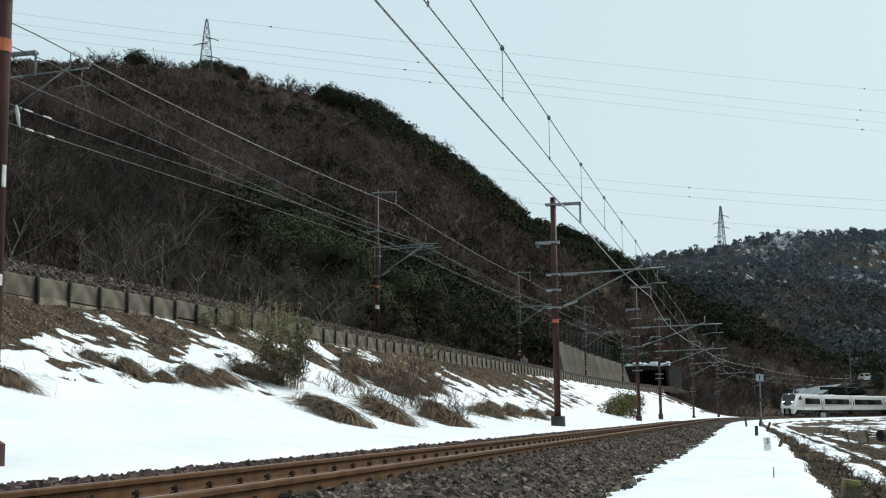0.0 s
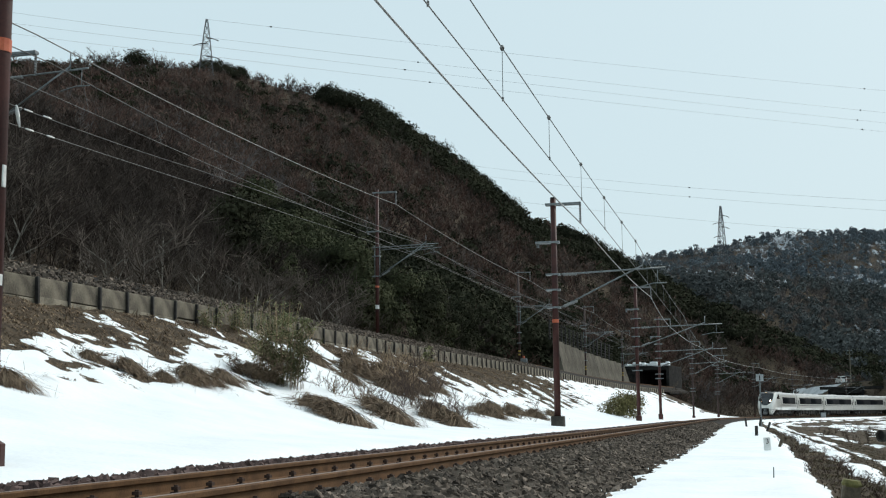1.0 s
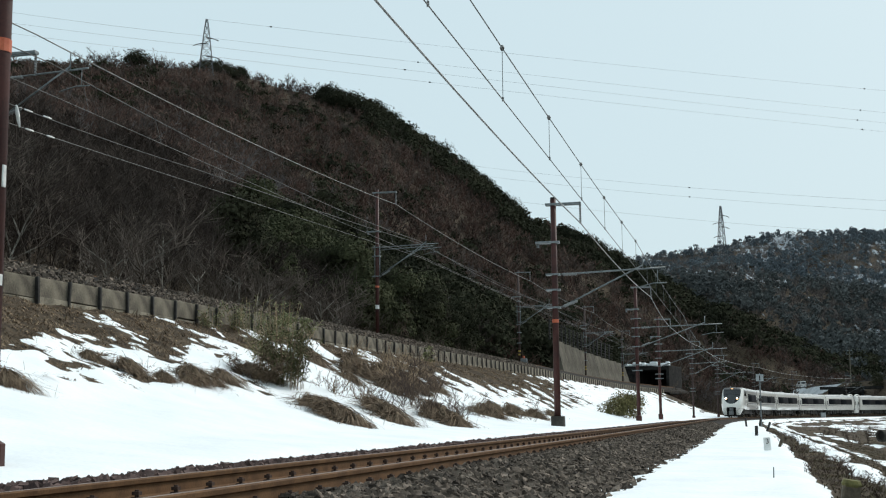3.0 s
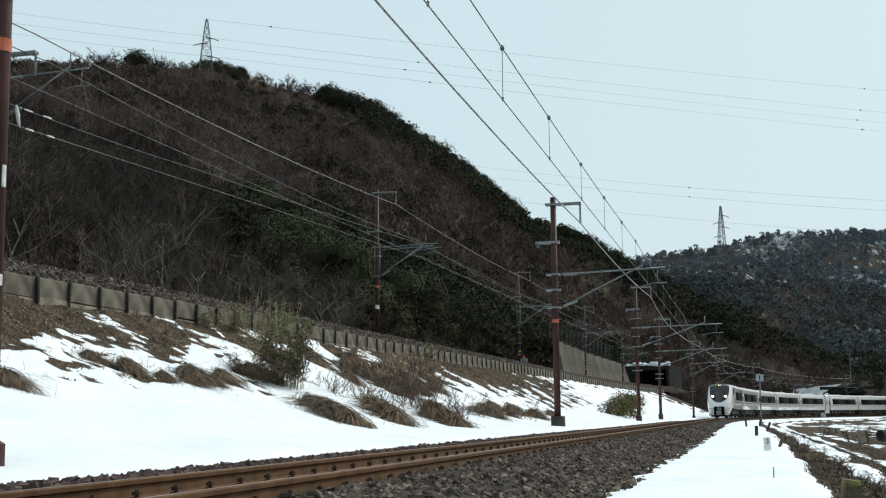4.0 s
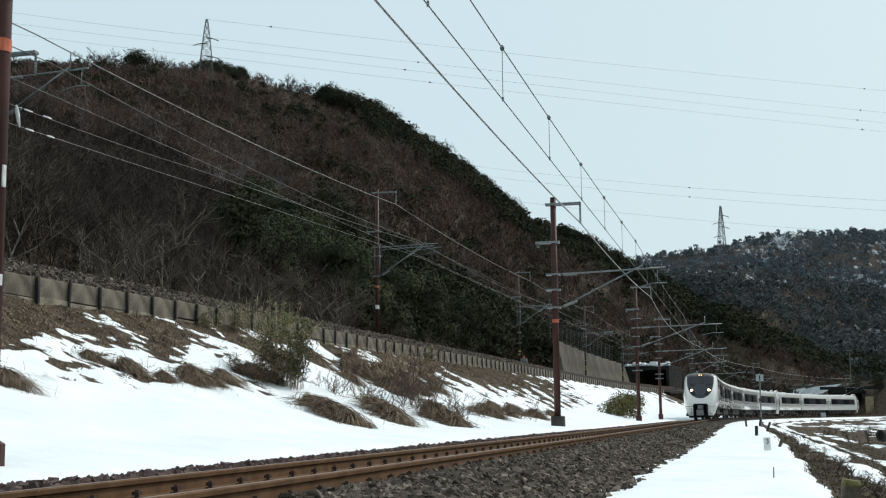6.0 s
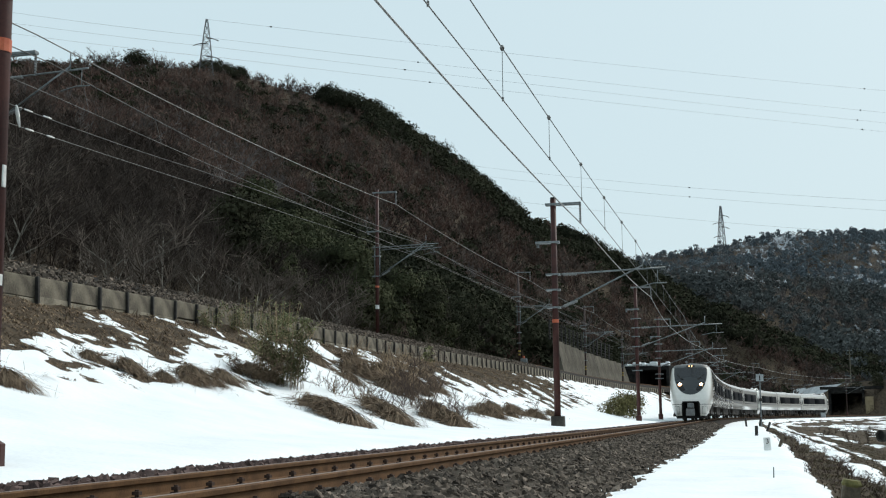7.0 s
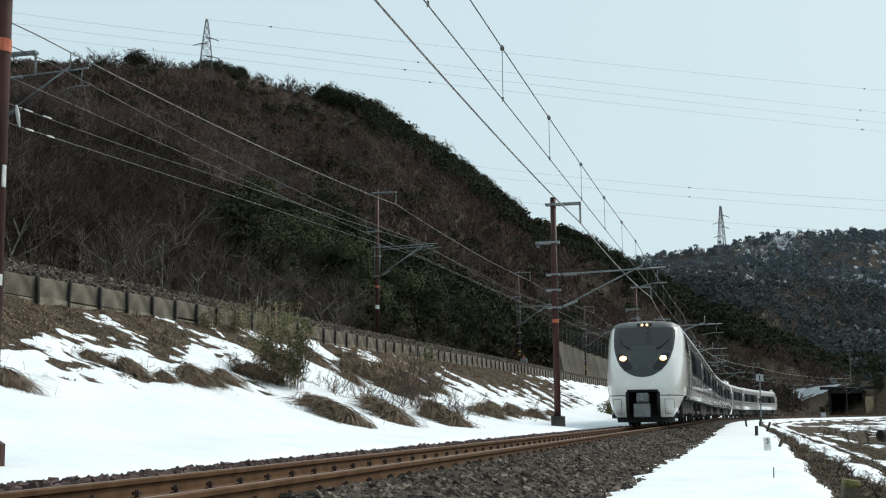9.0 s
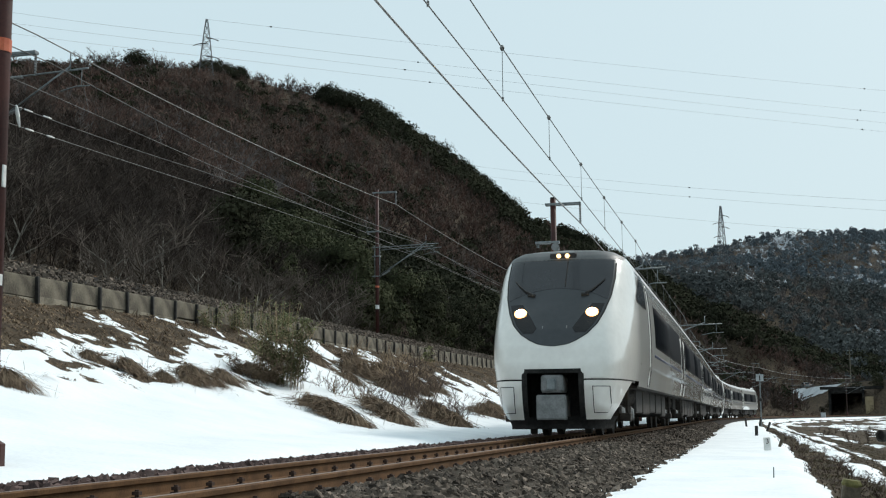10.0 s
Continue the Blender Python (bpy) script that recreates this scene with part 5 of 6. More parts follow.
def on_crest(x0, x1, y0, y1, n):
    x, y = gw.uniform(x0, x1, n), gw.uniform(y0, y1, n)
    return np.stack([x, y, relief(x, y)], 1)


Pc = np.concatenate([on_crest(-44, -20, 446, 460, 30), on_crest(-108, -105, 425, 440, 2)])
stuff("evergreen_trees", "rounded evergreens standing on the ridge", "evergreen trees", plant(green_dome, Pc, gw.uniform(7.5, 10.5, len(Pc)), 11), M_LEAF)
Pc = np.concatenate([on_crest(-20, 8, 440, 456, 26), on_crest(8, 30, 432, 448, 22), on_crest(40, 70, 418, 428, 22)])
stuff("evergreen_trees", "lumpy evergreens down the shoulder of the ridge", "evergreen trees", plant(green_dome, Pc, gw.uniform(6.0, 9.0, len(Pc)), 14), M_LEAF)
Pc = on_crest(-86, -71, 436, 452, 26)
stuff("evergreen_trees", "low rounded evergreens beside the pylon", "evergreen trees", plant(green_dome, Pc, gw.uniform(3.8, 5.2, len(Pc)), 13), M_LEAF)
Pc = np.concatenate([on_crest(-125, -112, 420, 436, 16), on_crest(-108, -94, 425, 440, 18), on_crest(-59, -49, 448, 458, 12)])
stuff("bare_trees", "feathery leafless trees standing on the ridge", "bare trees", plant(bare_mid, Pc, gw.uniform(7.0, 10.0, len(Pc)), 12), M_BARK)

# the far hills
x, y, s, off = scatter(17500, 0.06, 0.40, 275, 985)
z = relief(x, y, s, off)
ry = np.interp(x, [p[0] for p in RIDGE_1], [p[1] for p in RIDGE_1])
def thaw(x, y):
    high = relief(x, y) - np.where(np.asarray(y) > 700, 78, 52)
    return 0.55 * waves(x, y * 0.28, 5, 47, 3) + 0.40 * waves(x, y * 0.6, 75, 48, 2) + 0.10 * (y - 700) / 250 + np.clip(high * 0.02, -0.8, 0.04)


patch = thaw(x, y)
old = (patch > 0.30) & (y > 470)
ok = (off < -26) & ((y > ry) | (x > 105)) & (~old | (gw.uniform(0, 1, len(x)) < 0.8)) & ~((x > 88) & (x < 112) & (y < 460))
P = np.stack([x, y, z], 1)[ok]
gr = gw.uniform(0, 1, len(P)) < np.clip(0.28 + 0.6 * waves(P[:, 0], P[:, 1], 90, 43, 3), 0.1, 0.9)
back = P[:, 1] > 690
# haze over these woods comes only from their paler, bluer materials
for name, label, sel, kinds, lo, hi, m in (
        ("evergreen_trees", "dark evergreen woods on the spur across the valley, haze put into their colour", gr & ~back, green_far, 4.3, 7.2, M_LEAF_MID),
        ("distant_evergreens", "evergreen woods on the far hill, bluish haze put into their colour", gr & back, green_far, 4.2, 7.0, M_LEAF_FAR),
        ("bare_trees", "leafless woods on the spur across the valley, haze put into their grey", ~gr & ~back, bare_tiny, 4.6, 7.4, M_BARK_MID),
        ("distant_bare_trees", "leafless woods on the far hill with old snow below, haze put into their colour", ~gr & back, bare_tiny, 4.6, 7.2, M_BARK_FAR)):
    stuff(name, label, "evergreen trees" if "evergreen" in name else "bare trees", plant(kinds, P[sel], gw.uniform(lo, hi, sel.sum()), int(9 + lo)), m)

sx_, sy_ = np.meshgrid(np.arange(50, 430, 1.1), np.arange(465, 965, 3.0))
sh_ = sx_.shape
pt = thaw(sx_, sy_).ravel()
sz_ = relief(sx_, sy_)
sp_ = np.stack([sx_.ravel(), sy_.ravel(), sz_.ravel() + 0.25 + np.clip(pt - 0.30, -0.3, 0.2) * 2.5], 1)
sf_ = grid_faces(*sh_)
sf_ = sf_[pt[sf_].max(1) > 0.29]
us_, iv_ = np.unique(sf_, return_inverse=True)
stuff("old_snow", "patches of old snow on the far hills, shade put into their grey", "snow", (sp_[us_], iv_.reshape(sf_.shape)), M_OLD_SNOW)

# nearest trees, one by one
hi_trunk = []
for k in range(4):
    t = grow(rt, 1.0, 9, 6, 5, 0.0115, 0.5)
    big = t[2] > 0.0045
    hi_trunk.append([tuple(q[big] for q in t), tuple(q[~big] for q in t)])
tree_kinds = []
for k, (wood, fine) in enumerate(hi_trunk):
    ob = thing("bare_tree", "leafless tree with pale grey limbs" if k % 2 else "leafless brown tree with many thin twigs", "tree", group="leafless trees beyond the upper line")
    v, f = rods(wood, 5)
    part("trunk", fast_mesh("trunk", v, f, M_BARK_PALE if k % 2 else M_BARK_DARK), ob)
    v, f = rods(fine, 3, 0.0015)
    part("crown", fast_mesh("crown", v, f, M_TWIG_PALE if k % 2 else M_BARK_DARK), ob)
    tree_kinds.append(ob)
front = on_track(np.array([52.6, 56.1, 66.0, 70.0, 74.0, 78.0, 82.0, 87.0, 93.0, 62.0]), -np.array([24.5, 24.5, 24.0, 24.8, 24.2, 25.0, 24.3, 24.8, 24.5, 24.2]))
front[:, 2] = relief(front[:, 0], front[:, 1])
for i, p in enumerate(front):
    sc = gw.uniform(6.5, 8.5)
    ob = copy_thing(tree_kinds[1 + 2 * (i % 2)], Matrix.Identity(4))
    ob.matrix_basis = Matrix.Translation(p) @ pose(0, 0, 0, 0, 0, gw.uniform(0, 360)) @ Matrix.Diagonal((sc * 1.15, sc * 1.15, sc, 1))
used_kinds = set()
for i, p in enumerate(near_b[:70]):
    k = (0, 1, 2, 2, 0, 3, 0, 2)[i % 8]
    sc = gw.uniform(6.0, 9.5)
    ob = tree_kinds[k]
    m = Matrix.Translation(p) @ pose(0, 0, 0, 0, 0, gw.uniform(0, 360))
    if k in used_kinds:
        ob = copy_thing(ob, m)
    used_kinds.add(k)
    ob.matrix_basis = m @ Matrix.Diagonal((sc, sc, sc, 1))


# ---------------------------------------------------------------- grasses and shrubs
def blades(rg, n, width, height, droop, blade=0.012, lean=(0, 0)):
    """A clump of bent blades: verts and quads, foot at the origin."""
    g = np.random.RandomState(rg.randint(0, 10 ** 6))
    a, q = g.uniform(0, 2 * math.pi, n), np.sqrt(g.uniform(0, 1, n)) * width * 0.5
    root = np.stack([q * np.cos(a), q * np.sin(a), np.full(n, -0.05)], 1)
    out = np.stack([np.cos(a) + g.normal(scale=0.5, size=n) + lean[0], np.sin(a) + g.normal(scale=0.5, size=n) + lean[1], np.zeros(n)], 1)
    ln = height * g.uniform(0.5, 1.15, n)
    dr = droop * g.uniform(0.3, 1.3, n)
    side = np.stack([-out[:, 1], out[:, 0], np.zeros(n)], 1)
    side /= np.linalg.norm(side, axis=1)[:, None] + 1e-9
    vs = []
    out /= np.linalg.norm(out, axis=1)[:, None] + 1e-9
    for t, w in ((0.0, 1.0), (0.45, 0.9), (0.8, 0.6), (1.0, 0.12)):
        c = root + out * (ln * np.minimum(dr, 1.5) * (0.25 * t + 0.55 * t * t))[:, None]
        c[:, 2] += np.maximum(ln * (t - 0.5 * dr * t * t), 0.02 + 0.02 * t)
        vs += [c - side * blade * w * 0.5, c + side * blade * w * 0.5]
    v = np.stack(vs, 1)
    f = np.array([(0, 1, 3, 2), (2, 3, 5, 4), (4, 5, 7, 6)])
    return v.reshape(-1, 3), (f[None] + (np.arange(n) * 8)[:, None, None]).reshape(-1, 4)


def tussock(rg, n, height, length, blade):
    """A mop of dead grass: strands fall from a low crown, most of them downhill, towards local +x."""
    g = np.random.RandomState(rg.randint(0, 10 ** 6))
    root = np.stack([g.uniform(-0.22, 0.12, n), g.normal(scale=0.13, size=n), np.zeros(n)], 1)
    a = g.normal(scale=0.7, size=n) + root[:, 1] * 2.0 - 0.3
    a = np.where(g.uniform(0, 1, n) < 0.12, g.uniform(0, 6.28, n), a)
    reach = length * g.uniform(0.35, 1.15, n)
    top = height * g.uniform(0.25, 1.0, n) * np.clip(1.1 - 3.0 * np.abs(root[:, 1]), 0.3, 1)
    out = np.stack([np.cos(a), np.sin(a), np.zeros(n)], 1)
    side = np.stack([-out[:, 1], out[:, 0], g.uniform(-0.5, 0.5, n)], 1)
    wave = g.normal(scale=0.05, size=(n, 3))
    vs = []
    for t, w in ((0.0, 0.8), (0.3, 1.0), (0.65, 0.8), (1.0, 0.15)):
        c = root + out * (reach * t)[:, None] + wave * math.sin(3.0 * t)
        c[:, 2] = -0.36 * c[:, 0] + top * (1 + 0.5 * t - 1.5 * t * t) + 0.02 + wave[:, 2] * t
        vs += [c - side * blade * w * 0.5, c + side * blade * w * 0.5]
    v = np.stack(vs, 1)
    f = np.array([(0, 1, 3, 2), (2, 3, 5, 4), (4, 5, 7, 6)])
    return v.reshape(-1, 3), (f[None] + (np.arange(n) * 8)[:, None, None]).reshape(-1, 4)


def on_ground(s, off):
    p = on_track(s, off)
    p[2] = float(relief(p[0:1], p[1:2])[0])
    return p


rb = random.Random(8)
straw = [fast_mesh("dry_blades", *tussock(rb, 380, 0.30, 0.66, 0.017), M_TUSSOCK) for _ in range(4)]
stalk = [fast_mesh("dead_stalks", *tussock(rb, 300, 0.27, 0.82, 0.014), M_STRAW_DARK) for _ in range(4)]
CLUMPS = [(23.2, -8.7, 0.55), (23.8, -8.2, 0.8), (24.7, -7.85, 0.5), (25.8, -7.75, 0.95), (25.3, -7.6, 0.6), (27.1, -7.6, 0.85), (26.2, -7.35, 0.5), (31.0, -8.5, 0.9), (31.3, -8.2, 0.8), (17.9, -7.1, 0.8)]
CLUMPS += [(28.7, -6.1, 0.95), (28.1, -5.6, 1.15), (27.6, -5.2, 1.25), (27.2, -4.85, 1.15), (26.8, -4.5, 0.95), (32.9, -5.95, 1.2), (32.2, -5.5, 1.35), (31.2, -5.0, 1.25), (30.2, -4.5, 1.0), (36.4, -5.2, 1.35), (35.6, -4.8, 1.45), (34.8, -4.3, 1.3), (34.1, -3.9, 1.0), (45.0, -5.4, 1.3), (44.0, -5.0, 1.1), (40.6, -7.6, 1.5), (42.2, -8.9, 1.3), (42.5, -9.6, 1.2), (44.5, -9.0, 1.5), (46.5, -8.6, 1.5), (50.8, -6.3, 1.2), (51.0, -5.5, 1.3), (52.0, -4.8, 1.2), (47.0, -5.4, 0.8), (47.6, -4.9, 0.7)]
CLUMPS += [(42.0, -9.2, 1.1), (42.6, -8.0, 1.2), (44.9, -8.0, 1.3), (45.4, -10.4, 1.1), (48.0, -8.0, 1.2), (52.0, -9.4, 1.4), (39.0, -9.6, 1.0), (38.6, -8.4, 0.9), (36.8, -9.8, 0.8), (58.0, -5.0, 1.0)]
for i, (s, o, sc) in enumerate(CLUMPS):
    ob = thing("dry_grass_clump", "clump of drooping straw-coloured dead grass in the snow", "grass clump", group="dead grass clumps on the bank")
    ob.matrix_basis = Matrix.Translation(on_ground(s, o)) @ pose(0, 0, 0, 0, 0, -22 + rb.uniform(-42, 42)) @ Matrix.Diagonal((sc, sc, sc * 1.1, 1))
    part("blade_tuft", straw[i % 4], ob)
    part("stalk_tuft", stalk[(i * 3 + 1) % 4], ob, "darker dead stalks")
# thin bent stalks that stand out of the snow round the clumps
sk = np.array([(s + gw.uniform(-1.4, 1.4), o + gw.uniform(-0.7, 0.7)) for s, o, sc in CLUMPS for _ in range(9)])
Pn = on_track(sk[:, 0], sk[:, 1])
Pn[:, 2] = relief(Pn[:, 0], Pn[:, 1])
stem = [blades(rb, 2, 0.2, 0.5, 1.1, 0.007, (0.6, 0.0)) for _ in range(6)]
stuff("dead_stalks", "thin bent dead stalks standing out of the snow", "dead grass", plant(stem, Pn, gw.uniform(0.6, 1.5, len(Pn)), 33), M_STRAW_DARK)

# dead grass all over the bare part of the bank, and on the bank beyond the inner side
n = 7000
s = gw.uniform(12, 110, n)
o = gw.uniform(-12.5, -5.5, n)
Pn = on_track(s, o)
cv = snow_cover(s, o, Pn[:, 0], Pn[:, 1])
ok = cv < gw.uniform(-0.5, 0.10, n)
Pn = Pn[ok]
Pn[:, 2] = relief(Pn[:, 0], Pn[:, 1], s[ok], o[ok])
tuft = [blades(rb, 6, 0.4, 0.26, 1.9, 0.018, (1.2, -0.5)) for _ in range(8)]
h = len(Pn) // 2
stuff("dead_grass", "flattened brown dead grass covering the bank", "dead grass", plant(tuft, Pn[:h], gw.uniform(0.6, 1.4, h), 21), M_STRAW_DARK)
stuff("dead_grass", "thin straw-coloured dead grass on the bank", "dead grass", plant(tuft, Pn[h:], gw.uniform(0.5, 1.2, len(Pn) - h), 22), M_STRAW)
n = 4500
s = gw.uniform(13, 150, n)
o = gw.uniform(4.6, 16, n)
Pn = on_track(s, o)
cv = snow_cover(s, o, Pn[:, 0], Pn[:, 1])
ok = cv < gw.uniform(-0.4, 0.06, n)
Pn = Pn[ok]
Pn[:, 2] = relief(Pn[:, 0], Pn[:, 1], s[ok], o[ok])
n2 = 2600
s2 = 13 + 40 * gw.uniform(0, 1, n2) ** 1.4
o2 = gw.uniform(4.5, 9.0, n2)
Pm = on_track(s2, o2)
ok = snow_cover(s2, o2, Pm[:, 0], Pm[:, 1]) < gw.uniform(-0.3, 0.05, n2)
Pm = Pm[ok]
Pm[:, 2] = relief(Pm[:, 0], Pm[:, 1], s2[ok], o2[ok])
s3 = 13 + 45 * gw.uniform(0, 1, 450) ** 1.3
o3 = 4.5 + 1.5 * gw.uniform(0, 1, 450) ** 1.2
Pw = on_track(s3, o3)
Pw[:, 2] = relief(Pw[:, 0], Pw[:, 1], s3, o3) + 0.03
twig = [rods(grow(rt, 1.0, 4, 3, 1, 0.03, 1.4, 0.1), 2, 0.014) for _ in range(6)]
stuff("weed_stems", "dark dead weed stems poking through the snow", "weeds", plant(twig, Pw, gw.uniform(0.10, 0.30, len(Pw)), 35), M_TWIG_DARK)
weed = [blades(rb, 8, 0.3, 0.22, 1.2, 0.014, (0.4, 0.2)) for _ in range(8)]
stuff("dead_grass", "tangled olive and brown weeds on the inner bank", "dead grass", plant(weed, Pm, gw.uniform(0.2, 0.5, len(Pm)), 24), M_WEED)
stuff("dead_grass", "olive-brown dead grass on the inner bank", "dead grass", plant(tuft, Pn, gw.uniform(0.4, 0.9, len(Pn)), 23), M_WEED)


def litter(n, s0, s1, o0, o1, size, limit, seed):
    """Fallen bent blades lying on the bare parts of the banks."""
    g = np.random.RandomState(seed)
    s = s0 + (s1 - s0) * g.uniform(0, 1, n) ** 1.7
    o = g.uniform(o0, o1, n)
    p = on_track(s, o)
    ok = snow_cover(s, o, p[:, 0], p[:, 1]) < g.uniform(-0.25, limit, n)
    p, s, o = p[ok], s[ok], o[ok]
    p[:, 2] = relief(p[:, 0], p[:, 1], s, o)
    m = len(p)
    a = g.normal(scale=0.9, size=m) - 0.5
    ln = size * g.uniform(0.5, 1.5, m)
    d = np.stack([np.cos(a), np.sin(a), np.zeros(m)], 1)
    side = np.stack([-d[:, 1], d[:, 0], np.zeros(m)], 1) * (0.05 * ln + 0.004)[:, None]
    up = np.array([0, 0, 1.0])
    q = p + d * ln[:, None]
    q[:, 2] = relief(q[:, 0], q[:, 1]) + 0.01
    mid = (p + q) / 2 + up * (ln * g.uniform(0.05, 0.35, m))[:, None]
    v = np.stack([p - up * 0.02, mid - side, mid + side, q], 1)
    f = np.array([(0, 1, 2), (1, 3, 2)])
    return v.reshape(-1, 3), (f[None] + (np.arange(m) * 4)[:, None, None]).reshape(-1, 3)


stuff("fallen_grass", "pale fallen grass blades matted on the bank", "dead grass", litter(26000, 14, 95, -12.6, -5.0, 0.13, -0.02, 71), M_STRAW)
stuff("fallen_grass", "dark fallen grass blades matted on the bank", "dead grass", litter(60000, 14, 95, -12.6, -5.0, 0.13, 0.0, 72), M_STRAW_DARK)
stuff("fallen_grass", "olive fallen grass on the inner bank", "dead grass", litter(40000, 12, 80, 4.4, 12, 0.11, 0.08, 73), M_WEED)
stuff("fallen_grass", "straw-coloured fallen grass on the inner bank", "dead grass", litter(7000, 12, 80, 4.4, 12, 0.11, 0.05, 74), M_STRAW_DARK)


def bamboo(label, s, o, height, width, culms, per, leaf_mat, stem_mat, leaf=0.15):
    """Upright slender culms with drooping narrow leaves."""
    g = np.random.RandomState(int(s * 10))
    ob = thing("bamboo_grass_bush", label, "shrub")
    ob.matrix_basis = Matrix.Translation(on_ground(s, o))
    p0, p1, vs = [], [], []
    for _ in range(culms):
        a, q = g.uniform(0, 2 * math.pi), width * 0.5 * math.sqrt(g.uniform(0, 1))
        base = np.array([q * math.cos(a) * 0.7, q * math.sin(a) * 0.7, -0.05])
        h = height * g.uniform(0.45, 1.1)
        lean = np.array([math.cos(a), math.sin(a), 0]) * width * g.uniform(0.0, 0.42)
        at = lambda u: base + lean * u * u + np.array([0, 0, h * u])
        for k in range(3):
            p0.append(at(k / 3))
            p1.append(at((k + 1) / 3))
        for _ in range(per):
            c = at(g.uniform(0.12, 1.0) ** 0.8)
            b = g.uniform(0, 2 * math.pi)
            d = np.array([math.cos(b), math.sin(b), g.uniform(-0.6, 0.9)])
            sd = np.array([-math.sin(b), math.cos(b), g.uniform(-0.5, 0.5)]) * leaf * 0.11
            ln = leaf * g.uniform(0.6, 1.3)
            m = c + d * ln * 0.5
            vs += [c, m - sd, c + d * ln - np.array([0, 0, 0.3 * ln]), m + sd]
    r = np.full(len(p0), 0.007)
    v, f = rods((np.array(p0), np.array(p1), r, r * 0.7), 3)
    tagged(part("stem_work", fast_mesh("stem_work", v, f, stem_mat), ob), kind="stuff")
    v = np.array(vs)
    part("foliage", fast_mesh("foliage", v, np.arange(len(v)).reshape(-1, 4), leaf_mat), ob)


def shrub(name, label, s, o, height, width, stems, leaves, leaf_mat, wood_mat, leaf_size=0.09):
    ob = thing(name, label, "shrub")
    ob.matrix_basis = Matrix.Translation(on_ground(s, o))
    segs = []
    for _ in range(stems):
        t = grow(rb, height * rb.uniform(0.6, 1.1), 4, 3, 3, 0.020, 1.3, 0.15)
        sh = np.array([rb.uniform(-0.3, 0.3) * width, rb.uniform(-0.3, 0.3) * width, 0])
        segs.append((t[0] + sh, t[1] + sh, t[2], t[3]))
    v, f = rods(tuple(np.concatenate([q[i] for q in segs]) for i in range(4)), 3, 0.006)
    tagged(part("branch_work", fast_mesh("branch_work", v, f, wood_mat), ob), kind="stuff")
    if leaves:
        v, f = leafage(rb, leaves, width, height * 0.9, 0.05, leaf_size, 12)
        part("foliage", fast_mesh("foliage", v, f, leaf_mat), ob)
    return ob


bamboo("tall olive-green bamboo grass bush in the snow", 31.3, -7.7, 1.75, 1.5, 46, 44, M_OLIVE, M_STRAW_DARK)
bamboo("taller yellowish bamboo grass stems above the snow", 32.0, -8.2, 1.95, 1.8, 40, 30, M_BAMBOO, M_STRAW)
bamboo("low brown bamboo grass at the bank", 30.6, -8.2, 0.7, 1.5, 40, 26, M_STRAW_DARK, M_STRAW_DARK)
for k, (s, o, h) in enumerate(((38.5, -12.1, 1.15), (40.1, -12.2, 1.25), (41.6, -12.1, 0.9), (36.9, -12.2, 0.8))):
    bamboo("thin bamboo grass against the low wall", s, o, h, 0.9, 16, 20, M_BAMBOO, M_STRAW)
shrub("bare_shrub", "leafless dark shrub with spreading branches", 38.9, -6.4, 2.9, 1.9, 8, 0, M_LEAF, M_TWIG_DARK)
shrub("bare_shrub", "leafless brown shrub in the snow", 35.4, -5.0, 1.5, 2.2, 8, 0, M_LEAF, M_TWIG_DARK)
shrub("bare_shrub", "thin leafless shrub on the bank", 42.6, -7.9, 2.0, 1.6, 5, 0, M_LEAF, M_STRAW)
for s, o, h in ((34.2, -6.6, 1.2), (36.6, -6.6, 1.7), (39.8, -5.4, 1.3), (40.6, -6.8, 1.5), (43.5, -5.6, 1.2), (36.2, -4.5, 0.9), (45.5, -7.6, 1.5), (48.6, -4.6, 0.9), (51.5, -5.0, 1.1), (33.8, -7.5, 1.1), (36.0, -7.6, 1.2), (42.0, -5.2, 1.0)):
    shrub("bare_shrub", "tangled leafless brown shrub in the snow", s, o, h, 1.6, 6, 0, M_LEAF, M_TWIG_DARK if h > 1.25 else M_STRAW_DARK)
# tall dry reeds that lean along the bank
for s, o, h in ((44.5, -8.8, 1.5), (46.5, -9.4, 1.6), (48.5, -9.0, 1.5), (50.5, -9.8, 1.3), (46.0, -10.6, 1.2)):
    ob = thing("dry_reeds", "tall straw-coloured dry reeds leaning on the bank", "reeds", group="dry reeds on the bank")
    ob.matrix_basis = Matrix.Translation(on_ground(s, o))
    part("reed_tuft", fast_mesh("reed_tuft", *blades(rb, 90, 1.1, h, 0.85, 0.016, (1.3, -0.3)), M_STRAW), ob)
shrub("round_evergreen_bush", "low round olive-green bush beside a mast", 88.0, -4.5, 1.35, 3.6, 6, 6500, M_MOUND, M_STRAW_DARK, 0.11)
for s, o in ((43.6, -12.3), (45.6, -12.2), (62.0, -11.6)):
    shrub("bamboo_grass", "yellow-green bamboo grass against the low wall", s, o, 0.95, 0.8, 4, 260, M_BAMBOO, M_STRAW, 0.10)
# scrub along the foot of the hill and at the inner side of the curve
n = 480
s = gw.uniform(18, 215, n)
o = -20.5 - 18 * gw.uniform(0, 1, n) ** 1.5
Pn = on_track(s, o)
Pn[:, 2] = relief(Pn[:, 0], Pn[:, 1], s, o)
brush = [rods(grow(rt, 1.0, 6, 4, 3, 0.02, 1.2, 0.1), 2, 0.005) for _ in range(6)]
stuff("brushwood", "tangled brown brushwood behind the upper line", "brushwood", plant(brush, Pn, gw.uniform(2.0, 4.5, n), 25), M_BRUSH)
n = 620
s = gw.uniform(150, 330, n)
o = -gw.uniform(6, 22, n)
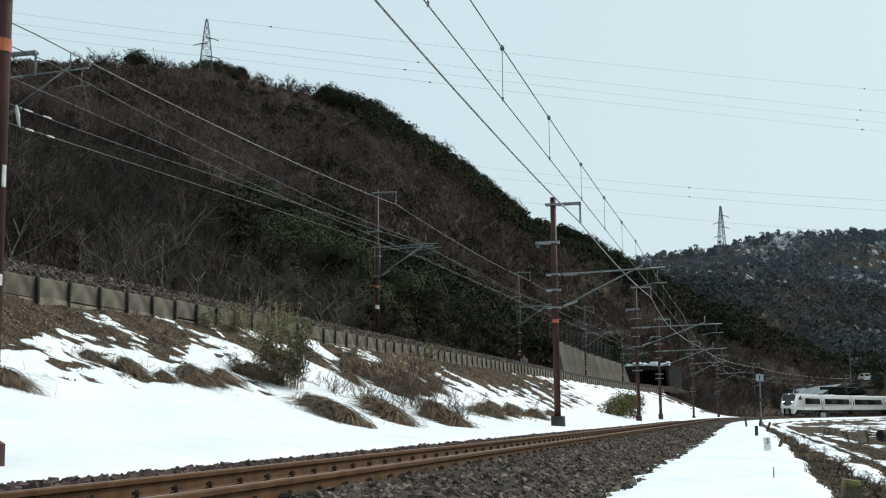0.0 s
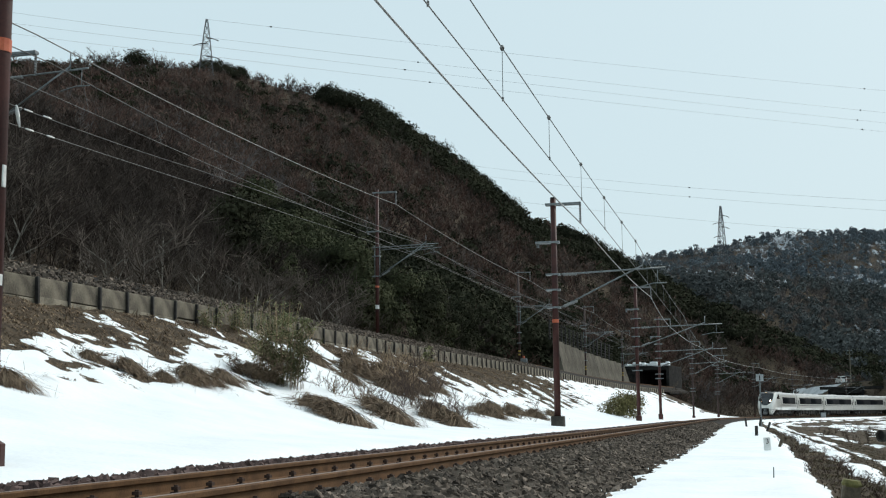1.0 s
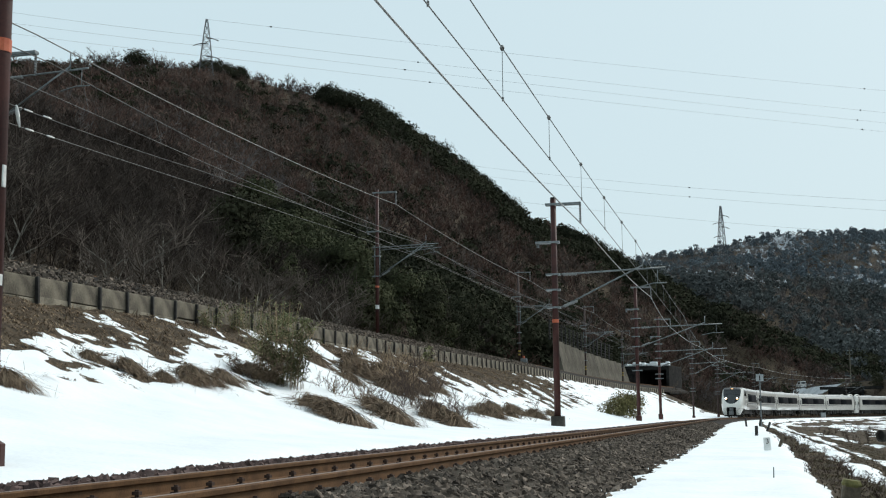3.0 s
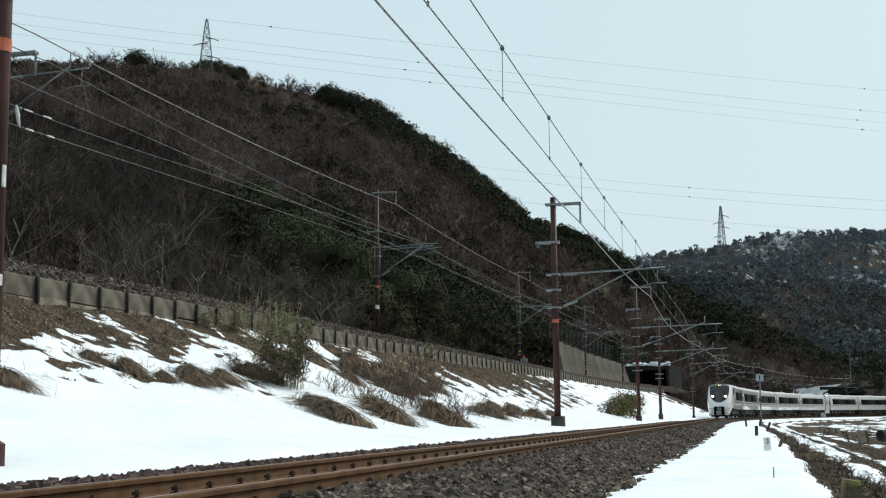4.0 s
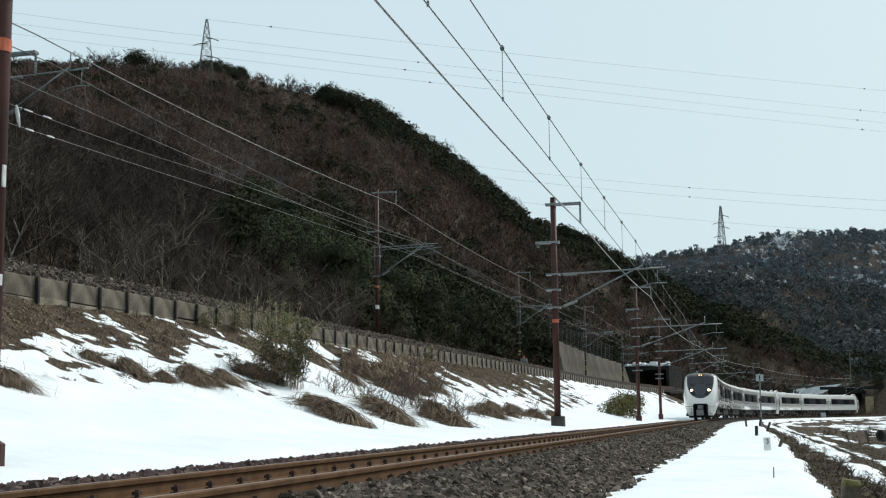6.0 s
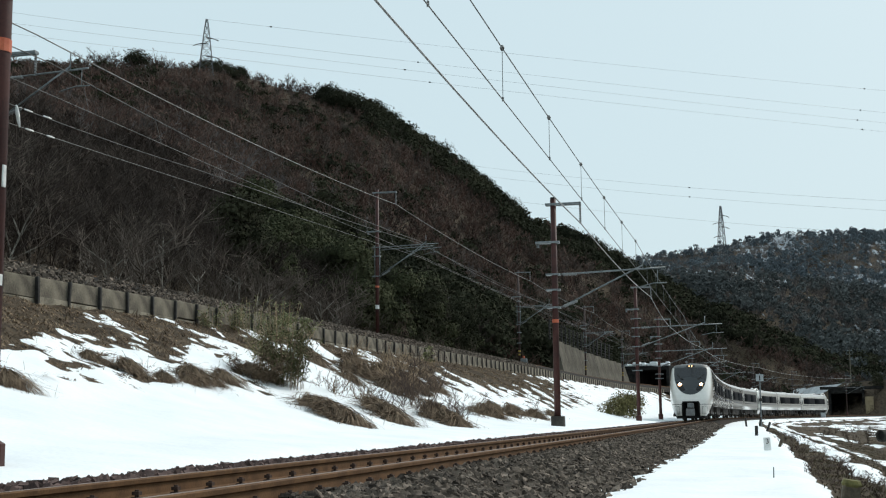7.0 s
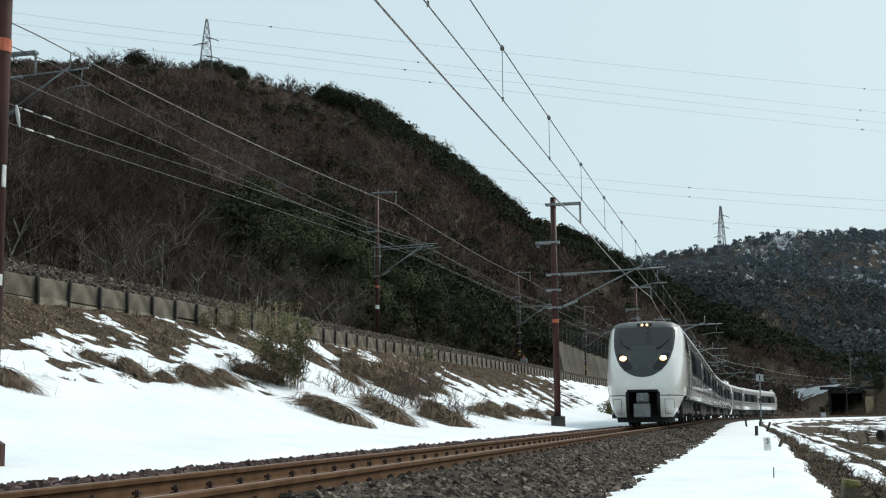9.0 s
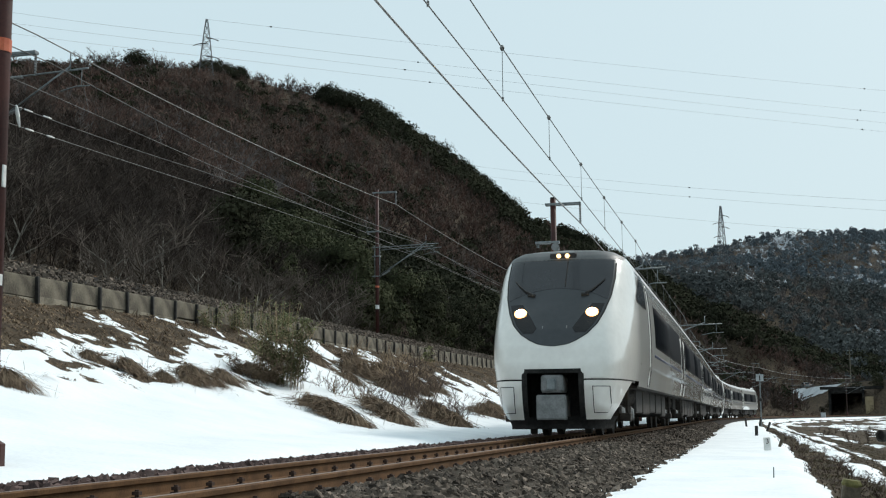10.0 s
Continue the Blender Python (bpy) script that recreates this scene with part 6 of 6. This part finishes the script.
ok = (s > 216) | ((s > 196) & (o < -8.5) & ~((s < 222) & (o < -13)))
s, o = s[ok], o[ok]
Pn = on_track(s, o)
Pn[:, 2] = relief(Pn[:, 0], Pn[:, 1], s, o)
stuff("brushwood", "brown brushwood beyond the curve", "brushwood", plant(brush, Pn, np.where(s > 245, 0.4, 1.0) * gw.uniform(2.0, 5.5, len(Pn)), 26), M_BRUSH)
n = 160
s = gw.uniform(296, 345, n)
o = gw.uniform(3.2, 14, n)
Pn = on_track(s, o)
Pn[:, 2] = relief(Pn[:, 0], Pn[:, 1], s, o)
stuff("brushwood", "brown brushwood on the inner side of the curve", "brushwood", plant(brush, Pn, gw.uniform(1.5, 4.0, n), 27), M_BRUSH)
n = 260
dd = gw.uniform(0, 70, n)
oo_ = np.concatenate([-gw.uniform(5, 15, n // 2), gw.uniform(5, 14, n - n // 2)])

bx, by = gw.uniform(66, 118, 34), gw.uniform(8.5, 15, 34)
Pn = on_track(bx, by)
Pn[:, 2] = relief(Pn[:, 0], Pn[:, 1])
stuff("brushwood", "pale leafless scrub on the low ground inside the curve", "brushwood", plant(brush, Pn, gw.uniform(0.7, 1.9, 34), 28), M_BRUSH)

# old snow left between the trunks
hx, hy = np.meshgrid(np.arange(-90, -18, 0.8), np.arange(110, 270, 1.2))
hp = waves(hx, hy, 15, 61, 4).ravel() + 0.5 * waves(hx, hy, 60, 62, 2).ravel()
hz = relief(hx, hy).ravel()
hv = np.stack([hx.ravel(), hy.ravel(), hz + 0.12 + np.clip(hp - 0.42, -0.3, 0.2)], 1)
hf = grid_faces(*hx.shape)
hf = hf[hp[hf].max(1) > 0.40]
hu, hi_ = np.unique(hf, return_inverse=True)
stuff("old_snow", "remnants of snow between the leafless trees", "snow", (hv[hu], hi_.reshape(hf.shape)), M_OLD_SNOW)


# ---------------------------------------------------------------- concrete wall, fence and portal of the upper line
cliff = thing("hillside_retaining_wall", "tall sloping concrete retaining wall stained brown below the wood", "retaining wall", kind="structure")
for k in range(9):
    s = 166.5 + 4.6 * k
    h = 5.9 - 0.17 * k
    sh = Shape()
    for x0, z0 in ((1.5, -0.3), (0.0, h)):
        sh.v += [(x0, -2.27, z0), (x0, 2.27, z0), (x0 - 0.6, 2.27, z0), (x0 - 0.6, -2.27, z0)]
    sh.f = [(0, 1, 5, 4), (1, 2, 6, 5), (2, 3, 7, 6), (3, 0, 4, 7), (4, 5, 6, 7), (3, 2, 1, 0)]
    part("panel", sh.mesh("panel", M_CLIFF), cliff, m=track_pose(s, -21.6, float(wall_top(s))))
fence = thing("rockfall_fence", "dark steel rockfall fence on top of the concrete wall", "fence")
for k in range(16):
    s = 162.0 + 2.4 * k
    h = 5.9 - 0.034 * (s - 163)
    part("post", Shape().box(-0.10, 0.10, -0.11, 0.11, 0, 2.6, 0.02).mesh("post", M_POST), fence, m=track_pose(s, -21.95, float(wall_top(s)) + h))
    r = Shape()
    for z in (0.4, 0.8, 1.2, 1.6, 2.0, 2.4):
        r.tube([(0, 0.1, z), (0, 2.3, z - 0.08)], 0.02, 4)
    part("cable_set", r.mesh("cable_set", M_POST), fence, m=track_pose(s, -21.9, float(wall_top(s)) + h))

portal = thing("tunnel_portal", "dark concrete tunnel portal with snow along its top", "tunnel portal", kind="structure", m=track_pose(212, -18.2, float(wall_top(212)) + 0.15))
pw = Shape()
pw.box(-5.2, -2.9, 0, 9, -0.5, 3.5, 0.05).box(1.9, 2.4, 0, 9, -0.5, 3.5, 0.05).box(-5.2, 2.4, 0, 9, 3.5, 4.2, 0.05).box(-3, 2, 8.5, 9.0, -0.5, 3.6)
part("frame", pw.mesh("frame", M_NEAR_BLACK), portal, "near-black concrete frame")
sn = Shape()
rs = random.Random(4)
x = -5.2
while x < 2.2:
    w = rs.uniform(0.5, 1.3)
    sn.box(x, min(x + w, 2.4), -0.08, 1.2, 4.2, 4.2 + rs.uniform(0.35, 0.75), 0.12)
    x += w + rs.uniform(0.02, 0.22)
tagged(part("snow_cap", sn.mesh("snow_cap", M_SNOW), portal, "lumpy snow along the top edge"), kind="stuff")

cab = thing("equipment_cabinet", "pale grey equipment cabinet beside an upper mast", "cabinet", m=track_pose(125.0, -17.6, float(wall_top(125.0)) + 0.5))
part("body", Shape().box(-0.3, 0.3, -0.25, 0.25, 0, 1.25, 0.03).mesh("body", M_GALV), cab)
part("door", Shape().box(0.305, 0.325, -0.21, 0.21, 0.08, 1.17, 0.008).mesh("door", M_GALV), cab)
part("marker_lamp", Shape().tube([(0, 0, 1.25), (0, 0, 1.5)], [0.10, 0.09], 10).mesh("marker_lamp", M_BAND), cab, "orange cap")

# ---------------------------------------------------------------- beside the lower track, inner side
sign = thing("trackside_sign", "white square trackside sign board, greyed for shade, on a thin grey post", "railway sign", m=track_pose(87.0, 4.55, -0.12))
part("post", Shape().tube([(0, 0, -0.2), (0, 0, 3.35)], 0.045, 10).mesh("post", M_GALV), sign)
bd = part("board", Shape().box(-0.24, 0.24, -0.06, -0.045, 2.82, 3.28, 0.004).mesh("board", M_BOARD), sign)
part("mark", Shape().box(-0.035, 0.035, -0.066, -0.061, 2.88, 3.20).mesh("mark", M_POST), bd, "dark upright bar")
part("bracket", Shape().box(-0.06, 0.06, -0.045, 0.05, 3.0, 3.06, 0.004).mesh("bracket", M_GALV), sign)
part("lamp_housing", Shape().tube([(0, -0.14, 1.62), (0, -0.02, 1.62), (0, 0.08, 1.62)], [0.10, 0.12, 0.08], 12).mesh("lamp_housing", M_POST), sign, "small black lamp housing")

kilo = thing("distance_post", "short white concrete distance post with the number three", "marker post", m=track_pose(31.1, 4.03, -0.34) @ pose(0, 0, 0, 2, -3, 8))
part("body", Shape().box(-0.075, 0.075, -0.05, 0.05, -0.15, 0.28, 0.015).mesh("body", M_WHITE), kilo)
fc = bpy.data.curves.new("numeral", "FONT")
fc.body, fc.size, fc.align_x, fc.align_y, fc.extrude = "3", 0.17, "CENTER", "CENTER", 0.002
txt = new("numeral", fc)
txt.data.materials.append(M_POST)
txt.parent = kilo
txt.matrix_basis = Matrix.Translation((0, -0.054, 0.19)) @ pose(0, 0, 0, 90, 0, 0)
txt["label"] = "black painted numeral"


def stake(label, s, o, z, h, w, lean, mat_, top=None):
    ob = thing("stake", label, "stake", m=track_pose(s, o, z) @ pose(0, 0, 0, lean[0], lean[1], rs.uniform(-20, 20)))
    part("shaft", Shape().box(-w / 2, w / 2, -w / 2, w / 2, -0.25, h, w * 0.14).mesh("shaft", mat_), ob)
    if top:
        part("cap", Shape().box(-w * 0.56, w * 0.56, -w * 0.56, w * 0.56, h - w * 0.35, h + 0.02, w * 0.2).mesh("cap", top), ob, "yellowish moss on top")
    return ob


stake("dark upright stake in the snow", 47.8, 3.87, -0.33, 0.42, 0.10, (0, 2), M_POST)
stake("dark leaning stake in the snow", 66.0, 4.5, -0.33, 0.5, 0.10, (0, 22), M_POST)
stake("brown leaning stake at the edge of the bank", 34.3, 4.34, -0.40, 0.34, 0.07, (-5, 20), M_WOOD)
stake("thin grey stick standing in the snow", 17.6, 3.95, -0.42, 0.20, 0.014, (0, 1), M_GALV)
stake("mossy square wooden post at the bank", 14.3, 4.62, -0.50, 0.26, 0.17, (2, 8), M_WOOD, M_MOSS)
stake("dark short stake beside the sign", 86.0, 3.6, -0.36, 0.7, 0.11, (0, -6), M_POST)
stake("dark short stake below the sign", 86.6, 4.4, -0.36, 0.75, 0.12, (0, 8), M_POST)

pipe = thing("concrete_pipe", "grey concrete pipe lying on the lower ground", "pipe", m=track_pose(67, 9.9, -0.95) @ pose(0, 0, 0.12, 0, 0, -50))
pv = Shape()
for k, (y, r) in enumerate(((0, 0.24), (0, 0.30), (1.9, 0.30), (1.9, 0.24))):
    pv.v += [(r * math.cos(a * math.pi / 9), y, 0.25 + r * math.sin(a * math.pi / 9)) for a in range(18)]
pv.f = [(q * 18 + a, q * 18 + (a + 1) % 18, ((q + 1) % 4) * 18 + (a + 1) % 18, ((q + 1) % 4) * 18 + a) for q in range(4) for a in range(18)]
part("barrel", pv.mesh("barrel", M_CONC_DARK), pipe)
# black disc stands in for the shade inside the barrel
part("mouth", Shape().tube([(0, 0.15, 0.25), (0, 0.2, 0.25)], 0.235, 18).mesh("mouth", M_BLACK), pipe, "black disc for the shade inside the pipe")

tb = thing("trackside_box", "small white trackside box on a post", "equipment box", m=track_pose(242.3, 3.2, 0.0))
part("post", Shape().tube([(0, 0, -0.6), (0, 0, 1.0)], 0.06, 8).mesh("post", M_POST), tb)
part("box", Shape().box(-0.3, 0.5, -0.2, 0.2, 0.25, 1.0, 0.03).mesh("box", M_BOARD), tb)

# ---------------------------------------------------------------- road on its embankment, culvert, van
def road_at(d):
    p = [float(np.interp(d, RL, [q[i] for q in ROAD])) for i in range(3)]
    q = [float(np.interp(d + 4, RL, [q[i] for q in ROAD])) for i in range(3)]
    return Vector(p), math.atan2(q[0] - p[0], q[1] - p[1]) if d + 4 < RL[-1] else 0.0


def road_sweep(name, profile, material, label, d0=-165.0, d1=None, kind="structure", category="embankment"):
    v, n = [], len(profile)
    ds = np.linspace(d0, d1 or RL[-1] - 6, 44)
    for d in ds:
        p, a = road_at(d)
        v += [(p.x + o * math.cos(a), p.y - o * math.sin(a), p.z + z) for o, z in profile]
    f = [(i * n + k, i * n + k + 1, (i + 1) * n + k + 1, (i + 1) * n + k) for i in range(len(ds) - 1) for k in range(n - 1)]
    f += [tuple(range(n - 1, -1, -1))]
    return tagged(new(name, mesh_of(name, v, f, material)), label, category, kind=kind)


road_sweep("road_embankment", [(-15.5, -9.5), (-9.5, -5.2), (-4.2, -0.25), (4.2, -0.25), (15.5, -9.5)], M_SOIL, "brown grassy embankment carrying a road")
road_sweep("road", [(-3.2, -0.2), (-3.2, 0.0), (3.2, 0.0), (3.2, -0.2)], M_ASPHALT, "dark wet asphalt road on the embankment", category="road")
du, ou = np.meshgrid(np.linspace(37, 92, 90), np.linspace(-10.4, -4.4, 34), indexing="ij")
rs_v, rs_c = [], []
for d, o in zip(du.ravel(), ou.ravel()):
    p, a = road_at(float(d))
    rs_v.append((p.x + o * math.cos(a), p.y - o * math.sin(a), p.z - 0.25 - 0.93 * (-o - 4.2) + 0.12))
    rs_c.append(min((o + 4.5 + min((d - 38) * 0.17, 4.6) - 0.2 * max(0.0, d - 72)) * 0.5, 0.45))
rs_c = np.array(rs_c) + 0.55 * waves(du * 0.35 + ou * 0.6, ou, 4.0, 81, 4).ravel()
rs_f = grid_faces(*du.shape)
rs_f = rs_f[rs_c[rs_f].min(1) > 0.0]
stuff("roadside_snow", "patchy snow on the embankment slope, its shade put into the grey", "snow", (np.array(rs_v), rs_f), M_SHADE_SNOW)

# brush on the slope behind the embankment
n = 260
by = gw.uniform(322, 408, n)
bx = road_x(by) - 17 - 26 * gw.uniform(0, 1, n)
Pn = np.stack([bx, by, relief(bx, by)], 1)
stuff("brushwood", "brown brushwood on the slope left of the far road", "brushwood", plant(brush, Pn, gw.uniform(2.0, 4.5, n), 34), M_BRUSH)

brush_p = []
for d, o in zip(dd, oo_):
    p, a = road_at(float(d))
    if not (30 < d < 120 and o < 0):
        brush_p.append((p.x + o * math.cos(a), p.y - o * math.sin(a), p.z - 0.25 - 0.82 * max(0.0, abs(o) - 4.2)))
brush_p = np.array(brush_p)
stuff("brushwood", "brown brushwood on the road embankment", "brushwood", plant(brush, brush_p, gw.uniform(1.5, 3.5, len(brush_p)), 29), M_BRUSH)

dark_p = np.array([q for q in brush_p if q[1] < 312 and not (q[0] < 99.5 and q[1] < 300)])
stuff("evergreen_shrubs", "dark evergreen shrubs over the underpass", "evergreen shrubs", plant(green_mid, dark_p, gw.uniform(2.0, 4.0, len(dark_p)), 30), M_LEAF)

culvert = thing("culvert", "dark concrete underpass below the road embankment", "underpass", kind="structure", m=pose(92.8, 294.5, 0.2, 0, 0, -18))
cu = Shape().box(-4.2, -3.6, 0, 12, -0.8, 6.2, 0.06).box(3.2, 3.8, 0, 12, -0.8, 6.2, 0.06).box(-4.2, 3.8, 0, 12, 5.3, 6.2, 0.06).box(-3.7, 3.3, 11.5, 12, -0.8, 5.4)
part("frame", cu.mesh("frame", M_NEAR_BLACK), culvert)
part("wing_wall", Shape().box(3.85, 5.6, -8.0, 0.6, -0.8, 4.4, 0.08).mesh("wing_wall", M_TAN), culvert, "tan concrete wing wall")
part("parapet", Shape().box(-6.0, 8.0, -0.1, 0.25, 6.2, 6.9, 0.05).mesh("parapet", M_NEAR_BLACK), culvert)

def vehicle(name, label, prof, wide, paint, rear, side):
    """A road vehicle: prof goes round its side as z, y; rear and side: heights and lengths of the windows."""
    ob = thing(name, label, name)
    vb = Shape()
    n = len(prof)
    for sx in (-wide / 2, wide / 2):
        vb.v += [(sx * (0.86 if z > 1.2 else 1.0), y, z) for z, y in prof]
    vb.f = [tuple(range(n - 1, -1, -1)), tuple(range(n, 2 * n))] + [(k, (k + 1) % n, n + (k + 1) % n, n + k) for k in range(n)]
    part("body", vb.mesh("body", paint), ob)
    part("rear_window", Shape().box(-wide * 0.38, wide * 0.38, rear[2], rear[2] + 0.10, rear[0], rear[1], 0.02).mesh("rear_window", M_GLASS), ob)
    for sx in (-wide * 0.475, wide * 0.475 - 0.04):
        part("side_window", Shape().box(sx, sx + 0.04, side[2], side[3], side[0], side[1], 0.01).mesh("side_window", M_GLASS), ob)
    for sx in (-wide * 0.42, wide * 0.42):
        part("tail_lamp", Shape().box(sx - 0.07, sx + 0.07, prof[0][1] - 0.06, prof[0][1] + 0.05, 0.75, 1.0, 0.02).mesh("tail_lamp", M_BAND), ob, "red tail lamp")
    tyre = Shape().tube([(-0.09, 0, 0), (0.09, 0, 0)], 0.31, 14).mesh("tyre", M_RUBBER)
    for sx in (-wide * 0.45, wide * 0.45):
        for y in (-1.35, 1.35):
            part("wheel", tyre, ob, m=Matrix.Translation((sx, y, 0.31)))
    return ob


van = vehicle("van", "small white van driving away on the far road", [(0.35, -2.1), (0.35, 2.1), (0.95, 2.15), (1.15, 1.3), (1.85, 0.7), (1.9, -1.9), (1.2, -2.12)], 1.64, M_WHITE, (1.25, 1.72, -2.16), (1.22, 1.7, -1.7, 0.6))
hatchback = vehicle("car", "dark grey car driving away on the far road", [(0.3, -1.95), (0.3, 1.95), (0.75, 1.98), (0.95, 1.0), (1.45, 0.2), (1.48, -1.1), (0.98, -1.9)], 1.68, M_CAR, (1.0, 1.38, -1.75), (0.98, 1.38, -1.2, 0.3))


def utility_pole(label, x, y, z, h):
    ob = thing("utility_pole", label, "utility pole", m=pose(x, y, z, 0, 0, 20))
    part("pole", Shape().tube([(0, 0, -0.5), (0, 0, h)], [0.17, 0.11], 10).mesh("pole", M_CONC), ob)
    for zz in (h - 0.4, h - 1.3, h - 2.6):
        part("cross_arm", Shape().box(-0.9, 0.9, -0.06, 0.06, zz, zz + 0.12, 0.02).mesh("cross_arm", M_GALV), ob)
    return ob


utility_pole("grey concrete utility pole beside the road", 104.8, 329, 6.2, 11.2)
# the second pole stands in for a small lattice pylon
utility_pole("grey pole standing for a small lattice pylon on the far slope", 116.6, 500, 14, 22)


# ---------------------------------------------------------------- pylons and power lines
def pylon(label, base, height, wide, arms, turn):
    ob = thing("lattice_pylon", label, "pylon", m=Matrix.Translation(base) @ pose(0, 0, 0, 0, 0, turn))
    hw = lambda z: wide * 0.5 * (1 - z / height) ** 0.85 + 0.25
    levels = [height * (1 - (1 - k / 9) ** 1.15) for k in range(10)]
    legs = [(-1, -1), (1, -1), (1, 1), (-1, 1)]
    for a, b in legs:
        part("leg", Shape().tube([(a * hw(z), b * hw(z), z) for z in levels], 0.16, 4).mesh("leg", M_PYLON), ob)
    for lo, hi in zip(levels, levels[1:]):
        for i in range(4):
            (a, b), (c, d) = legs[i], legs[(i + 1) % 4]
            br = Shape()
            br.tube([(a * hw(lo), b * hw(lo), lo), (c * hw(hi), d * hw(hi), hi), (a * hw(hi), b * hw(hi), hi)], 0.08, 4)
            br.tube([(c * hw(lo), d * hw(lo), lo), (a * hw(hi), b * hw(hi), hi)], 0.08, 4)
            part("brace", br.mesh("brace", M_PYLON), ob)
    for z, reach in arms:
        part("cross_arm", Shape().tube([(0, 0, z), (reach * 0.7, 0, z - 0.15), (reach, 0, z - 0.3)], [0.3, 0.22, 0.1], 6).mesh("cross_arm", M_PYLON), ob)
        tip = Shape().tube([(reach, 0, z - 0.3), (reach + math.copysign(1.6, reach), 0, z - 0.9)], 0.16, 6)
        part("insulator", tip.mesh("insulator", M_POST), ob)
    return ob


pylon("grey lattice pylon on the wooded ridge", (-80, 420, 111), 26, 5.6, [(19.5, 2.4), (17.5, -2.8), (13.0, 3.0)], 10)
pylon("slim grey lattice pylon on the far ridge", (133, 600, 72), 28.5, 3.6, [(24.0, 2.6), (20.5, -2.4), (18.5, 2.6), (14.0, -2.4)], 10)


def power_line(label, a, b, sag, balls=()):
    a, b = Vector(a), Vector(b)
    pts = []
    for k in range(25):
        t = k / 24
        p = a.lerp(b, t)
        p.z -= sag * 4 * t * (1 - t)
        pts.append(p)
    ob = tagged(new("power_line", Shape().tube(pts, 0.032, 4).mesh("power_line", M_WIRE)), label, "power line")
    for t in balls:
        p = a.lerp(b, t)
        p.z -= sag * 4 * t * (1 - t)
        part("damper", Shape().tube([p + Vector((-0.4, 0, 0)), p, p + Vector((0.4, 0, 0))], [0.12, 0.3, 0.12], 6).mesh("damper", M_POST), ob)


PL = "thin high-voltage power line across the sky"
# from the ridge pylon to the next one beyond the valley, and back over the hill
power_line(PL, (-80, 420, 137.0), (266, 560, 139.5), 1.5, (0.06, 0.75))
power_line(PL, (-77, 420, 130.2), (266, 560, 128.5), 1.0, (0.2, 0.74))
power_line(PL, (-83, 420, 128.0), (266, 560, 123.5), 1.0, (0.2, 0.74))
power_line(PL, (-76, 420, 123.6), (266, 560, 119.5), 1.0, (0.21, 0.74))
for z in (135.0, 131.5, 128.0):
    power_line(PL, (-80, 420, z - 4), (-190, 380, z + 1.5), 1.0)
# from behind the hill past the far pylon
for z0, z1 in ((131.5, 84.0), (127.0, 80.0), (116.0, 70.5)):
    power_line(PL, (0, 640, z0), (182, 495, z1), 2.0, (0.6,) if z0 > 120 else ())


# ---------------------------------------------------------------- movement
def on_road(d):
    p, a = road_at(d)
    return pose(p.x - 1.4 * math.cos(a), p.y + 1.4 * math.sin(a), p.z, 0, 0, -math.degrees(a))


def motions():
    for car, behind, length, turned in cars:
        walk(car, [(0.5 * i, car_pose(0.5 * i, behind, length, turned)) for i in range(21)])
    walk(van, [(0.5 * i, on_road(35.2 + 15.6 * 0.5 * i)) for i in range(21)])
    walk(hatchback, [(0.5 * i, on_road(37.6 + 20.6 * (0.5 * i - 8.0))) for i in range(21)])


motions()
